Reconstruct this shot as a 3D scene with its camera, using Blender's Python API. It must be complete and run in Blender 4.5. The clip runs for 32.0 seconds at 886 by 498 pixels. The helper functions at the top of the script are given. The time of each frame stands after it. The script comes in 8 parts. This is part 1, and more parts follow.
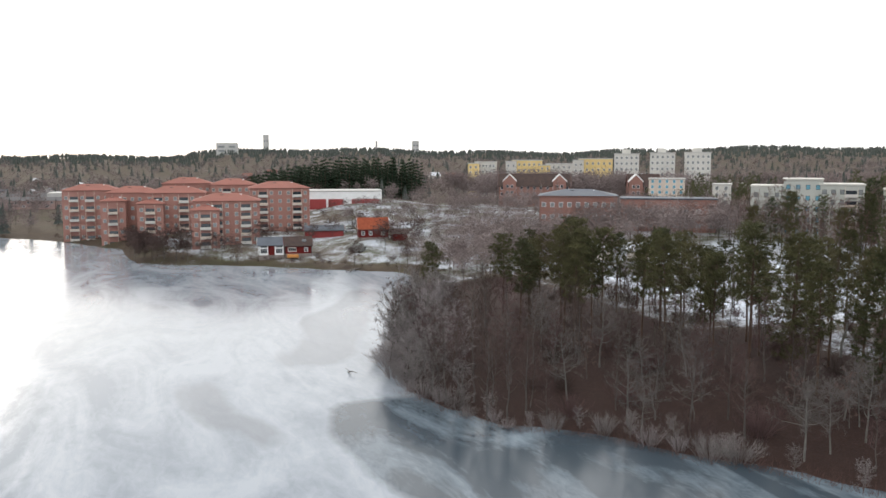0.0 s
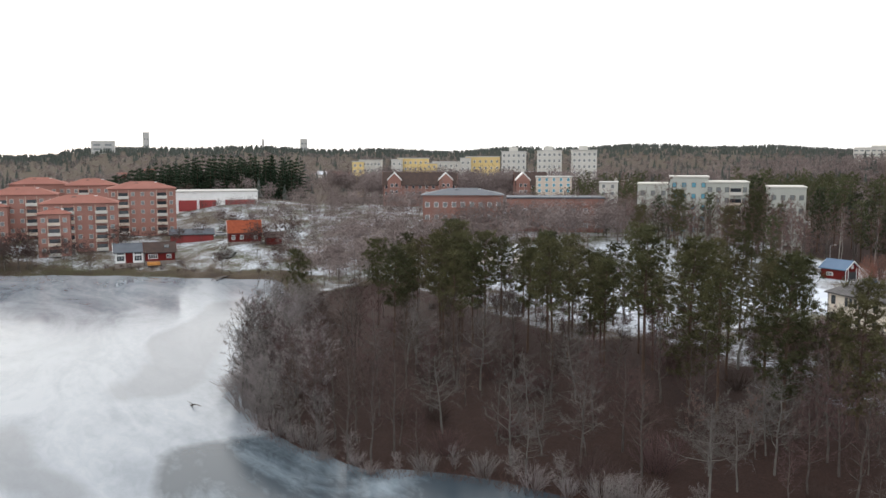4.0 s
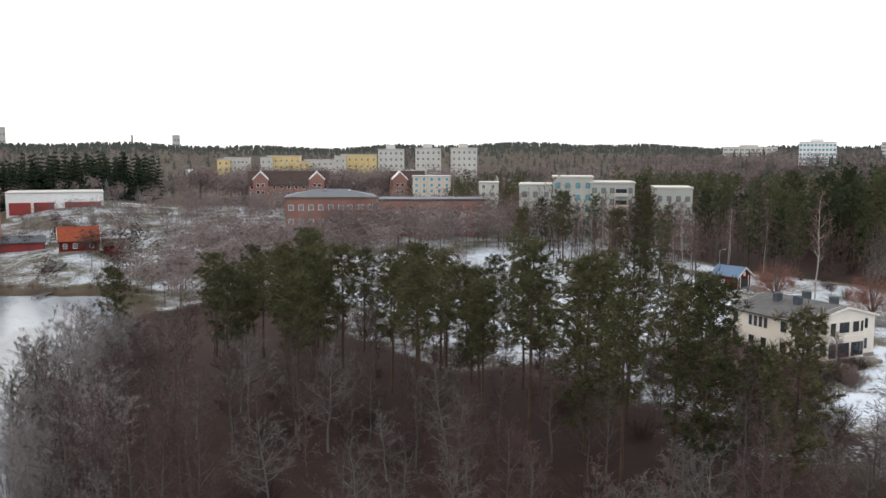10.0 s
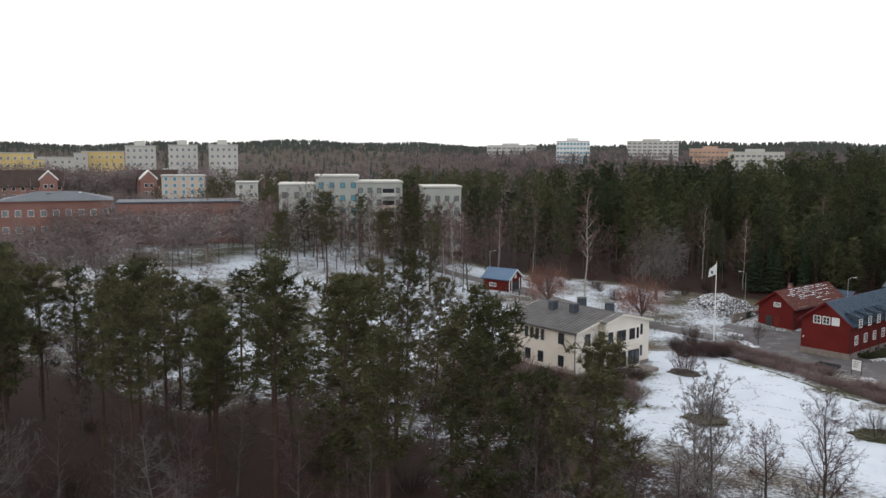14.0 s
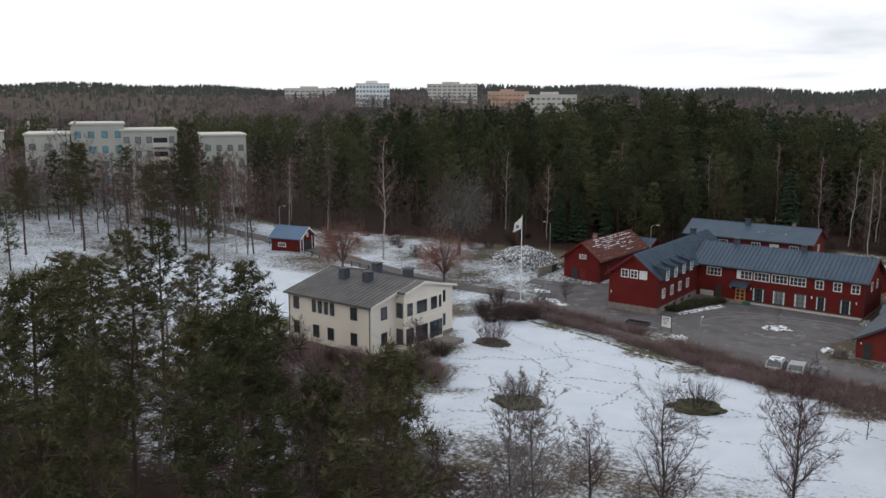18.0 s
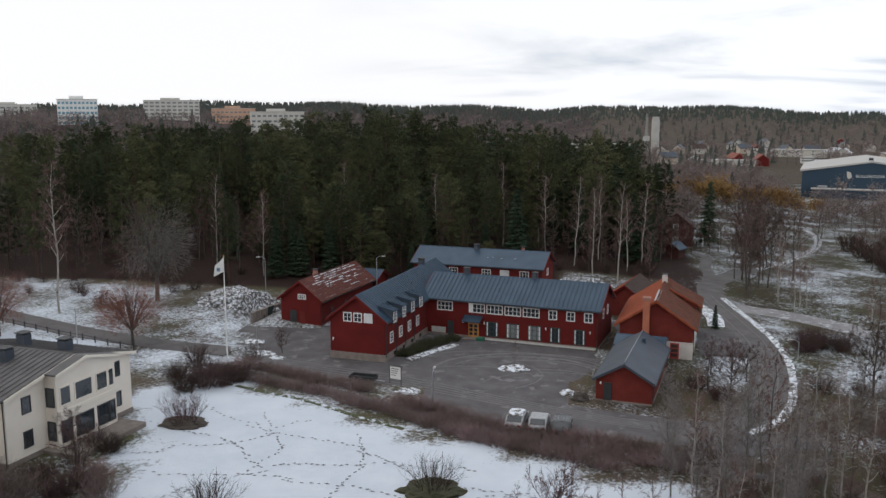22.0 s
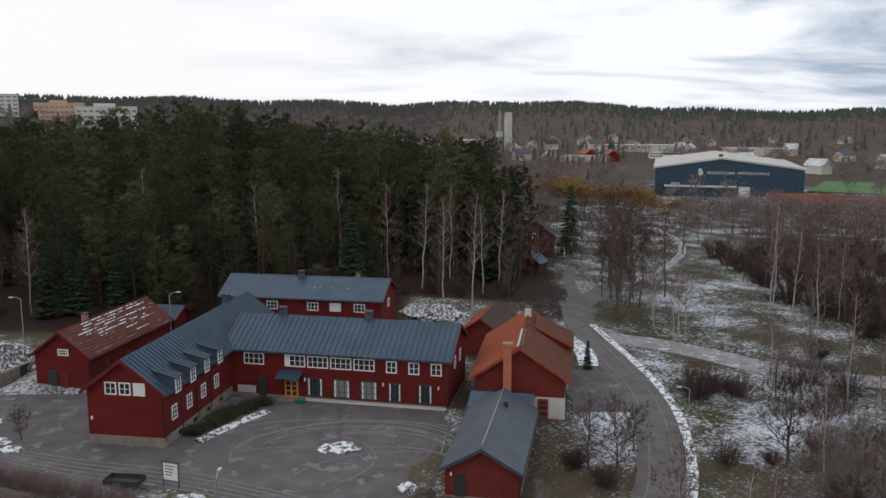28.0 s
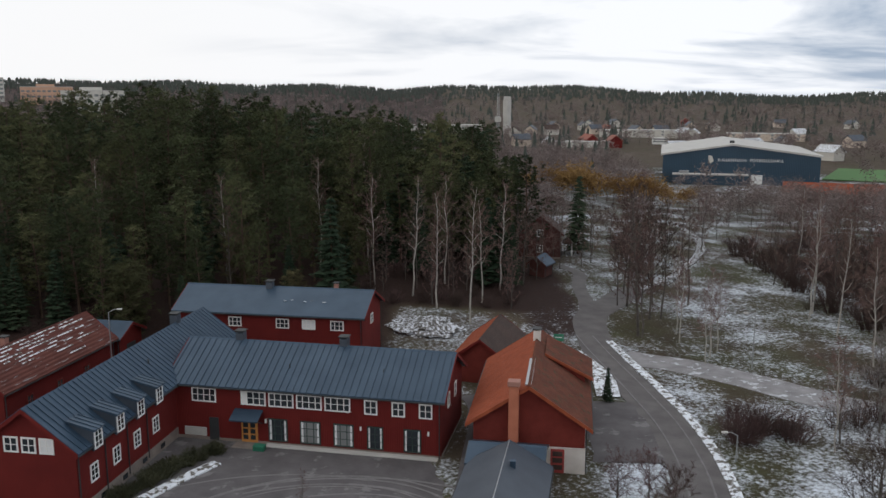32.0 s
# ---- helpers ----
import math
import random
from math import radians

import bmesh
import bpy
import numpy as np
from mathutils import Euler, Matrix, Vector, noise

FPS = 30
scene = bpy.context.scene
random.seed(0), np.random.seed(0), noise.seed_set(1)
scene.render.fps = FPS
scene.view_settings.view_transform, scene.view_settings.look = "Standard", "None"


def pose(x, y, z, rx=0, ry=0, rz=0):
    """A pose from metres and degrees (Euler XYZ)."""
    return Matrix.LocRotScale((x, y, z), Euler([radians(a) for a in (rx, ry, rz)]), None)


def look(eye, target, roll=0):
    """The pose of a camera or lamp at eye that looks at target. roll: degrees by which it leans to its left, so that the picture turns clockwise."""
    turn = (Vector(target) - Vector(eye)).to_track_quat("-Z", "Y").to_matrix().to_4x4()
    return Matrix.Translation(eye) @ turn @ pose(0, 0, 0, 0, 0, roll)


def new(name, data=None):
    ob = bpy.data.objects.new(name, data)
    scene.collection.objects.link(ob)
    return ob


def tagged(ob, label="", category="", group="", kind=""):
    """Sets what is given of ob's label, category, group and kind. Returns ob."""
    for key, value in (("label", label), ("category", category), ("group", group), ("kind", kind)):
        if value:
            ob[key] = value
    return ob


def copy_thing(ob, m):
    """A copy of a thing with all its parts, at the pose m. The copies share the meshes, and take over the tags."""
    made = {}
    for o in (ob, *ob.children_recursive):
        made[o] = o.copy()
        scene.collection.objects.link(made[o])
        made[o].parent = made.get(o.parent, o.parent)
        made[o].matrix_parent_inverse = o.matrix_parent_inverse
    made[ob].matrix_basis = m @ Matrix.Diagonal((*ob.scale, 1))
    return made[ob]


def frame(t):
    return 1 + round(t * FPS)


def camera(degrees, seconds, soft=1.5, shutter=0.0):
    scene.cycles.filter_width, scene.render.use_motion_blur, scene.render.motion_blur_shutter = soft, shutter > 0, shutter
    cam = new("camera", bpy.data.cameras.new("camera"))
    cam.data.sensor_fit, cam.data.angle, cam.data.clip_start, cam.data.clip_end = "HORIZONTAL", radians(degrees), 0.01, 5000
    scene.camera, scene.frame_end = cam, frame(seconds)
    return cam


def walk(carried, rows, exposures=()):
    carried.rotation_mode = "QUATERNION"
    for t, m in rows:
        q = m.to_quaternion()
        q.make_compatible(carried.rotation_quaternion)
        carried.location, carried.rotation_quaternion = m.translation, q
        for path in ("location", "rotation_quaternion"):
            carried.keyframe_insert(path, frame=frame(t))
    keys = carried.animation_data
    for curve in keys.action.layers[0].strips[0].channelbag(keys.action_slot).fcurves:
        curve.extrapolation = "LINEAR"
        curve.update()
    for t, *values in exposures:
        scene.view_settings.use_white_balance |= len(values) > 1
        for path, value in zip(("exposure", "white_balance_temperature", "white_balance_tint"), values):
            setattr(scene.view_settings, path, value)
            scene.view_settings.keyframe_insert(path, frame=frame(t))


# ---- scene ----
# ---------------------------------------------------------------- camera
cam = camera(55.01, 32.0)
PATH = [
    (0, (50.18, -180.60, 29.95), (31.457, -173.886, 27.892), 0.02),
    (0.5, (48.39, -179.46, 29.90), (29.793, -172.391, 27.833), 0.01),
    (1, (46.60, -178.29, 29.86), (28.169, -170.801, 27.787), 0.00),
    (1.5, (44.82, -177.07, 29.80), (26.625, -169.034, 27.734), -0.02),
    (2, (43.13, -175.82, 29.76), (25.152, -167.314, 27.691), -0.04),
    (2.5, (41.51, -174.62, 29.74), (23.693, -165.765, 27.669), -0.01),
    (3, (39.92, -173.41, 29.75), (22.155, -164.470, 27.668), 0.00),
    (3.5, (38.40, -172.16, 29.72), (20.655, -163.186, 27.630), -0.04),
    (5.5, (32.17, -167.57, 29.95), (14.516, -158.418, 27.839), -0.08),
    (6, (30.68, -166.37, 30.00), (13.051, -157.174, 27.877), -0.08),
    (6.5, (29.22, -165.16, 30.05), (11.604, -155.926, 27.919), -0.07),
    (7, (27.73, -163.92, 30.05), (10.135, -154.643, 27.909), -0.08),
    (7.5, (26.26, -162.68, 30.05), (8.693, -153.372, 27.908), -0.09),
    (8, (24.77, -161.46, 30.04), (7.266, -152.024, 27.898), -0.05),
    (8.5, (23.24, -160.15, 29.99), (5.964, -150.300, 27.848), -0.04),
    (9, (21.67, -158.83, 29.99), (4.716, -148.437, 27.844), 0.01),
    (9.5, (20.18, -157.52, 29.94), (3.503, -146.683, 27.792), 0.06),
    (10, (18.65, -156.15, 29.88), (2.320, -144.808, 27.735), 0.11),
    (10.5, (17.13, -154.63, 29.89), (1.137, -142.806, 27.746), 0.09),
    (11, (15.56, -153.05, 29.86), (-0.081, -140.775, 27.711), 0.08),
    (11.5, (13.97, -151.38, 29.87), (-1.272, -138.610, 27.721), 0.05),
    (12, (12.42, -149.67, 29.87), (-2.337, -136.348, 27.704), 0.12),
    (12.5, (11.01, -147.90, 29.80), (-3.217, -134.014, 27.644), 0.11),
    (13, (9.63, -146.16, 29.78), (-4.214, -131.889, 27.604), 0.15),
    (13.5, (8.34, -144.34, 29.79), (-5.018, -129.621, 27.609), 0.16),
    (14, (7.08, -142.53, 29.79), (-5.692, -127.300, 27.612), 0.20),
    (14.5, (5.93, -140.67, 29.76), (-6.366, -125.038, 27.624), 0.15),
    (16.5, (2.11, -133.15, 29.78), (-8.629, -116.502, 27.054), 0.03),
    (17, (1.30, -131.39, 29.82), (-8.904, -114.459, 26.794), 0.10),
    (17.5, (0.56, -129.45, 29.88), (-9.019, -112.201, 26.619), 0.03),
    (18, (-0.26, -127.21, 29.86), (-9.164, -109.642, 26.399), 0.02),
    (18.5, (-1.00, -124.93, 29.92), (-9.070, -106.957, 26.454), 0.03),
    (19, (-1.52, -122.66, 30.05), (-8.800, -104.313, 26.793), 0.02),
    (19.5, (-1.86, -120.33, 30.12), (-8.384, -101.677, 27.051), -0.00),
    (20, (-2.17, -118.06, 30.09), (-8.018, -99.119, 27.456), 0.00),
    (20.5, (-2.44, -115.83, 30.07), (-7.554, -96.593, 28.089), -0.04),
    (21, (-2.65, -113.59, 30.09), (-6.997, -94.150, 28.283), -0.04),
    (21.5, (-2.74, -111.38, 30.08), (-6.304, -91.837, 27.725), -0.07),
    (22, (-2.68, -109.19, 30.09), (-5.843, -89.680, 27.004), -0.04),
    (22.5, (-2.50, -107.04, 30.00), (-5.049, -87.506, 26.553), -0.08),
    (23, (-2.37, -104.76, 29.87), (-4.341, -85.134, 26.592), -0.11),
    (23.5, (-2.15, -102.46, 29.83), (-3.617, -82.735, 26.875), -0.14),
    (24, (-2.03, -100.28, 29.83), (-2.940, -80.503, 26.988), -0.22),
    (24.5, (-1.94, -98.15, 29.86), (-2.294, -78.377, 26.907), -0.22),
    (25, (-1.84, -96.12, 29.86), (-2.006, -76.355, 26.829), -0.30),
    (25.5, (-1.69, -94.12, 29.94), (-1.790, -74.355, 26.867), -0.28),
    (26, (-1.58, -92.13, 30.01), (-1.585, -72.377, 26.907), -0.25),
    (26.5, (-1.48, -90.09, 30.10), (-1.438, -70.341, 26.966), -0.15),
    (28.5, (-1.08, -81.79, 30.37), (-0.915, -62.058, 27.121), 0.02),
    (29, (-1.03, -79.73, 30.32), (-0.841, -60.013, 26.999), 0.04),
    (29.5, (-0.94, -77.68, 30.30), (-0.744, -57.967, 26.938), 0.02),
    (30, (-0.89, -75.57, 30.27), (-0.685, -55.867, 26.867), 0.07),
    (30.5, (-0.84, -73.45, 30.24), (-0.626, -53.751, 26.812), 0.09),
    (31, (-0.71, -71.42, 30.22), (-0.498, -51.721, 26.756), 0.02),
    (31.5, (-0.59, -69.35, 30.16), (-0.384, -49.659, 26.649), 0.02),
    (32, (-0.46, -67.08, 30.04), (-0.275, -47.395, 26.495), -0.01),
]
walk(cam, [(t, look(eye, target, roll)) for t, eye, target, roll in PATH],
     exposures=[(0, 0.46, 6400, 10), (6, 0.38, 6400, 10), (11, 0.28, 6380, 10), (14, 0.02, 6320, 10), (18, -0.28, 6220, 10), (26, -0.34, 6220, 10), (32, -0.38, 6240, 10)])

# ---------------------------------------------------------------- light
SUN_YAW = radians(102)          # west-south-west, seen from the lake side
SUN_UP = radians(9)
SUN_WAY = Vector((-math.sin(SUN_YAW) * math.cos(SUN_UP), math.cos(SUN_YAW) * math.cos(SUN_UP), math.sin(SUN_UP)))

world = bpy.data.worlds.new("winter_sky")
scene.world = world
world.use_nodes = True
wt = world.node_tree


def wnode(kind, **values):
    n = wt.nodes.new(kind)
    for key, value in values.items():
        n.inputs[key].default_value = value
    return n


sky = wt.nodes.new("ShaderNodeTexSky")
sky.sky_type = "NISHITA"
sky.sun_disc = False
sky.sun_elevation = SUN_UP
sky.sun_rotation = math.atan2(SUN_WAY.x, SUN_WAY.y)
sky_level = wt.nodes.new("ShaderNodeVectorMath")
sky_level.operation = "SCALE"
sky_level.inputs["Scale"].default_value = 0.10
wt.links.new(sky.outputs[0], sky_level.inputs[0])
coord = wt.nodes.new("ShaderNodeTexCoord")
sep = wt.nodes.new("ShaderNodeSeparateXYZ")
wt.links.new(coord.outputs["Generated"], sep.inputs[0])
lift = wt.nodes.new("ShaderNodeMath")
lift.operation = "ADD"
lift.inputs[1].default_value = 0.22
absz = wt.nodes.new("ShaderNodeMath")
absz.operation = "ABSOLUTE"
wt.links.new(sep.outputs["Z"], absz.inputs[0])
wt.links.new(absz.outputs[0], lift.inputs[0])
flat = wt.nodes.new("ShaderNodeVectorMath")
flat.operation = "DIVIDE"
wt.links.new(coord.outputs["Generated"], flat.inputs[0])
spread = wt.nodes.new("ShaderNodeCombineXYZ")
for axis in "XYZ":
    wt.links.new(lift.outputs[0], spread.inputs[axis])
wt.links.new(spread.outputs[0], flat.inputs[1])
cloud_noise = wnode("ShaderNodeTexNoise", Scale=1.35, Detail=7.0, Roughness=0.55, Distortion=0.5)
stretch = wt.nodes.new("ShaderNodeMapping")
stretch.inputs["Scale"].default_value = (0.6, 1.15, 1.0)
stretch.inputs["Rotation"].default_value = (0, 0, 0.25)
stretch.inputs["Location"].default_value = (0.9, 0.35, 0.0)
wt.links.new(flat.outputs[0], stretch.inputs["Vector"])
wt.links.new(stretch.outputs[0], cloud_noise.inputs["Vector"])
cloud_ramp = wt.nodes.new("ShaderNodeValToRGB")
cloud_ramp.color_ramp.elements[0].position, cloud_ramp.color_ramp.elements[0].color = 0.37, (0.72, 0.86, 1.06, 1)
cloud_ramp.color_ramp.elements[1].position, cloud_ramp.color_ramp.elements[1].color = 0.55, (1.86, 1.86, 1.88, 1)
wt.links.new(cloud_noise.outputs["Fac"], cloud_ramp.inputs[0])
sunward = wt.nodes.new("ShaderNodeVectorMath")
sunward.operation = "DOT_PRODUCT"
sunward.inputs[1].default_value = SUN_WAY
wt.links.new(coord.outputs["Generated"], sunward.inputs[0])
veil = wt.nodes.new("ShaderNodeMapRange")      # the thin bright veil of cloud round the sun
veil.inputs["From Min"].default_value, veil.inputs["From Max"].default_value = -0.5, 0.12
wt.links.new(sunward.outputs["Value"], veil.inputs["Value"])
veiled = wt.nodes.new("ShaderNodeMix")
veiled.data_type = "RGBA"
wt.links.new(veil.outputs["Result"], veiled.inputs["Factor"])
wt.links.new(cloud_ramp.outputs[0], veiled.inputs["A"])
veiled.inputs["B"].default_value = (1.84, 1.8, 1.76, 1)
clipped = wt.nodes.new("ShaderNodeMath")
clipped.operation = "MAXIMUM"
clipped.inputs[1].default_value = 0.0
wt.links.new(sunward.outputs["Value"], clipped.inputs[0])
glare = wt.nodes.new("ShaderNodeMath")
glare.operation = "POWER"
glare.inputs[1].default_value = 130
wt.links.new(clipped.outputs[0], glare.inputs[0])
glow = wt.nodes.new("ShaderNodeVectorMath")
glow.operation = "SCALE"
glow.inputs[0].default_value = (1.2, 1.1, 0.95)
wt.links.new(glare.outputs[0], glow.inputs["Scale"])
total = wt.nodes.new("ShaderNodeMix")
total.data_type = "RGBA"
total.inputs["Factor"].default_value = 0.92
wt.links.new(sky_level.outputs[0], total.inputs["A"])
wt.links.new(veiled.outputs["Result"], total.inputs["B"])
whole = wt.nodes.new("ShaderNodeVectorMath")
whole.operation = "ADD"
wt.links.new(total.outputs["Result"], whole.inputs[0])
wt.links.new(glow.outputs[0], whole.inputs[1])
wt.links.new(whole.outputs[0], wt.nodes["Background"].inputs[0])
wt.nodes["Background"].inputs[1].default_value = 0.74

sun = new("sun", bpy.data.lights.new("sun", "SUN"))
sun.data.energy, sun.data.angle, sun.data.color = 0.3, radians(10), (1.0, 0.9, 0.78)
sun.matrix_world = look(SUN_WAY * 100, (0, 0, 0))

# ---------------------------------------------------------------- materials


def surface(name, low, high, scale=3.0, fine=40.0, rough=0.8, bump=0.2, metal=0.0, spec=0.5, lines=None, spotted=None, each=0.0, local=False):
    """A procedural surface: two scales of noise between two colours, fine relief, and, where given, lines (axis, spacing in m, depth)
    or spots of a third colour (colour, scale, threshold)."""
    m = bpy.data.materials.new(name)
    m.use_nodes = True
    t = m.node_tree
    b = t.nodes["Principled BSDF"]
    b.inputs["Metallic"].default_value = metal
    b.inputs["Specular IOR Level"].default_value = spec
    c = t.nodes.new("ShaderNodeTexCoord")
    g = t.nodes.new("ShaderNodeNewGeometry")
    where = c.outputs["Object"] if local else g.outputs["Position"]
    big, small = t.nodes.new("ShaderNodeTexNoise"), t.nodes.new("ShaderNodeTexNoise")
    big.inputs["Scale"].default_value, big.inputs["Detail"].default_value = 1.0 / scale, 5
    small.inputs["Scale"].default_value, small.inputs["Detail"].default_value = fine, 3
    t.links.new(where, big.inputs["Vector"])
    t.links.new(where, small.inputs["Vector"])
    blend = t.nodes.new("ShaderNodeMath")
    blend.operation = "MULTIPLY_ADD"
    blend.inputs[1].default_value = 0.45
    t.links.new(small.outputs["Fac"], blend.inputs[0])
    span = t.nodes.new("ShaderNodeMapRange")
    span.inputs["From Min"].default_value, span.inputs["From Max"].default_value = 0.3, 0.72
    span.inputs["To Max"].default_value = 0.62
    t.links.new(big.outputs["Fac"], span.inputs["Value"])
    t.links.new(span.outputs["Result"], blend.inputs[2])
    mix = t.nodes.new("ShaderNodeMix")
    mix.data_type = "RGBA"
    mix.inputs["A"].default_value, mix.inputs["B"].default_value = (*low, 1), (*high, 1)
    t.links.new(blend.outputs[0], mix.inputs["Factor"])
    colour = mix.outputs["Result"]
    if each:
        info = t.nodes.new("ShaderNodeObjectInfo")
        hue = t.nodes.new("ShaderNodeHueSaturation")
        vary = t.nodes.new("ShaderNodeMapRange")
        vary.inputs["To Min"].default_value, vary.inputs["To Max"].default_value = 1 - each, 1 + each
        t.links.new(info.outputs["Random"], vary.inputs["Value"])
        t.links.new(vary.outputs["Result"], hue.inputs["Value"])
        shade = t.nodes.new("ShaderNodeMapRange")
        shade.inputs["To Min"].default_value, shade.inputs["To Max"].default_value = 0.5 + 0.05 * each, 0.5 - 0.11 * each
        t.links.new(info.outputs["Random"], shade.inputs["Value"])
        t.links.new(shade.outputs["Result"], hue.inputs["Hue"])
        t.links.new(colour, hue.inputs["Color"])
        colour = hue.outputs["Color"]
    if spotted:
        tint, size, edge = spotted[:3]
        spot = t.nodes.new("ShaderNodeTexNoise")
        spot.inputs["Scale"].default_value, spot.inputs["Detail"].default_value, spot.inputs["Roughness"].default_value = 1.0 / size, 8, 0.65
        if len(spotted) > 3:
            drag = t.nodes.new("ShaderNodeMapping")
            drag.inputs["Scale"].default_value = spotted[3]
            t.links.new(c.outputs["Object"], drag.inputs["Vector"])
            t.links.new(drag.outputs[0], spot.inputs["Vector"])
        else:
            t.links.new(where, spot.inputs["Vector"])
        step = t.nodes.new("ShaderNodeMapRange")
        step.inputs["From Min"].default_value, step.inputs["From Max"].default_value = edge, edge + 0.06
        t.links.new(spot.outputs["Fac"], step.inputs["Value"])
        over = t.nodes.new("ShaderNodeMix")
        over.data_type = "RGBA"
        over.inputs["B"].default_value = (*tint, 1)
        t.links.new(step.outputs["Result"], over.inputs["Factor"])
        t.links.new(colour, over.inputs["A"])
        colour = over.outputs["Result"]
    t.links.new(colour, b.inputs["Base Color"])
    sheen = t.nodes.new("ShaderNodeMapRange")
    sheen.inputs["To Min"].default_value, sheen.inputs["To Max"].default_value = max(0.03, rough - 0.12), min(1, rough + 0.12)
    t.links.new(small.outputs["Fac"], sheen.inputs["Value"])
    t.links.new(sheen.outputs["Result"], b.inputs["Roughness"])
    relief = t.nodes.new("ShaderNodeBump")
    relief.inputs["Strength"].default_value, relief.inputs["Distance"].default_value = bump, 0.03
    t.links.new(small.outputs["Fac"], relief.inputs["Height"])
    if lines:
        axis, gap, depth = lines
        w = t.nodes.new("ShaderNodeTexWave")
        w.wave_type, w.bands_direction, w.wave_profile = "BANDS", axis, "SIN"
        w.inputs["Scale"].default_value = 0.314 / gap
        w.inputs["Distortion"].default_value = 0.4
        t.links.new(c.outputs["Object"], w.inputs["Vector"])
        grooves = t.nodes.new("ShaderNodeBump")
        grooves.inputs["Strength"].default_value, grooves.inputs["Distance"].default_value = 1.0, depth
        t.links.new(w.outputs["Fac"], grooves.inputs["Height"])
        t.links.new(relief.outputs[0], grooves.inputs["Normal"])
        relief = grooves
    t.links.new(relief.outputs[0], b.inputs["Normal"])
    return m


def glass(name, tint=(0.02, 0.025, 0.03), rough=0.06):
    m = surface(name, tint, tuple(1.6 * v for v in tint), 2.0, 5.0, rough, 0.02, spec=0.9)
    return m


RED = surface("falu_red_board", (0.092, 0.009, 0.008), (0.15, 0.017, 0.014), 2.2, 14, 0.88, 0.25, spec=0.25, lines=("X", 0.16, 0.012))
RED_OLD = surface("weathered_red_board", (0.1, 0.014, 0.011), (0.18, 0.033, 0.024), 1.2, 10, 0.9, 0.3, spec=0.25, lines=("X", 0.16, 0.012))
STEEL_BLUE = surface("blue_grey_sheet_roof", (0.024, 0.047, 0.078), (0.05, 0.084, 0.126), 2.0, 6, 0.42, 0.08, 0.3)
STEEL_DARK = surface("dark_grey_roof", (0.036, 0.046, 0.062), (0.072, 0.086, 0.108), 2.5, 9, 0.55, 0.15, 0.1)
STEEL_WORN = surface("worn_grey_sheet_roof", (0.07, 0.066, 0.066), (0.15, 0.143, 0.142), 1.6, 8, 0.6, 0.1, 0.1, spec=0.3)
TILE_ORANGE = surface("orange_clay_tile", (0.19, 0.045, 0.021), (0.32, 0.082, 0.038), 0.9, 12, 0.85, 0.3, spec=0.2, lines=("X", 0.25, 0.05))
TILE_MOSS = surface("mossy_clay_tile", (0.07, 0.03, 0.02), (0.17, 0.057, 0.035), 1.1, 14, 0.9, 0.35, spec=0.2, lines=("X", 0.25, 0.05), spotted=((0.065, 0.05, 0.03), 0.7, 0.56))
TILE_SNOW = surface("tile_roof_with_snow", (0.075, 0.03, 0.025), (0.15, 0.054, 0.042), 1.5, 12, 0.9, 0.3, spec=0.2, lines=("Y", 0.34, 0.06), spotted=((0.3, 0.29, 0.3), 0.22, 0.6, (0.14, 1.0, 1.0)))
TILE_BROWN = surface("dark_brown_roof", (0.032, 0.021, 0.018), (0.068, 0.04, 0.031), 1.5, 14, 0.9, 0.3, lines=("X", 0.25, 0.04))
CREAM = surface("cream_plaster", (0.67, 0.6, 0.515), (0.81, 0.75, 0.66), 3.0, 25, 0.9, 0.08)
CREAM_BAND = surface("pale_cream_trim", (0.66, 0.6, 0.5), (0.8, 0.74, 0.64), 3.0, 25, 0.85, 0.08)
WHITE = surface("white_paint", (0.68, 0.68, 0.66), (0.82, 0.82, 0.8), 1.5, 20, 0.6, 0.05)
PALE = surface("whitewashed_plaster", (0.48, 0.44, 0.4), (0.68, 0.64, 0.6), 1.0, 14, 0.9, 0.15)
STONE = surface("grey_plinth_stone", (0.14, 0.115, 0.1), (0.28, 0.24, 0.21), 0.8, 8, 0.9, 0.35)
BRICK = surface("red_brick", (0.27, 0.134, 0.104), (0.37, 0.19, 0.153), 5.0, 3.0, 0.9, 0.15, lines=("Z", 0.2, 0.01))
BRICK_DULL = surface("dull_red_brick", (0.2, 0.1, 0.08), (0.3, 0.155, 0.125), 6.0, 2.0, 0.9, 0.12, lines=("Z", 0.3, 0.01))
BRICK_ROOF = surface("red_tile_roof", (0.2, 0.073, 0.053), (0.29, 0.11, 0.08), 5.0, 3.0, 0.85, 0.2, lines=("X", 0.35, 0.05))
YELLOW = surface("yellow_plaster", (0.62, 0.46, 0.18), (0.75, 0.58, 0.28), 6.0, 2.0, 0.9, 0.05)
OFFWHITE = surface("off_white_plaster", (0.48, 0.465, 0.42), (0.6, 0.58, 0.53), 6.0, 2.0, 0.9, 0.05)
BEIGE = surface("beige_plaster", (0.5, 0.42, 0.34), (0.62, 0.53, 0.44), 6.0, 2.0, 0.9, 0.05)
CONCRETE = surface("pale_concrete", (0.38, 0.37, 0.35), (0.52, 0.51, 0.48), 4.0, 3.0, 0.9, 0.15)
DARK = surface("dark_trim", (0.018, 0.02, 0.022), (0.035, 0.038, 0.04), 1.0, 10, 0.6, 0.1)
GREEN_TRIM = surface("dark_green_joinery", (0.012, 0.03, 0.026), (0.025, 0.05, 0.045), 1.0, 10, 0.55, 0.1)
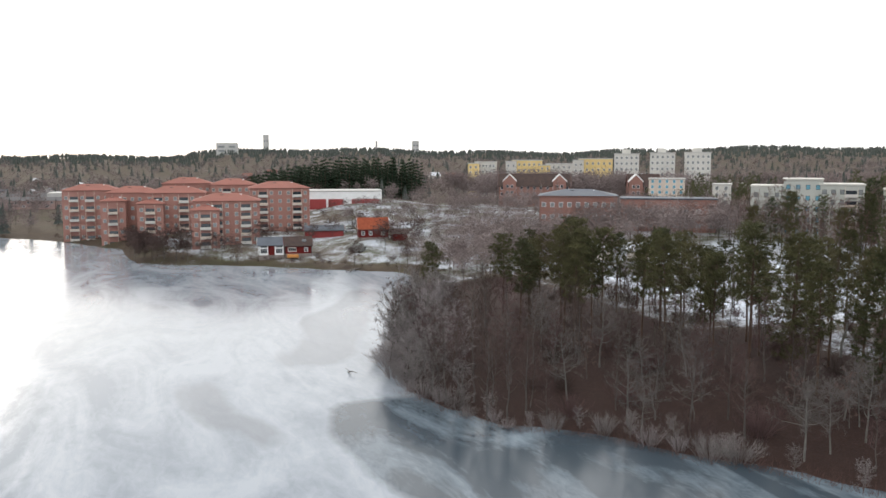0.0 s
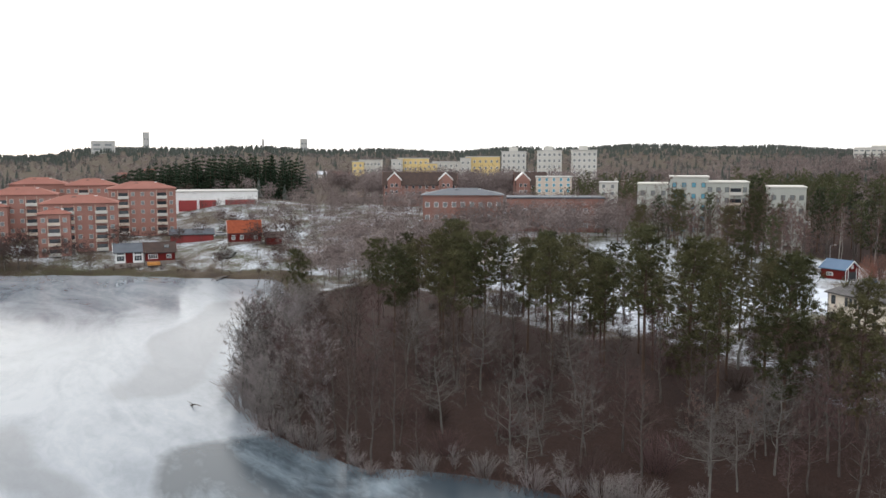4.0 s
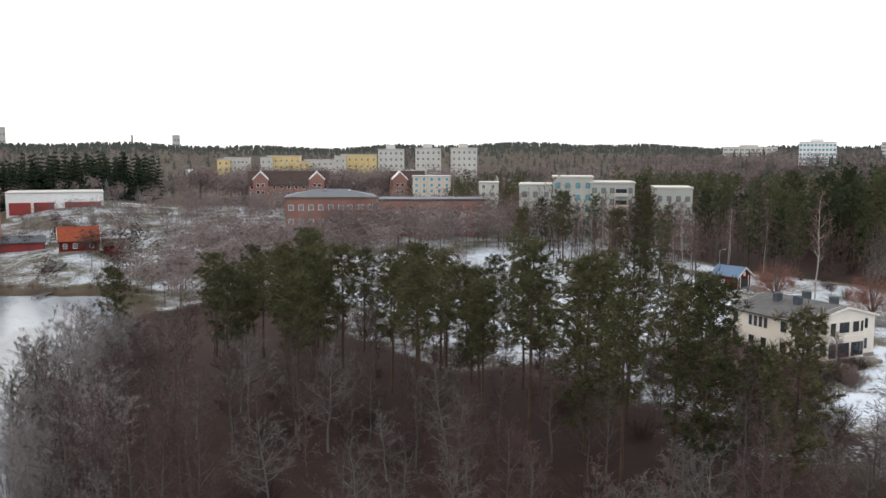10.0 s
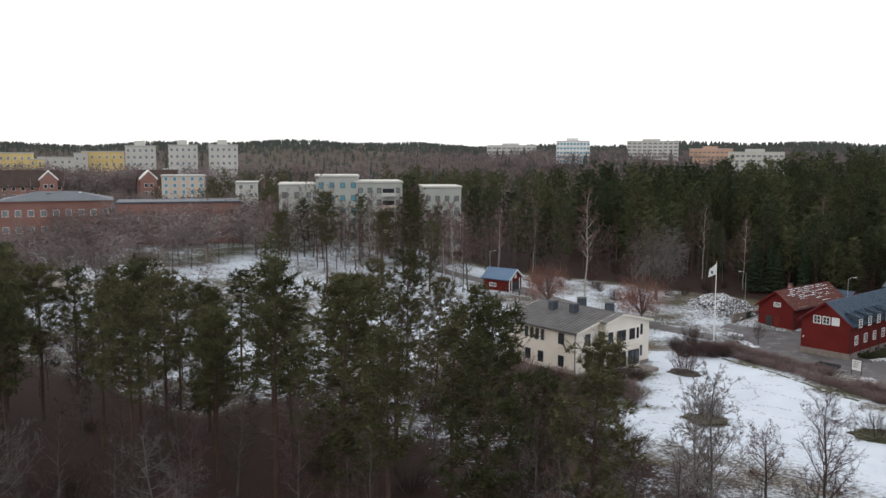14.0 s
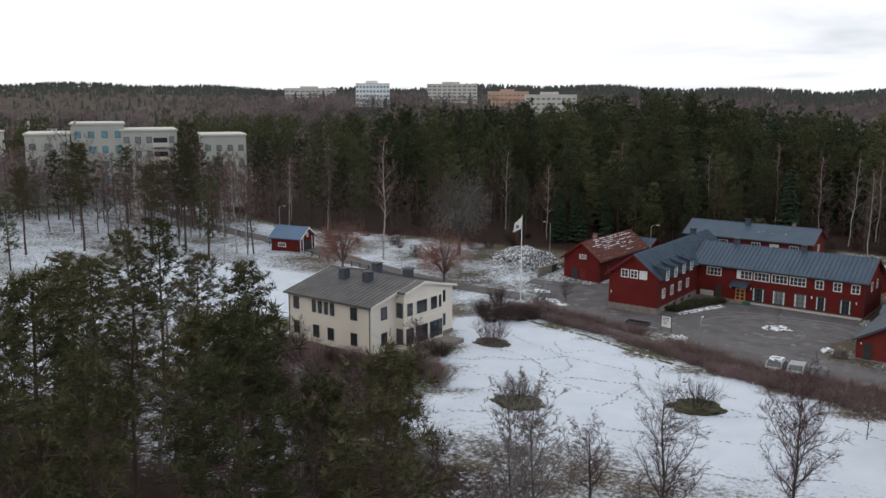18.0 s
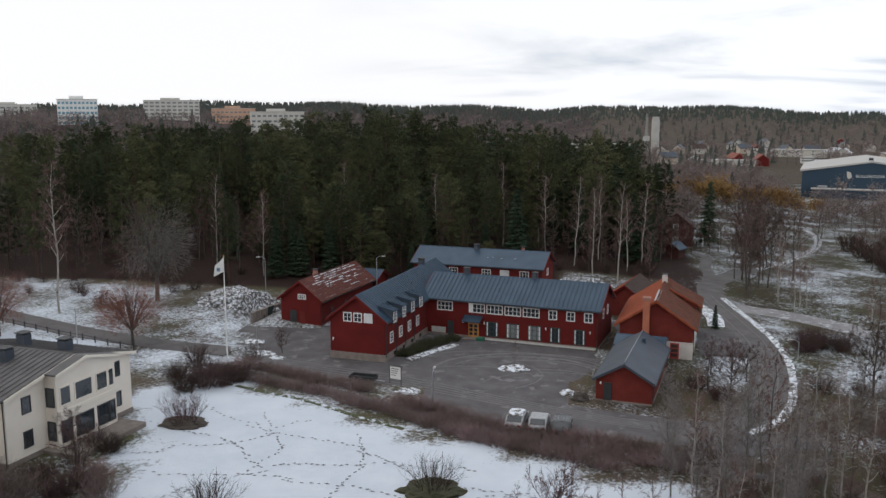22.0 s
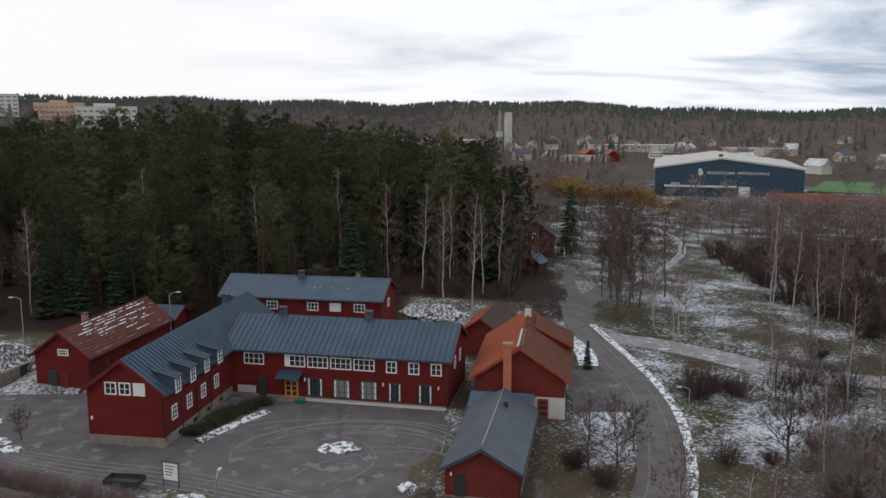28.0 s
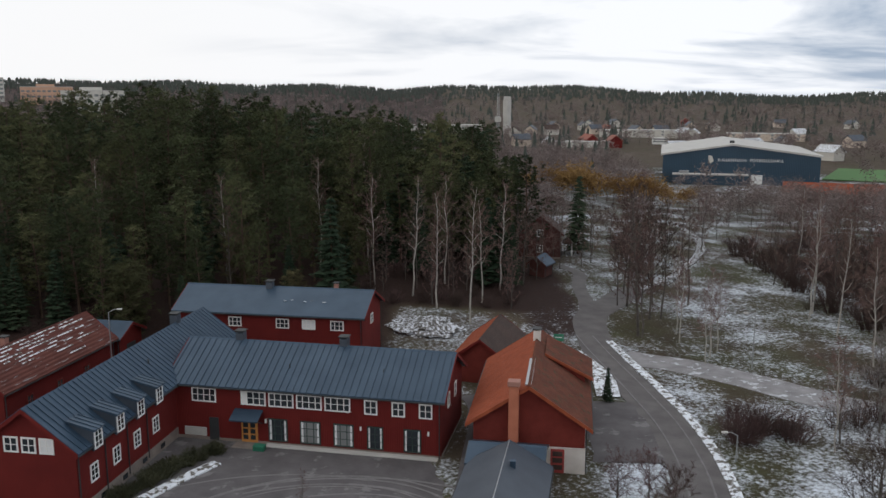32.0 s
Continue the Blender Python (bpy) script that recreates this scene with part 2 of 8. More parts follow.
OAK = surface("orange_varnished_wood", (0.42, 0.17, 0.035), (0.58, 0.27, 0.07), 0.6, 20, 0.45, 0.15)
GLASS = glass("window_glass")
GLASS_PALE = glass("curtained_glass", (0.16, 0.17, 0.17), 0.12)
BLIND = surface("white_blind", (0.62, 0.63, 0.63), (0.75, 0.76, 0.76), 1.0, 8, 0.5, 0.05)
GALVANISED = surface("galvanised_steel", (0.3, 0.31, 0.32), (0.45, 0.46, 0.47), 0.5, 10, 0.4, 0.05, 0.7)
NAVY = surface("dark_blue_cladding", (0.011, 0.035, 0.062), (0.02, 0.052, 0.086), 8.0, 1.0, 0.5, 0.1, lines=("X", 0.6, 0.03))
TEAL_GLASS = glass("blue_office_glass", (0.1, 0.25, 0.32), 0.1)
RED_BROWN = surface("dark_red_brown_board", (0.05, 0.016, 0.013), (0.1, 0.032, 0.025), 1.2, 10, 0.9, 0.3, lines=("X", 0.16, 0.012))
RUST = surface("brick_red_panel", (0.24, 0.03, 0.03), (0.32, 0.05, 0.045), 4.0, 4.0, 0.7, 0.1)
SNOWY = surface("old_snow", (0.62, 0.66, 0.72), (0.8, 0.83, 0.87), 1.2, 9, 0.75, 0.5, spotted=((0.11, 0.1, 0.085), 0.5, 0.49))
STONY_SNOW = surface("stones_under_patchy_snow", (0.06, 0.055, 0.05), (0.16, 0.15, 0.138), 0.8, 6, 0.9, 0.6, spotted=((0.62, 0.65, 0.7), 0.4, 0.5))
TARMAC = surface("frosty_yard_gravel", (0.06, 0.055, 0.057), (0.145, 0.135, 0.139), 2.6, 2.2, 0.85, 0.4, spec=0.3, spotted=((0.18, 0.172, 0.174), 2.2, 0.57))
ROAD = surface("worn_asphalt", (0.06, 0.054, 0.054), (0.14, 0.128, 0.126), 2.0, 5.0, 0.8, 0.35)
RUTS = surface("frozen_wheel_track", (0.1, 0.094, 0.095), (0.19, 0.18, 0.182), 0.8, 4.0, 0.8, 0.3)
RUT_ICE = surface("icy_rutted_track", (0.12, 0.115, 0.118), (0.3, 0.29, 0.295), 1.6, 3.0, 0.7, 0.4, spotted=((0.5, 0.52, 0.55), 1.3, 0.56))
TURF = surface("green_pitch", (0.045, 0.12, 0.028), (0.07, 0.17, 0.04), 20.0, 1.0, 0.9, 0.1)
BARK = surface("grey_brown_bark", (0.04, 0.034, 0.03), (0.115, 0.1, 0.088), 0.6, 9, 0.95, 0.7)
BARK_OAK = surface("lichened_oak_bark", (0.07, 0.065, 0.057), (0.175, 0.166, 0.148), 0.6, 9, 0.95, 0.7)
BARK_PINE = surface("pine_bark", (0.042, 0.028, 0.021), (0.1, 0.058, 0.038), 1.2, 7, 0.95, 0.7)
BARK_BIRCH = surface("birch_bark", (0.2, 0.185, 0.165), (0.42, 0.395, 0.36), 0.7, 5, 0.8, 0.4, spotted=((0.03, 0.027, 0.025), 0.45, 0.6))
TWIG = surface("bare_twigs", (0.046, 0.031, 0.027), (0.1, 0.071, 0.061), 5.0, 6, 0.95, 0.2, spec=0.15, each=0.35)
TWIG_RED = surface("reddish_twigs", (0.062, 0.036, 0.03), (0.125, 0.076, 0.062), 5.0, 6, 0.95, 0.2, spec=0.15, each=0.2)
TWIG_GREY = surface("lichen_grey_twigs", (0.06, 0.054, 0.05), (0.16, 0.148, 0.135), 4.0, 6, 0.95, 0.2, spec=0.15, each=0.2)
TWIG_RUST = surface("rusty_garden_twigs", (0.15, 0.068, 0.05), (0.24, 0.118, 0.09), 3.0, 6, 0.95, 0.2, spec=0.15)
TWIG_BIRCH = surface("birch_twigs", (0.105, 0.07, 0.06), (0.18, 0.125, 0.108), 5.0, 6, 0.95, 0.2, spec=0.15, each=0.2)
TWIG_WILLOW = surface("shore_willow_twigs", (0.13, 0.116, 0.112), (0.26, 0.235, 0.225), 3.0, 6, 0.95, 0.2, spec=0.15, each=0.2)
TWIG_HEDGE = surface("hedge_twigs", (0.14, 0.102, 0.094), (0.25, 0.19, 0.175), 3.0, 6, 0.95, 0.2, spec=0.15, each=0.3)
TWIG_PALE = surface("pale_grey_twigs", (0.12, 0.108, 0.1), (0.24, 0.22, 0.205), 3.0, 6, 0.95, 0.2, spec=0.15)
STEEL_BRIGHT = surface("bright_blue_sheet_roof", (0.06, 0.12, 0.21), (0.1, 0.17, 0.27), 2.0, 6, 0.45, 0.08, 0.2)
TWIG_GOLD = surface("golden_willow_twigs", (0.2, 0.11, 0.04), (0.34, 0.2, 0.08), 4.0, 6, 0.95, 0.2, spec=0.15, each=0.15)
NEEDLE = surface("pine_needles", (0.042, 0.044, 0.02), (0.1, 0.098, 0.044), 1.6, 4, 0.85, 0.3, spec=0.15, each=0.3)
NEEDLE_WOOD = surface("forest_needles", (0.028, 0.038, 0.018), (0.076, 0.09, 0.042), 2.0, 4, 0.9, 0.3, spec=0.12, each=0.45)
NEEDLE_DARK = surface("spruce_needles", (0.016, 0.028, 0.017), (0.042, 0.064, 0.036), 1.6, 4, 0.9, 0.3, spec=0.12, each=0.3)
# far woods: paler, greyer needles and twigs, with distance haze put into the colour
HAZED_CONIFER = surface("hazed_far_conifers", (0.034, 0.043, 0.036), (0.07, 0.08, 0.068), 60.0, 0.2, 0.95, 0.2)
HAZED_TWIG = surface("hazed_bare_woods", (0.125, 0.096, 0.09), (0.215, 0.172, 0.162), 30.0, 0.3, 0.95, 0.2)

# ---------------------------------------------------------------- building helpers


def mesh_of(bm, material, name):
    me = bpy.data.meshes.new(name)
    bmesh.ops.recalc_face_normals(bm, faces=bm.faces)
    bm.to_mesh(me)
    bm.free()
    me.materials.append(material)
    return me


def part(name, bm, material, parent, label="", at=None):
    ob = new(name, bm if isinstance(bm, bpy.types.Mesh) else mesh_of(bm, material, name))
    ob.parent = parent
    if at is not None:
        ob.matrix_basis = at
    if label:
        ob["label"] = label
    return ob


def thing(name, m, label, category, group="", kind=""):
    ob = new(name)
    ob.empty_display_size = 0.5
    ob.matrix_basis = m
    return tagged(ob, label, category, group, kind)


def solid(bm, x0, y0, z0, x1, y1, z1, m=None):
    """Adds a box to a bmesh."""
    v = [bm.verts.new(m @ Vector(c) if m else c) for c in ((x0, y0, z0), (x1, y0, z0), (x1, y1, z0), (x0, y1, z0), (x0, y0, z1), (x1, y0, z1), (x1, y1, z1), (x0, y1, z1))]
    for f in ((3, 2, 1, 0), (4, 5, 6, 7), (0, 1, 5, 4), (1, 2, 6, 5), (2, 3, 7, 6), (3, 0, 4, 7)):
        bm.faces.new([v[i] for i in f])
    return bm


def cuboid(x0, y0, z0, x1, y1, z1, bevel=0.0):
    bm = solid(bmesh.new(), x0, y0, z0, x1, y1, z1)
    if bevel:
        bmesh.ops.bevel(bm, geom=bm.edges[:], offset=bevel, segments=1, affect="EDGES")
    return bm


def prism(outline, depth, axis="X"):
    """Extrudes a closed outline of (a, b): along x from 0 to depth with a = y, b = z; along y with a = x; along z with a, b = x, y."""
    bm = bmesh.new()
    place = {"X": lambda a, b, d: (d, a, b), "Y": lambda a, b, d: (a, d, b), "Z": lambda a, b, d: (a, b, d)}[axis]
    low, up = [bm.verts.new(place(a, b, 0)) for a, b in outline], [bm.verts.new(place(a, b, depth)) for a, b in outline]
    n = len(outline)
    bm.faces.new(low)
    bm.faces.new(up[::-1])
    for i in range(n):
        bm.faces.new((low[i], up[i], up[(i + 1) % n], low[(i + 1) % n]))
    return bm


def rod(bm, a, b, r0, r1, sides=6):
    """Adds a tapered rod between two points."""
    a, b = Vector(a), Vector(b)
    way = b - a
    side = way.orthogonal().normalized()
    other = way.normalized().cross(side)
    rings = []
    for c, r in ((a, r0), (b, r1)):
        rings.append([bm.verts.new(c + r * (math.cos(k * math.tau / sides) * side + math.sin(k * math.tau / sides) * other)) for k in range(sides)])
    for k in range(sides):
        bm.faces.new((rings[0][k], rings[0][(k + 1) % sides], rings[1][(k + 1) % sides], rings[1][k]))
    bm.faces.new(rings[0][::-1])
    bm.faces.new(rings[1])
    return bm


def pole_of(points, sides=8):
    bm = bmesh.new()
    for (a, r0), (b, r1) in zip(points, points[1:]):
        rod(bm, a, b, r0, r1, sides)
    return bm


WINDOWS = {}


def window_meshes(w, h, cols, rows, trim, pane, bar):
    """A casement: the surround with its glazing bars, proud of the wall, and the panes behind it."""
    key = (w, h, cols, rows, trim.name, pane.name, bar)
    if key not in WINDOWS:
        e = bar * 1.6
        bm = bmesh.new()
        rims = []
        for y in (-0.07, 0.05):
            for g in (0.0, e):
                rims.append([bm.verts.new(c) for c in ((-w / 2 + g, y, g), (w / 2 - g, y, g), (w / 2 - g, y, h - g), (-w / 2 + g, y, h - g))])
        for i in range(4):
            j = (i + 1) % 4
            for p, q in ((0, 1), (2, 3), (0, 2), (1, 3)):
                bm.faces.new((rims[p][i], rims[p][j], rims[q][j], rims[q][i]))
        upright = mesh_of(cuboid(-bar / 2, -0.06, e, bar / 2, 0.0, h - e), trim, "glazing_bar") if cols > 1 else None
        cross = mesh_of(cuboid(-w / 2 + e, -0.055, -bar / 3, w / 2 - e, 0.0, bar / 3), trim, "glazing_bar") if rows > 1 else None
        WINDOWS[key] = (mesh_of(bm, trim, "window"), mesh_of(cuboid(-w / 2 + e * 0.9, -0.03, e * 0.9, w / 2 - e * 0.9, 0.02, h - e * 0.9), pane, "pane"), upright, cross)
    return WINDOWS[key]


def window(owner, m, w, h, cols=2, rows=2, trim=None, pane=None, bar=0.075, label=""):
    """A window whose sill's middle is at m, looking out along m's -y."""
    w, h = round(w, 2), round(h, 2)
    surround, light, upright, cross = window_meshes(w, h, cols, rows, trim or WHITE, pane or GLASS, bar)
    ob = part("window", surround, None, owner, label, m)
    part("pane", light, None, ob)
    for k in range(1, cols):
        part("glazing_bar", upright, None, ob, at=pose(-w / 2 + w * k / cols, 0, 0))
    for k in range(1, rows):
        part("glazing_bar", cross, None, ob, at=pose(0, 0, h * k / rows))
    return ob


def wall_at(side, u, z, length, width):
    """The pose on a wall: S is y=0, N y=width, W x=0, E x=length; u runs along x or y."""
    return {"S": pose(u, 0, z), "N": pose(u, width, z, 0, 0, 180), "W": pose(0, u, z, 0, 0, -90), "E": pose(length, u, z, 0, 0, 90)}[side]


SEAMS = {}


def gabled(name, at, length, width, wall, ridge, label, category, body, roof, roof_far=None, over=0.45, plinth=0.0, plinth_mat=None, seam=0.0,
           trim=None, group="", split=0.5, roof_name="roof_slope", thick=0.16):
    """A gabled building on local x from 0 to length and y from 0 to width, with its ridge along x."""
    b = thing(name, at, label, category, group)
    b["size"] = (length, width)
    mid = width * split
    slope_s, slope_n = (ridge - wall) / mid, (ridge - wall) / (width - mid)
    part("wall", prism([(0, plinth - 0.02), (width, plinth - 0.02), (width, wall), (mid, ridge), (0, wall)], length), body, b)
    if plinth:
        part("plinth", cuboid(-0.05, -0.05, -1.2, length + 0.05, width + 0.05, plinth), plinth_mat or STONE, b, "rough grey stone plinth")
    for k, (y0, y1, sl, stuff) in enumerate(((-over, mid, slope_s, roof), (width + over, mid, -slope_n, roof_far or roof))):
        z0 = ridge - abs(y1 - y0) * abs(sl)
        t = thick * math.sqrt(1 + sl * sl)
        outline = [(y0, z0 + 0.012), (y1, ridge + 0.012), (y1, ridge + t), (y0, z0 + t)]
        slab = part(roof_name, prism(outline, length + 2 * over), stuff, b, at=Matrix.Translation((-over, 0, 0)))
        if seam:
            run = math.hypot(y1 - y0, ridge - z0)
            key = (round(run, 2), roof.name)
            if key not in SEAMS:
                SEAMS[key] = mesh_of(cuboid(-0.025, 0, 0, 0.025, run, 0.075), roof, "seam")
            lean = math.degrees(math.atan2(ridge - z0, abs(y1 - y0)))
            n = int((length + 2 * over) / seam)
            for i in range(n + 1):
                x = (length + 2 * over - n * seam) / 2 + i * seam
                part("seam", SEAMS[key], None, slab, at=pose(x, y0, z0 + t - 0.01, lean if k == 0 else lean, 0, 0 if k == 0 else 180))
        for x in (-over - 0.03, length + over - 0.03):
            edge = bmesh.new()
            v = [(x, y0, z0 - 0.1), (x + 0.06, y0, z0 - 0.1), (x + 0.06, y1, ridge - 0.1), (x, y1, ridge - 0.1)]
            base = [edge.verts.new(p) for p in v]
            high = [edge.verts.new((p[0], p[1], p[2] + t + 0.12)) for p in v]
            for f in ((base[0], base[1], base[2], base[3]), tuple(high)):
                edge.faces.new(f)
            for i in range(4):
                edge.faces.new((base[i], base[(i + 1) % 4], high[(i + 1) % 4], high[i]))
            part("bargeboard", edge, trim or body, b)
        gy = y0 - 0.1 if k == 0 else y0 + 0.02
        part("gutter", cuboid(-over, gy, z0 - 0.02, length + over, gy + 0.09, z0 + 0.09, 0.02), DARK, b, "dark metal rain gutter")
    part("ridge_cap", prism([(mid - 0.16, ridge + thick - 0.05), (mid + 0.16, ridge + thick - 0.05), (mid, ridge + thick + 0.09)], length + 2 * over), roof, b, at=Matrix.Translation((-over, 0, 0)))
    for x in (0.12, length - 0.12):
        part("downpipe", pole_of([((x, -0.1, plinth - 0.3), 0.05), ((x, -0.1, wall - 0.2), 0.05)], 6), DARK, b)
    return b


def chimney(owner, x, y, z0, z1, w, material, cap=None):
    ob = part("chimney", cuboid(x - w / 2, y - w / 2, z0, x + w / 2, y + w / 2, z1, 0.03), material, owner)
    part("chimney_cap", cuboid(x - w / 2 - 0.1, y - w / 2 - 0.1, z1 + 0.12, x + w / 2 + 0.1, y + w / 2 + 0.1, z1 + 0.2, 0.02), cap or DARK, ob, "sheet metal chimney cap")
    bm = bmesh.new()
    for sx in (-1, 1):
        for sy in (-1, 1):
            solid(bm, x + sx * w * 0.38 - 0.03, y + sy * w * 0.38 - 0.03, z1 - 0.01, x + sx * w * 0.38 + 0.03, y + sy * w * 0.38 + 0.03, z1 + 0.13)
    part("cap_feet", bm, cap or DARK, ob)
    return ob


# ---------------------------------------------------------------- the lie of the land
LAKE = -2.5
SHORE = [(-900, -420), (-352, -241), (-327, -216), (-287, -187), (-240, -183), (-226, -170), (-222, -158), (-212, -144), (-196, -125), (-186, -109),
         (-150, -116), (-112, -131), (-80, -145), (-62, -147), (-52, -144), (-42, -140), (-40, -135), (-36, -131), (-31, -128), (-25, -124.5),
         (-21, -120), (-16, -116.5), (-9, -113), (6, -109), (22, -111), (45, -118), (80, -122), (140, -150), (300, -300), (300, -900), (-900, -900)]


def shore_gap(x, y):
    """How far a place lies inland of the shore; negative on the lake."""
    best, inside = 1e9, False
    for (ax, ay), (bx, by) in zip(SHORE, SHORE[1:] + SHORE[:1]):
        dx, dy = bx - ax, by - ay
        t = max(0.0, min(1.0, ((x - ax) * dx + (y - ay) * dy) / (dx * dx + dy * dy)))
        best = min(best, math.hypot(x - ax - t * dx, y - ay - t * dy))
        if (ay > y) != (by > y) and x < ax + (y - ay) / (by - ay) * dx:
            inside = not inside
    return -best if inside else best


def bump_at(x, y, cx, cy, sx, sy, height):
    return height * math.exp(-((x - cx) / sx) ** 2 - ((y - cy) / sy) ** 2)


def smooth(a, b, v):
    t = max(0.0, min(1.0, (v - a) / (b - a)))
    return t * t * (3 - 2 * t)


def gz(x, y):
    """The height of the ground."""
    d = shore_gap(x, y) if (-950 < x < 320 and y < 60) else 60.0
    if d < 0:
        return LAKE - 0.4 - min(1.5, -0.2 * d)
    z = LAKE - 0.4 + 0.75 * smooth(0, 2.5, d) + 2.15 * smooth(1, 26, d)
    z += bump_at(x, y, -62, -42, 26, 24, 1.4) + bump_at(x, y, -100, 5, 40, 35, 1.5) + bump_at(x, y, -62, 118, 62, 62, 11.0) + bump_at(x, y, -10, 52, 26, 18, 1.6)
    z += bump_at(x, y, -55, 12, 7, 7, 1.6)
    z -= 2.2 * smooth(90, 200, y) * smooth(20, 70, x) * smooth(600, 420, math.hypot(x, y))
    z += 7.0 * smooth(-104, -165, x) * smooth(-95, -35, y) + 2.0 * smooth(-160, -260, x) * smooth(-120, -20, y)
    z += bump_at(x, y, -232, -104, 18, 14, 3.4) + bump_at(x, y, -285, -155, 34, 34, 4.2) + bump_at(x, y, -330, -90, 60, 34, 12.5)
    z += bump_at(x, y, -470, 650, 210, 95, 21) + bump_at(x, y, -362, 440, 110, 80, 15)
    r = math.hypot(x, y)
    turn = math.degrees(math.atan2(x, y))
    hill = 44 - 14 * smooth(3, 22, turn) - 5 * smooth(-55, -85, turn) + 5 * math.sin(turn * 0.21) + 3 * math.sin(turn * 0.7 + 1)
    z += hill * smooth(750, 2100, r)
    if r > 160:
        z += 1.2 * (noise.noise(Vector((x * 0.008, y * 0.008, 3))) ) * smooth(160, 400, r)
    return z + 0.14 * noise.noise(Vector((x * 0.12, y * 0.12, 0))) * smooth(3, 10, d)


def inside(poly, x, y):
    c = False
    for (ax, ay), (bx, by) in zip(poly, poly[1:] + poly[:1]):
        if (ay > y) != (by > y) and x < ax + (y - ay) / (by - ay) * (bx - ax):
            c = not c
    return c


LAWN = [(-49, -25), (-41, -23), (-25, -31), (-14, -35.5), (-6, -39.5), (6, -43), (12, -50), (4, -66), (-16, -70), (-38, -64), (-37, -52), (-44, -38)]


def cover(x, y):
    """What lies on the ground: snow and dead leaves, from 0 to 1, and green grass."""
    if inside(LAWN, x, y):
        return 0.47 + 0.2 * smooth(-64, -52, y), 0.1, 0.0
    if -112 < x < -64 and -38 < y < -9 + 0.13 * (x + 64):
        return 0.62, 0.1, 0.0
    d = shore_gap(x, y) if (-950 < x < 320 and y < 60) else 60.0
    snow, leaf, green = 0.42, 0.25, 0.25
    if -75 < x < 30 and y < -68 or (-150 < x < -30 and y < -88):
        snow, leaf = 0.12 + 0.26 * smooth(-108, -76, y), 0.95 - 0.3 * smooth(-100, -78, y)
    elif -150 < x < -68 and -88 <= y < -64:
        snow, leaf = 0.4 + 0.1 * smooth(-88, -64, y), 0.55
    elif -150 < x < -68 and -64 <= y < 22:
        snow, leaf = 0.485, 0.3
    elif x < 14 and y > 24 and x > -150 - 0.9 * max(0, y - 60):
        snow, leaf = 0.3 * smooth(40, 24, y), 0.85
        if -8 < x < 14 and y < 46:
            snow, leaf = 0.42, 0.45
    elif math.hypot(x, y) > 330:
        snow, leaf, green = 0.27, 0.45, 0.1
    elif x < -150:
        snow, leaf = 0.44, 0.3
    elif 6 < x < 17.5 and 34 < y < 84:
        snow, leaf = 0.33, 0.85
    elif x > 12 and y > -14:
        snow, leaf, green = 0.41, 0.5, 0.5
        if x < 44 and y < 14:
            snow = 0.445
        if 36 < x < 85 and 35 < y < 84:
            snow, green = 0.425, 0.65
        if x > 90 or y > 110:
            snow = 0.42
    elif x > 0:
        snow, leaf = 0.38, 0.45
    elif -70 < x < -40 and -24 < y < 10:
        snow, leaf = 0.46, 0.4
    if d < 9:
        snow, leaf = snow * 0.7, max(leaf, 0.5)
    return snow, leaf, green

YARD = [(-51, 2), (-47, -7), (-44, -13), (-36, -17), (-30, -19), (-24, -20), (-20.5, -20), (-19, -25), (-9, -29.5), (4, -31.5), (13, -33.5), (20, -30),
        (13.5, -24.5), (8.5, -25.5), (-2.5, -22.5), (-3, -15), (0, -7), (1.2, 3), (-1, 10), (-30, 14), (-34, 30), (-37, 30), (-39, 5.5), (-46.5, 7), (-50, 14), (-52, 10)]
lay = gz


def gz(x, y):
    return 0.0 if -53 < x < 21 and inside(YARD, x, y) else lay(x, y)


def ladder(low, high, fine, coarse_low, coarse_high, coarse, far_low, far_high):
    """Grid lines: fine in the middle, coarser round it, and growing to the far ends."""
    a = [low + i * fine for i in range(int((high - low) / fine) + 1)]
    while a[0] > coarse_low:
        a.insert(0, a[0] - coarse)
    while a[-1] < coarse_high:
        a.append(a[-1] + coarse)
    step = coarse
    while a[0] > far_low:
        step *= 1.25
        a.insert(0, a[0] - step)
    step = coarse
    while a[-1] < far_high:
        step *= 1.25
        a.append(a[-1] + step)
    return a


def sheet(name, xs, ys, height, material, layers, keep=None):
    pts = [(x, y, height(x, y)) for y in ys for x in xs]
    n = len(xs)
    faces = [(j * n + i, j * n + i + 1, (j + 1) * n + i + 1, (j + 1) * n + i) for j in range(len(ys) - 1) for i in range(n - 1)]
    me = bpy.data.meshes.new(name)
    me.from_pydata(pts, [], faces)
    me.polygons.foreach_set("use_smooth", [True] * len(faces))
    for key, rule in layers.items():
        attr = me.color_attributes.new(key, "FLOAT_COLOR", "POINT")
        attr.data.foreach_set("color", [c for x, y, _ in pts for c in (*rule(x, y), 1.0)])
    me.materials.append(material)
    return new(name, me)


def blended(t, a, b, fac):
    n = t.nodes.new("ShaderNodeMix")
    n.data_type = "RGBA"
    for slot, v in (("A", a), ("B", b)):
        if isinstance(v, tuple):
            n.inputs[slot].default_value = (*v, 1)
        else:
            t.links.new(v, n.inputs[slot])
    t.links.new(fac, n.inputs["Factor"])
    return n.outputs["Result"]


def speckle(t, where, scale, detail=6, rough=0.6, warp=0.0):
    n = t.nodes.new("ShaderNodeTexNoise")
    n.inputs["Scale"].default_value, n.inputs["Detail"].default_value, n.inputs["Roughness"].default_value, n.inputs["Distortion"].default_value = scale, detail, rough, warp
    t.links.new(where, n.inputs["Vector"])
    return n.outputs["Fac"]


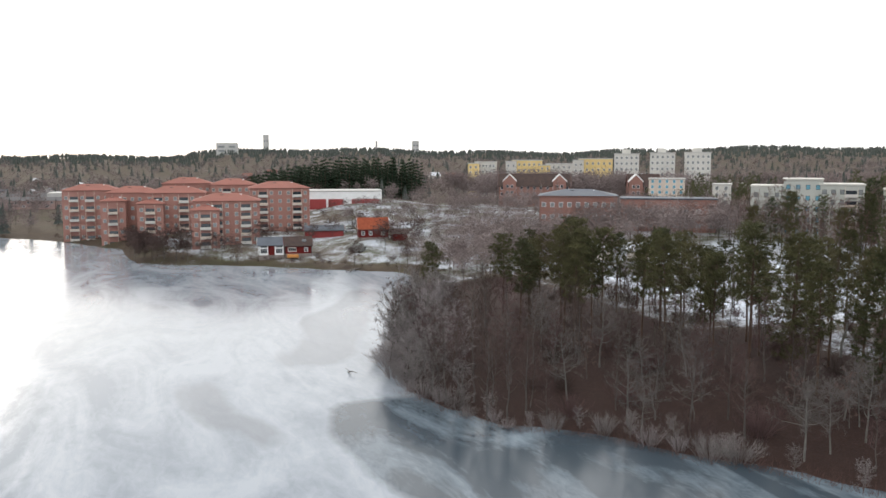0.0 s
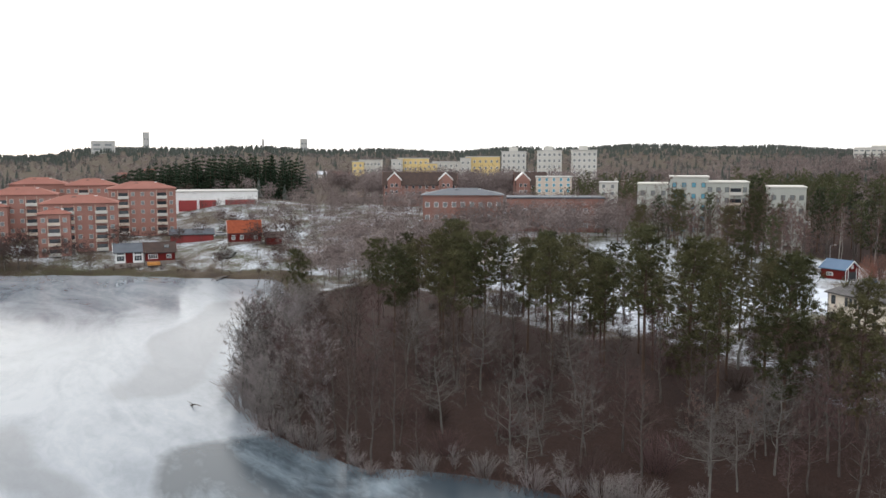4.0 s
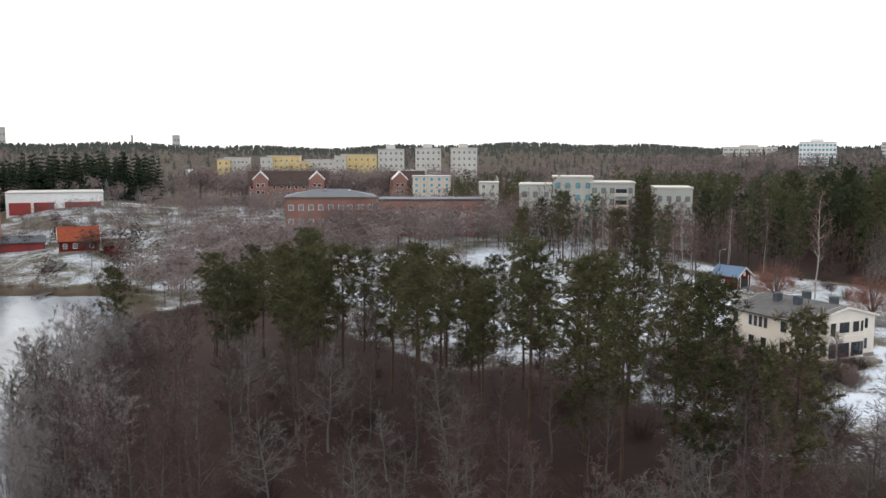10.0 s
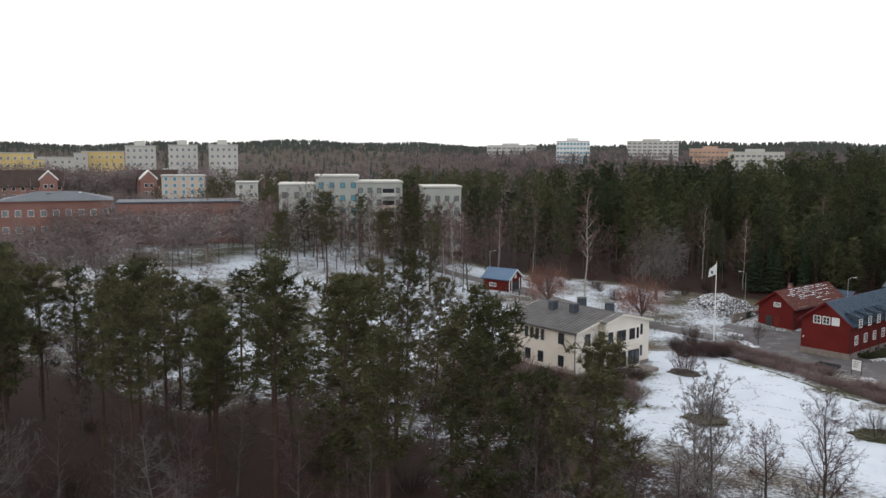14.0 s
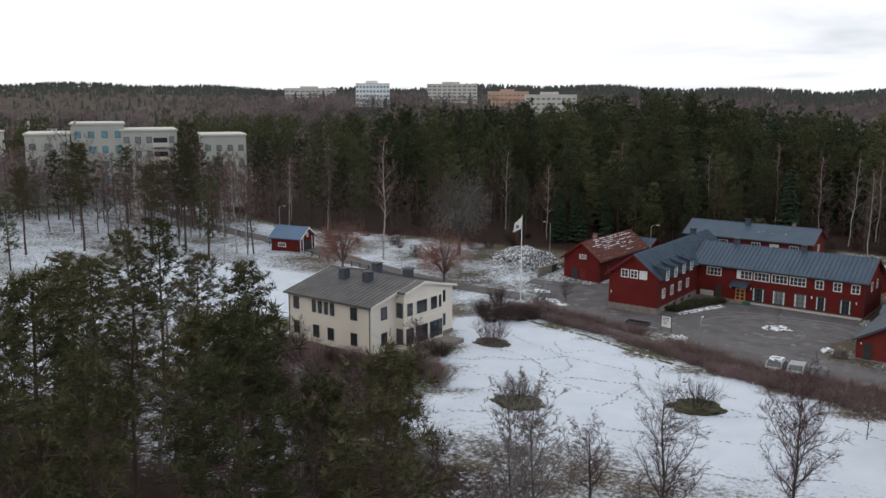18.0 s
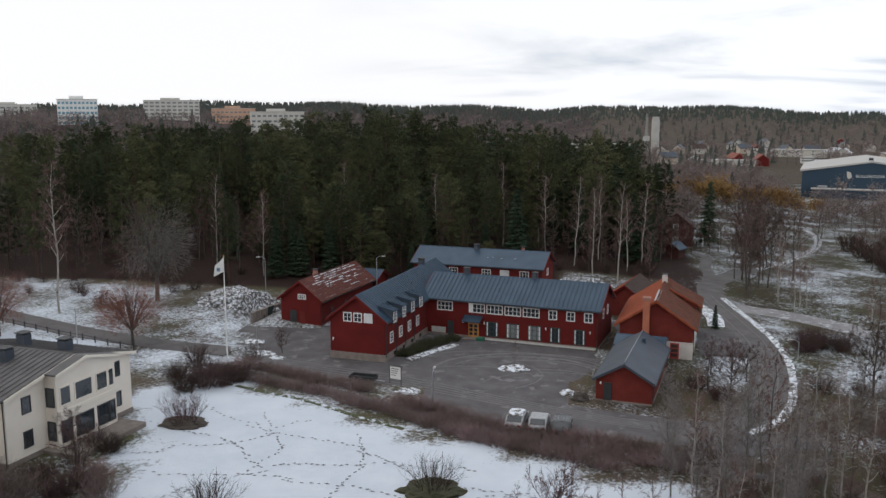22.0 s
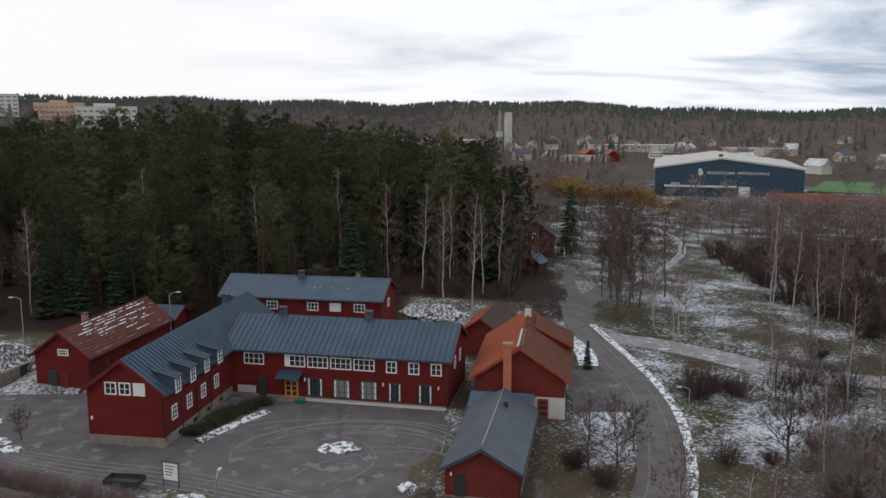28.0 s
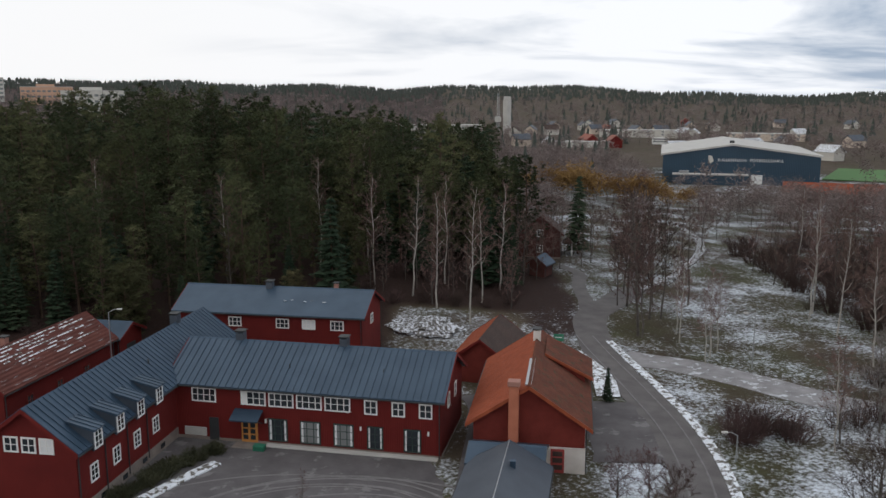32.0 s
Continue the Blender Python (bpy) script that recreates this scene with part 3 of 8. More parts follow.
def maths(t, op, a, b):
    n = t.nodes.new("ShaderNodeMath")
    n.operation = op
    for i, v in enumerate((a, b)):
        if isinstance(v, (int, float)):
            n.inputs[i].default_value = v
        else:
            t.links.new(v, n.inputs[i])
    return n.outputs[0]


def ranged(t, v, a, b, c=0.0, d=1.0):
    n = t.nodes.new("ShaderNodeMapRange")
    for key, value in (("From Min", a), ("From Max", b), ("To Min", c), ("To Max", d)):
        n.inputs[key].default_value = value
    t.links.new(v, n.inputs["Value"])
    return n.outputs["Result"]


def ground_material():
    m = bpy.data.materials.new("winter_ground")
    m.use_nodes = True
    t = m.node_tree
    b = t.nodes["Principled BSDF"]
    where = t.nodes.new("ShaderNodeNewGeometry").outputs["Position"]
    layer = t.nodes.new("ShaderNodeVertexColor")
    layer.layer_name = "cover"
    parts = t.nodes.new("ShaderNodeSeparateColor")
    t.links.new(layer.outputs["Color"], parts.inputs[0])
    snow, leaf, green = parts.outputs[0], parts.outputs[1], parts.outputs[2]
    grass = blended(t, (0.06, 0.047, 0.032), (0.118, 0.093, 0.062), speckle(t, where, 0.35))
    mossy = blended(t, (0.042, 0.05, 0.019), (0.085, 0.09, 0.036), speckle(t, where, 1.2))
    grass = blended(t, grass, mossy, ranged(t, maths(t, "ADD", speckle(t, where, 0.06), maths(t, "MULTIPLY", green, 0.4)), 0.55, 0.8))
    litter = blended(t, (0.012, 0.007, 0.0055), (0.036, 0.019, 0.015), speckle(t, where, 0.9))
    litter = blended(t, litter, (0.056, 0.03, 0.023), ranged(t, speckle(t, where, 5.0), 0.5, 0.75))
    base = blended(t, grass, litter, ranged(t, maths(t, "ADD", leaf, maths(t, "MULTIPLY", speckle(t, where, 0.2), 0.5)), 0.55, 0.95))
    patches = maths(t, "ADD", maths(t, "MULTIPLY", speckle(t, where, 0.09, 9, 0.68), 0.56), maths(t, "MULTIPLY", speckle(t, where, 2.3, 6, 0.8), 0.66))
    white = blended(t, (0.5, 0.55, 0.62), (0.7, 0.745, 0.8), speckle(t, where, 0.25))
    lying = ranged(t, maths(t, "ADD", patches, snow), 1.02, 1.16)
    t.links.new(blended(t, base, white, lying), b.inputs["Base Color"])
    b.inputs["Roughness"].default_value = 0.9
    b.inputs["Specular IOR Level"].default_value = 0.2
    relief = t.nodes.new("ShaderNodeBump")
    relief.inputs["Strength"].default_value, relief.inputs["Distance"].default_value = 0.7, 0.12
    t.links.new(speckle(t, where, 2.5, 8, 0.7), relief.inputs["Height"])
    t.links.new(relief.outputs[0], b.inputs["Normal"])
    return m


def ice_material():
    m = bpy.data.materials.new("lake_ice")
    m.use_nodes = True
    t = m.node_tree
    b = t.nodes["Principled BSDF"]
    where = t.nodes.new("ShaderNodeNewGeometry").outputs["Position"]
    layer = t.nodes.new("ShaderNodeVertexColor")
    layer.layer_name = "ice"
    parts = t.nodes.new("ShaderNodeSeparateColor")
    t.links.new(layer.outputs["Color"], parts.inputs[0])
    squash = t.nodes.new("ShaderNodeMapping")
    squash.inputs["Rotation"].default_value = (0, 0, 0.9)
    squash.inputs["Scale"].default_value = (0.35, 1.0, 1.0)
    t.links.new(where, squash.inputs["Vector"])
    wisps = speckle(t, squash.outputs[0], 0.07, 9, 0.6, 1.6)
    fine = speckle(t, squash.outputs[0], 0.7, 8, 0.7, 0.8)
    milky = blended(t, (0.17, 0.2, 0.232), (0.29, 0.32, 0.352), ranged(t, maths(t, "ADD", maths(t, "MULTIPLY", wisps, 0.75), maths(t, "MULTIPLY", fine, 0.25)), 0.4, 0.58))
    dark = blended(t, (0.04, 0.056, 0.07), (0.2, 0.25, 0.29), ranged(t, maths(t, "ADD", maths(t, "MULTIPLY", wisps, 0.75), maths(t, "MULTIPLY", fine, 0.25)), 0.47, 0.68))
    edge = ranged(t, maths(t, "ADD", parts.outputs[0], maths(t, "MULTIPLY", speckle(t, where, 0.12, 4), 0.25)), 0.5, 0.66)
    frosted = blended(t, milky, (0.11, 0.125, 0.142), ranged(t, maths(t, "ADD", parts.outputs[1], ranged(t, wisps, 0.3, 0.7, -0.2, 0.2)), 0.4, 0.58, 0, 0.62))
    t.links.new(blended(t, frosted, dark, edge), b.inputs["Base Color"])
    gloss = maths(t, "ADD", ranged(t, edge, 0, 1, 0.13, 0.15), ranged(t, wisps, 0.35, 0.7, -0.04, 0.08))
    t.links.new(gloss, b.inputs["Roughness"])
    b.inputs["Specular IOR Level"].default_value = 0.22
    relief = t.nodes.new("ShaderNodeBump")
    relief.inputs["Strength"].default_value, relief.inputs["Distance"].default_value = 0.05, 0.04
    t.links.new(fine, relief.inputs["Height"])
    t.links.new(relief.outputs[0], b.inputs["Normal"])
    return m


xs = ladder(-130, 75, 3.2, -420, 260, 9, -3600, 3600)
ys = ladder(-152, 100, 3.2, -330, 430, 9, -1200, 3600)
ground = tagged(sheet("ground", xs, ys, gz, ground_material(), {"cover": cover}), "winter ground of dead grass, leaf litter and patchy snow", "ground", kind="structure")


def ice_layers(x, y):
    d = -shore_gap(x, y)
    reach = 11 + max(0.0, x + 62) * 0.32
    clear = smooth(1.35, 0.7, d / reach) * smooth(-70, -48, x)
    # older grey frozen lanes off the point
    w = 9 * noise.noise(Vector((x * 0.03, y * 0.03, 5)))
    lane = 0.9 * math.exp(-((d - 12 + w) / 8) ** 2) * smooth(-72, -90, x) * smooth(-175, -140, x) + 0.8 * math.exp(-((d - 27 + w) / 5) ** 2) * smooth(-90, -70, x) * smooth(-30, -55, x)
    return clear, min(1.0, lane), 0.0


lake = tagged(sheet("lake_ice", ladder(-200, 70, 4, -420, 300, 12, -890, 300), ladder(-200, -104, 4, -420, -100, 12, -890, -100), lambda x, y: LAKE, ice_material(), {"ice": ice_layers}),
              "frozen lake with milky ice and dark clear patches by the shore", "lake", kind="structure")


def ribbon(name, line, width, material, label, lift=0.07, category="road", closed=False, kind="structure", step=2.0):
    """A strip with a small thickness, laid along a smoothed line on the ground."""
    pts = [Vector((*p, 0)) for p in line]
    dense = []
    for i in range(len(pts) - 1):
        p0, p1, p2, p3 = pts[max(0, i - 1)], pts[i], pts[i + 1], pts[min(len(pts) - 1, i + 2)]
        n = max(2, int((p2 - p1).length / step))
        for k in range(n):
            s = k / n
            dense.append(0.5 * ((2 * p1) + (p2 - p0) * s + (2 * p0 - 5 * p1 + 4 * p2 - p3) * s * s + (3 * p1 - p0 - 3 * p2 + p3) * s ** 3))
    dense.append(pts[-1])
    bm = bmesh.new()
    rows = []
    for i, p in enumerate(dense):
        way = (dense[min(i + 1, len(dense) - 1)] - dense[max(i - 1, 0)]).normalized()
        side = Vector((-way.y, way.x, 0))
        wob = 1 + 0.12 * noise.noise(Vector((p.x * 0.3, p.y * 0.3, 7)))
        row = []
        for u in (-0.5, -0.25, 0, 0.25, 0.5):
            q = p + side * width * u * wob
            row.append(bm.verts.new((q.x, q.y, gz(q.x, q.y) + lift + 0.03 * (1 - 4 * u * u))))
        row.append(bm.verts.new((row[4].co.x, row[4].co.y, row[4].co.z - lift - 0.3)))
        row.append(bm.verts.new((row[0].co.x, row[0].co.y, row[0].co.z - lift - 0.3)))
        rows.append(row)
    for a, b in zip(rows, rows[1:]):
        for k in range(7):
            bm.faces.new((a[k], a[(k + 1) % 7], b[(k + 1) % 7], b[k]))
    me = mesh_of(bm, material, name)
    return tagged(new(name, me), label, category, kind=kind)


yard = new("yard", mesh_of(prism(YARD, 0.6, "Z"), TARMAC, "yard"))
yard.location.z = -0.55
tagged(yard, "wide grey gravel yard with frost and wheel tracks", "yard", kind="structure")
ribbon("road", [(6, -31), (13, -26.5), (16.8, -19.5), (19.9, -7), (21.0, 3.5), (20.6, 14), (19.2, 26), (20.1, 42.4), (25.5, 52.7), (29.0, 59.2), (31.5, 61)], 4.3, ROAD, "narrow worn asphalt lane bordered by snow")
ribbon("path", [(30.5, 59.5), (35, 66), (40, 73), (46, 84), (52, 98), (56, 116), (58, 140)], 1.7, STONY_SNOW, "trodden snowy path across the meadow", 0.035, "path")
ribbon("road", [(20.6, 47.0), (21.2, 51.9), (21.7, 61.1), (23.3, 70.8), (20.5, 76)], 2.2, ROAD, "short drive branching off to a red house", 0.06)
ribbon("road", [(-46, -10), (-58, -8.5), (-72, -5), (-88, 1), (-108, 9), (-135, 12), (-175, 24), (-230, 44)], 4.2, ROAD, "narrow park road running beside snowy grass")
ribbon("road", [(21.5, 27), (27, 24.5), (33, 19.5), (38, 14), (46, 9.5), (62, 6), (90, 4)], 5.0, RUT_ICE, "rutted frozen track across the meadow", 0.05)
ribbon("parking_bay", [(16.5, -1), (17.2, 6), (18, 13)], 7.5, TARMAC, "dark gravel parking bay beside the lane", 0.05, "parking")
ribbon("driveway", [(1.2, -19), (2.2, -10), (3.4, 0), (4.6, 10), (3.5, 15)], 3.4, TARMAC, "dark gravel passage between the houses", 0.05, "driveway")
ribbon("snow_bank", [(13.5, -28), (16.6, -25), (19.2, -20), (21.2, -13), (22.9, -4), (23.5, 3.5), (23.1, 14), (21.7, 26), (20.8, 33)], 0.9, SNOWY, "low bank of ploughed snow along the lane", 0.14, "snow")
ribbon("snow_bank", [(17, 14.5), (17.4, 21), (15.5, 29)], 2.4, SNOWY, "strip of old snow beside the lane", 0.1, "snow")
ribbon("snow_bank", [(-23.4, -8.6), (-21.2, -4.6), (-18.6, -0.6)], 1.1, SNOWY, "strip of snow along the planted bed", 0.16, "snow")
ribbon("lawn_edge", [(-41, -22.6), (-32, -25.6), (-25, -29.2), (-19, -32)], 0.6, surface("lawn_green", (0.042, 0.052, 0.02), (0.08, 0.09, 0.036), 1.5, 4, 0.95, 0.5, spotted=((0.6, 0.64, 0.7), 0.7, 0.52)), "strip of bare green grass beside the lawn", 0.05, "grass")
ribbon("garden_path", [(-47, -16), (-36, -19.8), (-24, -24.5), (-10, -31), (3, -36), (14, -38)], 1.3, ROAD, "dark ditch path between two hedges", 0.04, "path")
for k, (r, a0, a1) in enumerate(((7.6, -10, 130), (8.9, 10, 175), (9.6, 40, 200), (6.7, 30, 110), (10.4, 15, 95))):
    arc = [(-9.2 + 0.5 * k + (r + 0.1 * i) * 1.12 * math.cos(radians(a0 + (a1 - a0) * i / 8)), -10.5 - 0.3 * k + (r - 0.12 * i) * 0.86 * math.sin(radians(a0 + (a1 - a0) * i / 8))) for i in range(9)]
    ribbon("wheel_track", arc, 0.22, RUTS, "pale frozen wheel track curving over the yard", 0.058, "wheel track")
for k, (cx, cy, r, a0, a1) in enumerate(((-14, -15, 6.5, 20, 130), (-6, -14, 5.2, -30, 110), (-12, -12, 11.5, 60, 150), (-4, -17, 7.5, 70, 170), (-17, -13, 9.0, -40, 60), (-9, -11, 8.2, -20, 80), (-8.6, -10.6, 7.1, 60, 170))):
    arc = [(cx + (r + 0.15 * i) * 1.1 * math.cos(radians(a0 + (a1 - a0) * i / 7)), cy + r * 0.8 * math.sin(radians(a0 + (a1 - a0) * i / 7))) for i in range(8)]
    ribbon("wheel_track", arc, 0.16 + 0.02 * (k % 3), RUTS, "pale frozen wheel track curving over the yard", 0.057, "wheel track")
for k in range(5):
    ribbon("wheel_track", [(-42, -9.5 - 0.5 * k), (-33, -12.5 - 0.75 * k), (-22, -15.5 - 0.8 * k), (-10, -21 - 0.6 * k), (2, -25.5 - 0.5 * k), (12, -27.5 - 0.4 * k)], 0.2, RUTS, "pale frozen wheel track along the yard", 0.058, "wheel track")
for off in (-1.1, 0.9):
    ribbon("wheel_track", [(13.5 + off, -26), (16.8 + off, -19.5), (19.9 + off, -7), (21 + off, 3.5), (20.6 + off, 14), (19.2 + off, 26), (18.2 + off, 35)], 0.2, RUTS, "pale wheel track along the lane", 0.115, "wheel track")

# ---------------------------------------------------------------- the red school-like house with its two wings
rot = -12.2
long_wing = gabled("red_main_house", pose(-23.95, 5.18, 0, 0, 0, rot), 24.5, 9.5, 5.25, 7.75, "long red timber house with blue-grey seamed metal roof", "house",
                   RED, STEEL_BLUE, plinth=0.3, seam=0.62, trim=RED)
L, W = 24.5, 9.5
window(long_wing, wall_at("S", 3.2, 3.55, L, W), 2.3, 1.3, 4, 2)
for k, x in enumerate((7.85, 10.4, 12.95, 15.5)):
    window(long_wing, wall_at("S", x, 3.55, L, W), 2.3, 1.3, 4, 2)
part("shutter", cuboid(6.78, -0.085, 3.62, 7.28, -0.04, 4.78), WHITE, long_wing, "white closed panel in the first casement")
for x in (18.45, 20.85, 23.2):
    window(long_wing, wall_at("S", x, 3.5, L, W), 1.15, 1.3, 2, 2)
for k, (x, w) in enumerate(((10.05, 1.75), (13.0, 1.85), (16.0, 1.8), (18.8, 1.4), (22.05, 1.5))):
    window(long_wing, wall_at("S", x, 0.42, L, W), w, 2.05, 3 if w > 1.6 else 2, 3, GREEN_TRIM, GLASS_PALE if k in (1, 2) else GLASS, 0.07, "tall dark green glazed door window")
    for s in (-1, 1):
        part("curtain", cuboid(x + s * w * 0.4 - 0.12, -0.045, 0.55, x + s * w * 0.4 + 0.12, -0.034, 2.35), BLIND, long_wing, "pale curtain behind the glass")
window(long_wing, wall_at("E", 3.2, 3.5, L, W), 0.9, 1.3, 1, 2)
window(long_wing, wall_at("E", 6.2, 3.5, L, W), 0.9, 1.3, 1, 2)
door = part("door", cuboid(6.65, -0.08, 0.05, 8.15, 0.05, 2.2, 0.02), OAK, long_wing, "varnished orange wooden double door")
for x in (6.82, 7.5):
    for z in (0.4, 0.95, 1.5):
        part("door_pane", cuboid(x, -0.1, z, x + 0.46, -0.075, z + 0.42), GLASS, door)
canopy = part("canopy", prism([(-1.35, 2.45), (0, 3.05), (0, 3.17), (-1.35, 2.57)], 2.6), STEEL_BLUE, long_wing, "small blue-grey metal canopy over the entrance", pose(6.1, 0, 0))
for x in (6.2, 8.6):
    part("canopy_bracket", pole_of([((x, -0.04, 1.95), 0.04), ((x, -1.2, 2.5), 0.04)], 5), DARK, long_wing)
part("side_door", cuboid(3.6, -0.06, 0.05, 4.5, 0.04, 2.15, 0.02), DARK, long_wing, "plain dark side door")
part("door_step", cuboid(6.2, -1.3, -0.3, 8.6, 0.0, 0.16, 0.03), STONE, long_wing, "low stone doorstep")
part("service_hatch", cuboid(1.2, -0.05, 0.35, 3.3, 0.02, 1.15, 0.02), CONCRETE, long_wing, "pale concrete panel beside the door")
part("terrace_edge", cuboid(9, -0.62, -0.3, 24.3, -0.06, 0.2, 0.03), CONCRETE, long_wing, "low concrete kerb along the facade")
for x in (5.9, 8.95, 17.55, 23.45):
    lamp = part("wall_lamp", cuboid(x - 0.07, -0.18, 2.05, x + 0.07, -0.002, 2.4, 0.02), WHITE, long_wing, "small white outdoor wall lamp")
for x in (4.6, 14.6):
    chimney(long_wing, x, 5.0, 7.2, 8.6, 0.75, STEEL_DARK)
for x, y in ((10.5, 2.0), (19.0, 2.2)):
    part("vent_pipe", pole_of([((x, y, 6.1), 0.06), ((x, y, 6.85), 0.06)], 6), DARK, long_wing)

wing = gabled("red_wing_house", pose(-26.0, -10.0, 0, 0, 0, 80.4), 29.0, 7.4, 5.3, 8.1, "red timber wing with dormers and blue-grey metal roof", "house",
              RED, STEEL_BLUE, plinth=0.95, seam=0.62, trim=RED)
L, W = 29.0, 7.4
for k, u in enumerate((5.0, 3.6, 2.2)):
    window(wing, wall_at("W", u, 4.85, L, W), 1.15, 1.2, 2, 2, pane=BLIND if k == 2 else GLASS)
DORMER_ROOF = mesh_of(prism([(-0.72, 6.14), (1.55, 6.72), (1.55, 6.8), (-0.72, 6.24)], 1.5), STEEL_BLUE, "dormer_roof")
DORMER_SEAM = mesh_of(prism([(-0.74, 6.2), (1.5, 6.77), (1.5, 6.86), (-0.74, 6.3)], 0.05), STEEL_BLUE, "seam")
DORMER_CHEEK = mesh_of(prism([(-0.5, 4.62), (-0.5, 6.18), (1.3, 6.63), (1.2, 5.6)], 1.3), STEEL_DARK, "dormer")
for x in (2.1, 5.2, 8.3, 11.4):
    dorm = part("dormer", DORMER_CHEEK, None, wing, "small sheet-clad dormer cutting the eaves", pose(x - 0.65, 0, 0))
    slab = part("dormer_roof", DORMER_ROOF, None, dorm, at=pose(-0.1, 0, 0))
    for u in (0.02, 0.5, 1.0, 1.48):
        part("seam", DORMER_SEAM, None, dorm, at=pose(u - 0.1, 0, 0))
    window(wing, pose(x, -0.5, 4.72), 1.05, 1.4, 2, 3)
    window(wing, wall_at("S", x, 2.05, L, W), 1.05, 1.4, 2, 3)
    part("cellar_window", cuboid(x + 0.6, -0.08, 0.3, x + 1.3, -0.04, 0.7), GLASS, wing, "small dark cellar window")
for u in (2.2, 5.2):
    window(wing, wall_at("E", u, 3.6, L, W), 1.0, 1.3, 2, 2)
for x in (20.5, 24.5):
    window(wing, wall_at("S", x, 3.6, L, W), 1.05, 1.3, 2, 2)
chimney(wing, 23.6, 3.9, 7.4, 9.0, 0.8, STEEL_DARK)
part("vent_pipe", pole_of([((14.5, 2.0, 6.6), 0.07), ((14.5, 2.0, 7.4), 0.07)], 6), DARK, wing)
for k, x in enumerate((3.6, 6.8, 9.9)):
    part("downpipe", pole_of([((x, -0.1, 0.4), 0.05), ((x, -0.1, 5.1), 0.05)], 6), DARK, wing)
part("wall_lamp", cuboid(-0.2, 6.9, 2.4, -0.02, 7.05, 2.7, 0.02), WHITE, wing, "small white outdoor wall lamp")

back = gabled("red_back_house", pose(-29.4, 25.6, 0.6, 0, 0, -10.3), 21.4, 8.0, 6.0, 7.9, "red timber back house with smooth blue-grey roof", "house",
              RED, STEEL_BLUE, plinth=0.4, seam=0.0, trim=RED)
L, W = 21.4, 8.0
for k, x in enumerate((6.9, 12.4, 15.4, 18.6)):
    window(back, wall_at("S", x, 4.35, L, W), 1.5, 1.1, 3, 2, pane=BLIND if k == 2 else GLASS)
for x in (3.0, 8.0, 12.5, 17.0):
    part("garage_door", cuboid(x - 1.1, -0.06, 0.3, x + 1.1, 0.03, 2.6, 0.02), DARK, back, "dark garage doorway")
window(back, wall_at("E", 4.0, 4.35, L, W), 1.1, 1.1, 2, 2)
chimney(back, 9.6, 3.9, 7.5, 8.6, 0.75, STEEL_DARK)
chimney(back, 17.2, 4.6, 7.3, 8.5, 0.5, BRICK)
for i in range(7):
    part("snow_patch", cuboid(12.0 + i * 0.75, 1.6 + 0.3 * (i % 3), 0, 12.35 + i * 0.75, 1.75 + 0.3 * (i % 3), 0.02), SNOWY, back, "thin streak of snow on the roof",
         at=Matrix.Translation((0, 0, 7.02 + 0.0715 * (i % 3))))

barn = gabled("red_barn", pose(-39.2, 6.0, 0, 0, 0, 78.7), 17.5, 6.5, 4.0, 6.5, "red barn with tiled roof streaked by snow", "barn",
              RED, TILE_SNOW, TILE_SNOW, plinth=0.25, trim=RED)
L, W = 17.5, 6.5
window(barn, wall_at("W", 3.0, 3.9, L, W), 1.3, 0.75, 4, 2)
part("door", cuboid(-0.07, 3.9, 0.2, 0.03, 5.0, 2.2, 0.02), DARK, barn, "dark plank door")
part("door", cuboid(-0.06, 2.5, 0.2, 0.03, 3.4, 2.1, 0.02), RED_OLD, barn, "red plank door")
for x in (3.5, 8.0, 12.5):
    window(barn, wall_at("S", x, 1.4, L, W), 1.0, 1.1, 2, 2, trim=RED_OLD)
chimney(barn, 5.5, 3.8, 5.8, 7.2, 0.6, BRICK)
rng = random.Random(717)
ROW_SNOW = [mesh_of(cuboid(0, -0.07, 0, w, 0.07, 0.03, 0.01), SNOWY, "snow_streak") for w in (0.8, 1.5, 2.6, 4.0)]
for k in range(10):
    x = 1.2 + rng.uniform(0, 2.5) + (2.0 if k < 4 else 0)
    while x < 16.0:
        i = rng.randrange(4)
        y = 0.25 + 0.31 * k
        if rng.random() < 0.35 + 0.05 * k and x + (0.8, 1.5, 2.6, 4.0)[i] < 17.3:
            part("snow_streak", ROW_SNOW[i], None, barn, at=pose(x, y, 4.0 + y * 2.5 / 3.25 + 0.205, 37.6, 0, 0))
        x += (0.8, 1.5, 2.6, 4.0)[i] + rng.uniform(0.2, 1.2)
annex = gabled("red_annex", pose(-40.5, 25.0, 0.2, 0, 0, -11), 5.2, 4.6, 3.5, 4.6, "small red annex with blue-grey roof behind the barn", "shed", RED, STEEL_BLUE, trim=RED)
part("door", cuboid(5.18, 1.4, 0.0, 5.26, 3.2, 2.4, 0.02), DARK, annex, "dark open doorway")

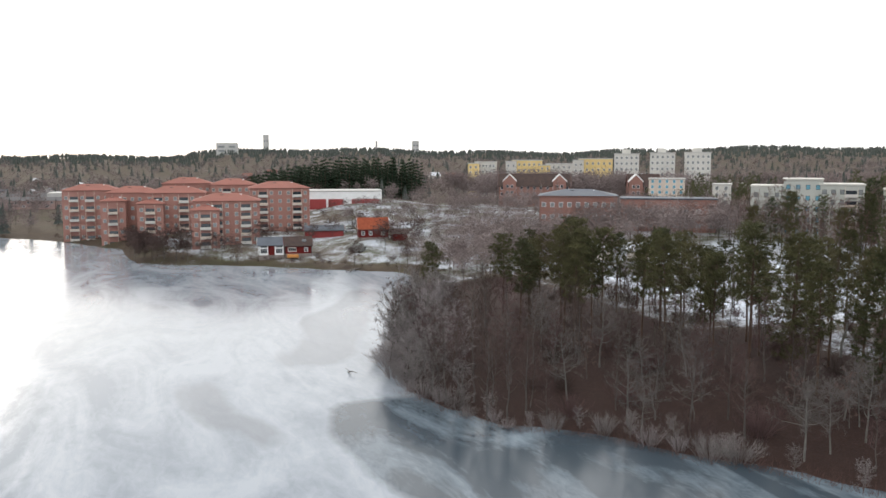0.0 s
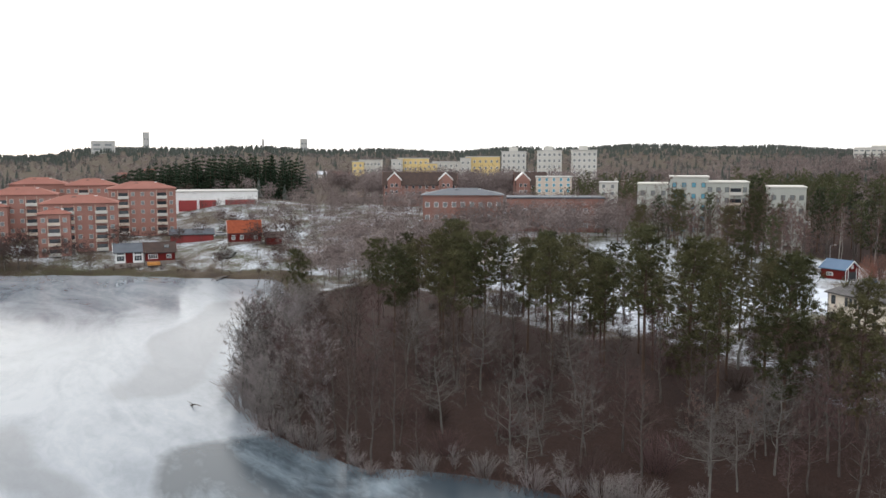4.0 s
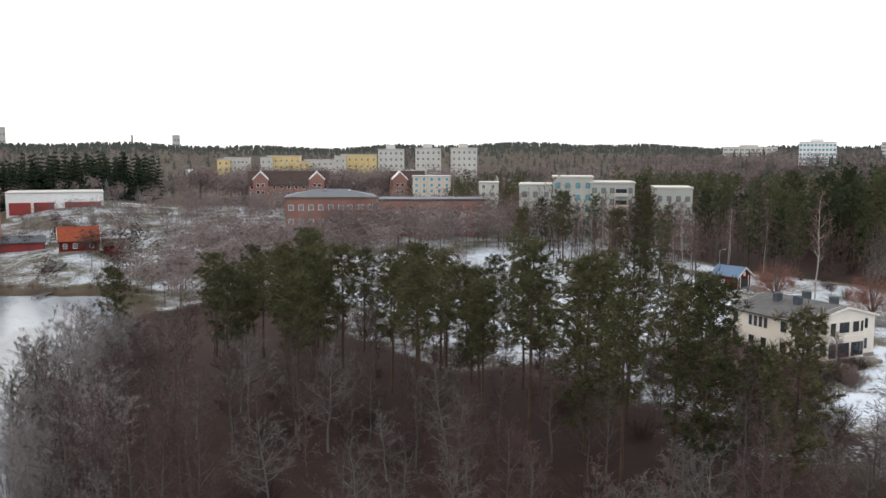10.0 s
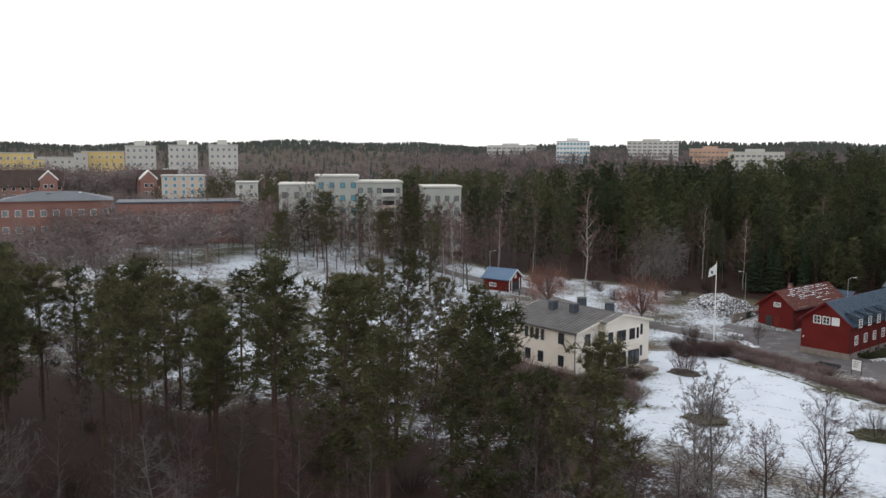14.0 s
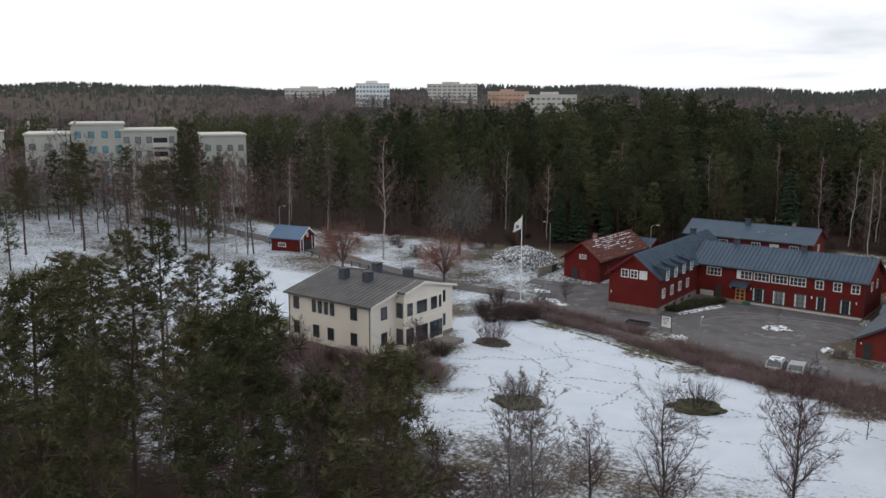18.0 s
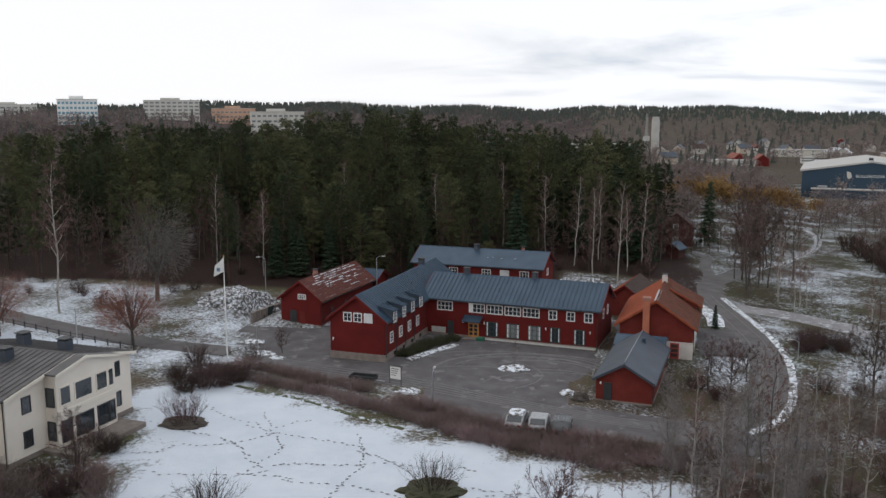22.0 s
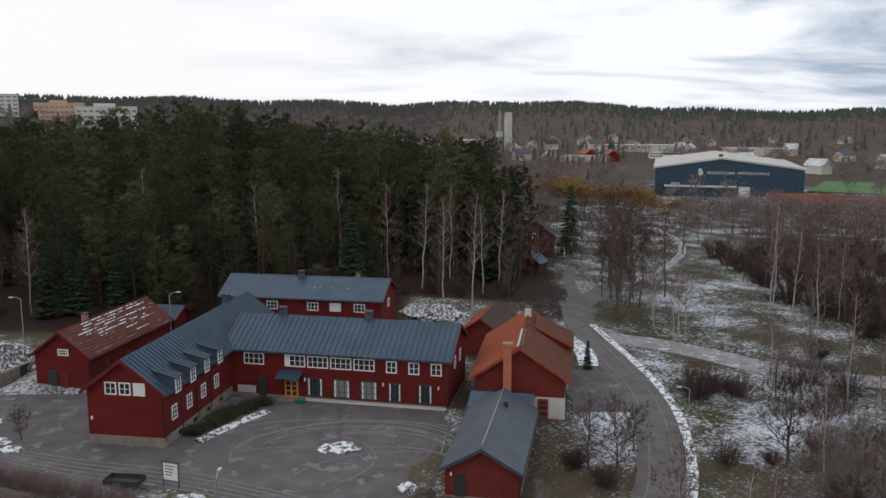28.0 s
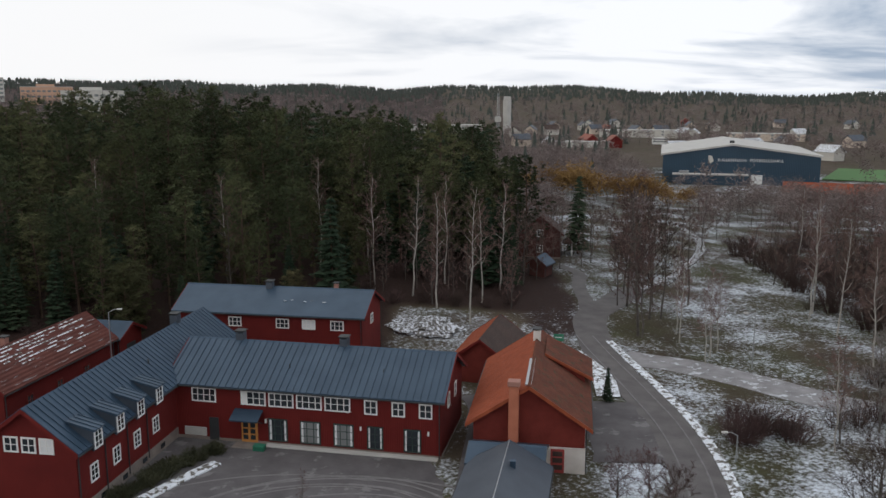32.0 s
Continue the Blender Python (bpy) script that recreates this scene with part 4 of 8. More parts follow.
# ---------------------------------------------------------------- orange-roofed house, sheds
orange = gabled("orange_roof_house", pose(11.5, -2.9, -0.1, 0, 0, 80.6), 16.2, 9.0, 4.3, 7.3, "red timber house with orange clay tile roof", "house",
                RED_OLD, TILE_MOSS, TILE_ORANGE, over=0.6, plinth=0.2, trim=TILE_ORANGE)
L, W = 16.2, 9.0
part("white_wall", cuboid(-0.06, -0.05, 0.0, 0.02, 4.0, 2.3, 0.01), PALE, orange, "stained whitewashed lower wall")
part("white_side_wall", cuboid(-0.05, -0.06, 0.0, 16.2, 0.02, 2.3, 0.01), PALE, orange, "stained whitewashed lower wall")
gd = part("door", cuboid(-0.13, 1.6, 0.1, -0.05, 2.7, 2.15, 0.02), RUST, orange, "brick red panelled door")
for z in (0.4, 1.0, 1.55):
    part("door_panel", cuboid(-0.15, 1.75, z, -0.128, 2.55, z + 0.42, 0.01), TILE_BROWN, gd)
stack = part("chimney", cuboid(-0.75, 5.3, 0.5, -0.02, 6.1, 7.7, 0.03), surface("orange_render", (0.34, 0.11, 0.06), (0.48, 0.17, 0.1), 1.0, 12, 0.9, 0.2), orange, "orange rendered outside chimney stack")
part("chimney_head", cuboid(-0.85, 5.2, 7.45, 0.08, 6.2, 7.85, 0.03), BRICK, stack)
part("roof_flashing", prism([(4.35, 7.32), (4.85, 7.36), (4.85, 7.44), (4.35, 7.44)], 7), GALVANISED, orange, "grey metal ridge flashing")
chimney(orange, 13.2, 4.5, 6.8, 8.3, 0.7, PALE)
part("raised_roof", prism([(-0.75, 4.75), (3.6, 6.95), (3.6, 7.12), (-0.75, 4.92)], 6.2), TILE_MOSS, orange, "raised tiled roof section over a wide dormer", pose(9.6, 0, 0))
part("dormer_wall", prism([(-0.02, 4.2), (-0.02, 4.98), (2.6, 6.35), (2.6, 5.5)], 5.8), RED_OLD, orange, "red dormer wall", pose(9.8, 0, 0))
part("raised_edge", prism([(-0.8, 4.7), (3.6, 6.92), (3.6, 7.15), (-0.8, 4.96)], 0.16), TILE_ORANGE, orange, "orange roof edge boards", pose(9.5, 0, 0))
for x in (3.0, 7.0, 12.0):
    window(orange, wall_at("S", x, 2.6, L, W), 1.0, 1.1, 2, 2)

shed = gabled("grey_roof_shed", pose(5.2, -21.2, 0, 0, 0, 78.7), 14.3, 5.9, 2.5, 4.2, "low red shed with grey sheet roof", "shed", RED_OLD, STEEL_DARK, plinth=0.2, seam=0.0, trim=STEEL_DARK, over=0.35)
part("door", cuboid(-0.07, 4.2, 0.15, 0.03, 5.1, 2.1, 0.02), DARK, shed, "dark plank door")
part("door_lamp", cuboid(-0.2, 5.3, 1.9, -0.02, 5.45, 2.15, 0.02), WHITE, shed, "small white lamp beside the door")
part("roof_ladder", pole_of([((14.2, 2.95, 4.5), 0.045), ((0.2, 2.95, 4.5), 0.045)], 5), GALVANISED, shed, "galvanised roof walkway rail")
part("roof_vent", cuboid(10.6, 2.1, 3.8, 11.0, 2.5, 4.5, 0.03), STEEL_BLUE, shed, "small roof vent")
leanto = gabled("dark_roof_link", pose(2.0, -6.2, 0, 0, 0, -11), 5.6, 4.2, 2.5, 3.2, "low link building with dark blue sheet roof", "shed", PALE, STEEL_BLUE, over=0.25, trim=STEEL_DARK)
small = gabled("small_red_barn", pose(6.9, 17.6, 0, 0, 0, 74), 10.0, 5.6, 3.0, 5.0, "small red barn with dark brown roof", "barn", RED_OLD, TILE_BROWN, TILE_ORANGE, trim=RED, plinth=0.15)

# ---------------------------------------------------------------- cream villa
villa = gabled("cream_villa", pose(-62.2, -46.2, 1.1, 0, 0, -10.5), 13.3, 15.2, 5.95, 7.7, "cream plastered villa with grey seamed metal roof", "villa",
               CREAM, STEEL_WORN, over=0.45, plinth=0.35, seam=0.66, trim=CREAM_BAND)
L, W = 13.3, 15.2
for z in (4.05, 1.05):
    for x, w in ((1.3, 0.95), (4.3, 0.6), (5.3, 0.6), (6.3, 0.6), (7.3, 0.6), (10.7, 1.05)) if z > 3 else ((1.3, 0.95), (4.6, 1.0), (7.0, 1.0), (10.7, 1.0)):
        window(villa, wall_at("S", x, z, L, W), w, 1.5, 1 if w < 0.7 else 2, 1, DARK, GLASS, 0.05)
    for y in (2.2, 13.2):
        window(villa, wall_at("E", y, z, L, W), 1.0, 1.5, 1, 1, DARK, GLASS, 0.06)
bay = part("bay", prism([(4.3, 0.0), (11.6, 0.0), (11.6, 6.76), (7.6, 7.68), (4.3, 6.92)], 1.3), CREAM, villa, "projecting two-storey bay with wide windows", pose(13.25, 0, 0))
part("bay_roof", prism([(3.95, 6.88), (7.6, 7.72), (11.95, 6.72), (11.95, 6.9), (7.6, 7.89), (3.95, 7.06)], 1.2), STEEL_WORN, villa, at=pose(13.79, 0, 0))
for y0, z0, y1, z1 in ((3.95, 6.8, 7.6, 7.64), (7.6, 7.64, 11.95, 6.64)):
    part("bay_bargeboard", prism([(y0, z0), (y1, z1), (y1, z1 + 0.24), (y0, z0 + 0.24)], 0.05), CREAM_BAND, villa, at=pose(15.0, 0, 0))
for z, h in ((3.95, 1.75), (0.6, 2.0)):
    for y, w, n in ((5.3, 1.3, 1), (7.5, 2.2, 1), (9.8, 1.5, 1), (11.0, 0.8, 1)):
        window(villa, pose(14.55, y, z, 0, 0, 90), w, h, n, 1, CREAM_BAND if z > 3 else DARK, GLASS, 0.07)
window(villa, pose(13.9, 4.28, 3.95), 0.9, 1.75, 1, 1, DARK, GLASS, 0.06)
window(villa, pose(13.9, 4.28, 0.9), 0.9, 1.75, 1, 1, DARK, GLASS, 0.06)
part("floor_band", cuboid(14.5, 4.25, 3.15, 14.62, 11.65, 3.55, 0.02), CREAM_BAND, villa, "pale band between the storeys")
for x, y in ((4.3, 5.2), (8.0, 5.4), (5.2, 10.2), (10.6, 9.8)):
    chimney(villa, x, y, 6.4, 8.35, 1.0, STEEL_DARK)
part("terrace", cuboid(13.2, 3.6, -1.2, 17.2, 12.4, 0.25, 0.03), STONE, villa, "stone terrace before the bay")

bshed = gabled("red_garden_shed", pose(-101.2, 0.0, 1.3, 0, 0, 3), 6.4, 5.0, 3.0, 4.7, "small red shed with bright blue roof and white trim", "shed", RED, STEEL_BRIGHT, trim=WHITE)
part("open_doorway", cuboid(6.36, 1.0, 0.1, 6.46, 4.0, 2.3), DARK, bshed, "dark open carport doorway")
for y in (0.1, 1.0, 4.0, 4.9):
    part("corner_board", cuboid(6.4, y - 0.09, 0, 6.5, y + 0.09, 3.0), WHITE, bshed)
window(bshed, wall_at("S", 2.4, 1.2, 6.4, 5.0), 1.7, 0.8, 4, 1)
window(bshed, wall_at("E", 2.5, 3.0, 6.4, 5.0), 0.7, 0.8, 2, 2)

# ---------------------------------------------------------------- trees


class Wood:
    """Collects tapered sticks and needle blades into one mesh."""

    def __init__(self):
        self.v, self.f = [], []

    def stick(self, a, b, r0, r1, sides=3):
        way = b - a
        if way.length < 1e-4:
            return
        side = way.orthogonal().normalized()
        other = way.normalized().cross(side)
        n = len(self.v)
        for c, r in ((a, r0), (b, r1)):
            for k in range(sides):
                q = k * math.tau / sides
                self.v.append(c + r * (math.cos(q) * side + math.sin(q) * other))
        for k in range(sides):
            self.f.append((n + k, n + (k + 1) % sides, n + sides + (k + 1) % sides, n + sides + k))

    def blade(self, a, way, width, droop=0.0):
        """A needle spray: a slim three-sided spike."""
        side = way.orthogonal().normalized()
        up = way.normalized().cross(side)
        n = len(self.v)
        base = a + way * 0.12
        self.v += [base + side * width, base - side * width * 0.5 + up * width * 0.8, a + way + Vector((0, 0, -droop))]
        self.f.append((n, n + 1, n + 2))

    def tuft(self, rng, c, r, h):
        """An uneven eight-faced clump, the dense heart of a spray of needles."""
        n, turn = len(self.v), rng.uniform(0, math.tau)
        self.v += [c + Vector((math.cos(turn + k * math.tau / 4), math.sin(turn + k * math.tau / 4), 0)) * r * rng.uniform(0.7, 1.25) + Vector((0, 0, rng.uniform(-0.3, 0.3) * h)) for k in range(4)]
        self.v += [c + Vector((rng.uniform(-0.2, 0.2) * r, 0, h)), c + Vector((0, rng.uniform(-0.2, 0.2) * r, -h * 0.7))]
        for k in range(4):
            self.f += [(n + k, n + (k + 1) % 4, n + 4), (n + (k + 1) % 4, n + k, n + 5)]

    def mesh(self, name, material):
        me = bpy.data.meshes.new(name)
        me.from_pydata([tuple(p) for p in self.v], [], self.f)
        me.materials.append(material)
        return me


def turned(rng, way, angle):
    """The way leaned by an angle towards a random side."""
    side = way.orthogonal().normalized()
    side.rotate(Matrix.Rotation(rng.uniform(0, math.tau), 3, way.normalized()))
    return (way.normalized() * math.cos(angle) + side * math.sin(angle)).normalized()


def bare_tree(seed, h, spread, limbs, subs, twigs, low=0.3, upward=0.5, lean=0.06, thick=0.013, extra=0, twig_r=0.016):
    """A leafless tree: trunk with limbs in one mesh, branches and twigs in the other."""
    rng = random.Random(seed)
    trunk, crown = Wood(), Wood()
    pts = [Vector((0, 0, -0.5))]
    drift = Vector((rng.uniform(-lean, lean), rng.uniform(-lean, lean), 0))
    n = 7
    for i in range(1, n + 1):
        pts.append(Vector((drift.x * h * i / n + rng.uniform(-0.012, 0.012) * h, drift.y * h * i / n + rng.uniform(-0.012, 0.012) * h, h * 0.93 * i / n)))
    rad = lambda s: h * thick * (1 - 0.9 * s) + 0.012
    for i in range(n):
        trunk.stick(pts[i], pts[i + 1], rad(i / n), rad((i + 1) / n), 7)
    for k in range(limbs):
        s = low + (0.98 - low) * ((k + rng.random()) / limbs)
        i = min(n - 1, int(s * n))
        at = pts[i].lerp(pts[i + 1], s * n - i)
        turn = k * 2.4 + rng.uniform(-0.5, 0.5)
        rise = upward + rng.uniform(-0.25, 0.3) + 0.5 * s
        way = Vector((math.cos(turn), math.sin(turn), rise)).normalized()
        reach = spread * (1.1 - 0.62 * abs(s - 0.45) / 0.55) * rng.uniform(0.7, 1.1)
        p, r = at, rad(s) * 0.5
        for j in range(4):
            q = p + way * reach / 4
            (trunk if j < 2 else crown).stick(p, q, r * (1 - j * 0.22), r * (1 - (j + 1) * 0.22) + 0.005, 5 if j < 2 else 3)
            for m in range(max(1, subs // 4)):
                start = p.lerp(q, rng.random())
                w2 = turned(rng, way, rng.uniform(0.5, 1.0))
                w2.z += 0.15
                b_len = reach * rng.uniform(0.2, 0.42) * (1.1 - j * 0.14)
                mid = start + w2 * b_len * 0.5
                end = mid + turned(rng, w2, 0.3) * b_len * 0.5
                crown.stick(start, mid, r * 0.36, r * 0.2 + 0.005)
                crown.stick(mid, end, r * 0.2 + 0.005, 0.008)
                for u in range(twigs):
                    t0 = start.lerp(mid, rng.random()) if u % 2 else mid.lerp(end, rng.random())
                    w3 = turned(rng, w2, rng.uniform(0.35, 0.9))
                    t_len = b_len * rng.uniform(0.3, 0.6)
                    tip = t0 + w3 * t_len
                    crown.blade(t0, tip - t0, twig_r * 1.3)
                    for _ in range(extra):
                        t1 = t0.lerp(tip, rng.uniform(0.1, 0.95))
                        crown.blade(t1, turned(rng, w3, rng.uniform(0.4, 0.9)) * t_len * rng.uniform(0.5, 0.95), twig_r * 0.9)
            p = q
            way = turned(rng, way, 0.22)
            way.z += 0.12
            way.normalize()
    return trunk, crown


def ball_tree(seed, h, r, tall, limbs, n, width):
    """A clipped-looking garden tree: short trunk, limbs fanning out into a dense even dome of fine twigs."""
    rng = random.Random(seed)
    trunk, crown = Wood(), Wood()
    mid = Vector((0, 0, h - tall))
    fork = Vector((rng.uniform(-0.1, 0.1), rng.uniform(-0.1, 0.1), (h - 2 * tall) + 0.25 * tall))
    trunk.stick(Vector((0, 0, -0.5)), fork, h * 0.024, h * 0.018, 8)
    ends = []
    for k in range(limbs):
        a, e = k * 2.4, rng.uniform(-0.25, 1.4)
        out = Vector((math.cos(a) * math.cos(e) * r, math.sin(a) * math.cos(e) * r, math.sin(e) * tall)) * rng.uniform(0.7, 0.92)
        knee = fork.lerp(mid + out, 0.45) + Vector((0, 0, 0.1 * tall))
        trunk.stick(fork, knee, h * 0.009, h * 0.005, 5)
        trunk.stick(knee, mid + out, h * 0.005, 0.012, 4)
        ends.append((knee, mid + out))
    for k in range(n):
        a, e = rng.uniform(0, math.tau), math.asin(rng.uniform(-0.85, 1.0))
        out = Vector((math.cos(a) * math.cos(e) * r, math.sin(a) * math.cos(e) * r, math.sin(e) * tall)) * (1 + 0.1 * math.sin(5 * a + seed) + 0.06 * math.sin(9 * e))
        at = mid + out * rng.uniform(0.2, 0.9)
        crown.blade(at, turned(rng, out + Vector((0, 0, 0.25 * r)), rng.uniform(0.0, 1.0)) * rng.uniform(0.1, 0.22) * r, width)
    return trunk, crown


def pine_tree(seed, h, spread, clumps, blades, low=0.5, width=0.08, core=0.62):
    rng = random.Random(seed)
    trunk, crown = Wood(), Wood()
    bend = Vector((rng.uniform(-0.05, 0.05) * h, rng.uniform(-0.05, 0.05) * h, 0))
    pts = [bend * (i / 6) ** 2 + Vector((rng.uniform(-0.06, 0.06), rng.uniform(-0.06, 0.06), -0.5 + (h + 0.2) * i / 6)) for i in range(7)]
    rad = lambda s: h * 0.0115 * (1 - 0.85 * s) + 0.02
    for i in range(6):
        trunk.stick(pts[i], pts[i + 1], rad(i / 6), rad((i + 1) / 6), 7)
    for k in range(7):
        s = rng.uniform(0.2, low)
        at = pts[int(s * 6)].lerp(pts[int(s * 6) + 1], s * 6 % 1)
        turn = rng.uniform(0, math.tau)
        trunk.stick(at, at + Vector((math.cos(turn), math.sin(turn), 0.1)) * rng.uniform(0.6, 1.6), 0.04, 0.01, 3)
    arms = max(14, clumps // 5)
    for k in range(arms):
        s = low + (1 - low) * (k + rng.random()) / arms
        i = min(5, int(s * 6))
        at = pts[i].lerp(pts[i + 1], s * 6 - i)
        turn = k * 2.4 + rng.uniform(-0.6, 0.6)
        up = rng.uniform(-0.1, 0.35) + 0.4 * s
        way = Vector((math.cos(turn), math.sin(turn), up)).normalized()
        u = (s - low) / (1 - low)
        shape = math.sqrt(max(0.08, 1 - (u * 0.96) ** 2.8)) * (0.68 + 0.34 * min(1.0, u / 0.3))
        reach = spread * shape * rng.uniform(0.55, 1.1)
        end = at + way * reach
        trunk.stick(at, end, rad(s) * 0.42, 0.015, 4)
        for c in range(5):
            centre = at.lerp(end, 0.3 + 0.7 * (c + rng.random()) / 5) + Vector((rng.uniform(-0.5, 0.5), rng.uniform(-0.5, 0.5), rng.uniform(-0.35, 0.6)))
            size = rng.uniform(0.55, 1.0) * (0.66 + 0.06 * spread)
            crown.tuft(rng, centre, size * core, size * core * 0.7)
            for b in range(blades):
                w = Vector((rng.gauss(0, 1), rng.gauss(0, 1), rng.gauss(0.3, 0.65)))
                w = w.normalized() * size * rng.uniform(0.6, 1.25)
                crown.blade(centre + w * rng.uniform(-0.3, 0.5), w * 0.75, width * rng.uniform(0.6, 1.2))
    return trunk, crown


def spruce_tree(seed, h, spread, tiers, arms, blades):
    rng = random.Random(seed)
    trunk, crown = Wood(), Wood()
    trunk.stick(Vector((0, 0, -0.5)), Vector((rng.uniform(-0.2, 0.2), rng.uniform(-0.2, 0.2), h)), h * 0.0125, 0.02, 7)
    for k in range(tiers):
        s = 0.1 + 0.9 * k / tiers
        reach = spread * (1 - s) ** 0.8 + 0.25
        for a in range(arms):
            turn = a * math.tau / arms + k * 0.9 + rng.uniform(-0.3, 0.3)
            z = h * s + rng.uniform(-0.3, 0.3)
            way = Vector((math.cos(turn), math.sin(turn), -0.28 + 0.4 * s))
            far = reach * rng.uniform(0.65, 1.1)
            trunk.stick(Vector((0, 0, z)), Vector((0, 0, z)) + way * far, 0.045 * (1 - s) + 0.01, 0.006, 3)
            crown.tuft(rng, Vector((0, 0, z)) + way * far * 0.5, 0.36 * far * 0.9 + 0.12, 0.24 + 0.07 * far)
            for b in range(blades):
                at = Vector((0, 0, z)) + way * far * (0.2 + 0.75 * (b + rng.random()) / blades)
                w = (way.normalized() + Vector((rng.gauss(0, 0.6), rng.gauss(0, 0.6), rng.gauss(-0.15, 0.3)))).normalized() * rng.uniform(0.5, 1.0) * (0.45 + 0.14 * reach)
                crown.blade(at, w, 0.14, 0.1)
    return trunk, crown


def bush_form(seed, h, wide, stems, twigs, r=0.012):
    rng = random.Random(seed)
    w = Wood()
    for k in range(stems):
        turn, lean = rng.uniform(0, math.tau), rng.uniform(0.05, 1.0)
        base = Vector((math.cos(turn), math.sin(turn), 0)) * rng.uniform(0, wide * 0.25) + Vector((0, 0, -0.2))
        way = Vector((math.cos(turn) * lean * wide * 0.5, math.sin(turn) * lean * wide * 0.5, h * rng.uniform(0.75, 1.05) * (1 - 0.3 * lean)))
        mid = base + way * 0.5 + Vector((rng.uniform(-0.1, 0.1), rng.uniform(-0.1, 0.1), 0.06 * h))
        end = base + way
        w.stick(base, mid, r * 1.8, r * 1.3)
        w.stick(mid, end, r * 1.3, r * 0.5)
        for u in range(twigs):
            at = base.lerp(mid, rng.uniform(0.5, 1)) if u % 3 == 0 else mid.lerp(end, rng.random())
            w.blade(at, turned(rng, way, rng.uniform(0.3, 0.9)) * h * rng.uniform(0.15, 0.36), r * 1.1)
    return w


KINDS = {}


def kind_of(name, forms, bark, leaf, label, category="tree", group=""):
    """Registers a kind of tree: several grown forms, each a trunk mesh and a crown mesh."""
    KINDS[name] = ([(t.mesh("trunk", bark), c.mesh("crown", leaf)) for t, c in forms], label, category, group)


FIRST = {}


def plant(name, x, y, scale=1.0, rng=random, label="", group="", sink=0.0):
    forms, text, category, family = KINDS[name]
    i = rng.randrange(len(forms))
    key = (name, i, label)
    m = pose(x, y, gz(x, y) - sink, 0, 0, rng.uniform(0, 360))
    size = scale * rng.uniform(0.9, 1.1)
    if key not in FIRST:
        ob = thing(name.split("-")[0], m, label or text, category, group or family)
        part("trunk", forms[i][0], None, ob)
        part("crown", forms[i][1], None, ob)
        FIRST[key] = ob
    else:
        ob = copy_thing(FIRST[key], m)
    ob.scale = (size, size, size * rng.uniform(0.94, 1.08))
    return ob


kind_of("bare_tree", [bare_tree(s, 15, 4.4, 17, 8, 5, 0.25, 0.5, 0.08, 0.0095, 3, 0.022) for s in range(11, 17)], BARK, TWIG, "tall leafless tree with brown twigs on the wooded shore", group="bare trees")
kind_of("oak_tree", [bare_tree(s, 13, 5.6, 16, 8, 6, 0.28, 0.12, 0.12, 0.0125, 4, 0.02) for s in range(21, 26)], BARK_OAK, TWIG_GREY, "spreading leafless oak with pale lichen grey branches", group="bare trees")
kind_of("willow_tree", [bare_tree(s, 10.5, 5.6, 22, 8, 7, 0.06, 0.55, 0.16, 0.012, 4, 0.02) for s in range(26, 30)], BARK_OAK, TWIG_WILLOW, "bushy pale grey leafless willow leaning over the ice", group="shore willows")
kind_of("alder_tree", [bare_tree(s, 14, 3.7, 23, 8, 7, 0.14, 0.9, 0.08, 0.009, 5, 0.02) for s in (37, 38, 39)], BARK_OAK, TWIG_WILLOW, "leafless tree with many pale grey stems and twigs", group="pale bare trees")
kind_of("slim_tree", [bare_tree(s, 15, 3.0, 16, 4, 6, 0.3, 0.7, 0.05, 0.0085, 3, 0.024) for s in range(31, 37)], BARK, TWIG_RED, "slim leafless tree with grey brown twigs", group="slim bare trees")
kind_of("birch_tree", [bare_tree(s, 15, 2.9, 17, 8, 5, 0.34, 0.75, 0.05, 0.0068, 3, 0.02) for s in range(41, 46)], BARK_BIRCH, TWIG_BIRCH, "leafless birch with white trunk and thin reddish twigs", group="birches")
kind_of("round_tree", [ball_tree(s, 8.6, 4.4, 3.9, 26, 6500, 0.024) for s in (51, 52)], BARK, TWIG_RUST, "round-crowned leafless garden tree with dense reddish twigs", group="garden trees")
kind_of("linden_tree", [ball_tree(s, 14, 5.8, 6.2, 34, 6000, 0.028) for s in (53, 54)], BARK, TWIG_PALE, "large leafless tree with a dense domed grey crown", group="garden trees")
kind_of("orchard_tree", [bare_tree(s, 6.5, 3.5, 17, 8, 7, 0.18, 0.5, 0.04, 0.02, 5, 0.013) for s in (55, 56, 57)], BARK, TWIG, "low spreading leafless tree with dark twigs", group="garden trees")
kind_of("lawn_tree", [bare_tree(s, 13, 4.9, 26, 12, 6, 0.14, 0.75, 0.03, 0.012, 5, 0.014) for s in (58, 59)], BARK, TWIG, "wide leafless tree with dense fine dark twigs on the lawn", group="garden trees")
kind_of("young_tree", [bare_tree(s, 12, 4.0, 13, 4, 6, 0.14, 0.6, 0.06, 0.009, 5, 0.028) for s in range(61, 67)], BARK, TWIG_BIRCH, "leafless tree with a soft brown crown", group="young bare trees")
kind_of("pine_tree", [pine_tree(s, 20, 4.5, 260, 46, 0.46, 0.05, 0.3) for s in range(71, 77)], BARK_PINE, NEEDLE, "tall pine with a dark green clumped crown", group="pines")
kind_of("pine_tree-low", [pine_tree(s, 11, 4.7, 330, 40, 0.08, 0.048, 0.28) for s in (81, 82)], BARK_PINE, NEEDLE, "broad low pine with a full green crown", group="pines")
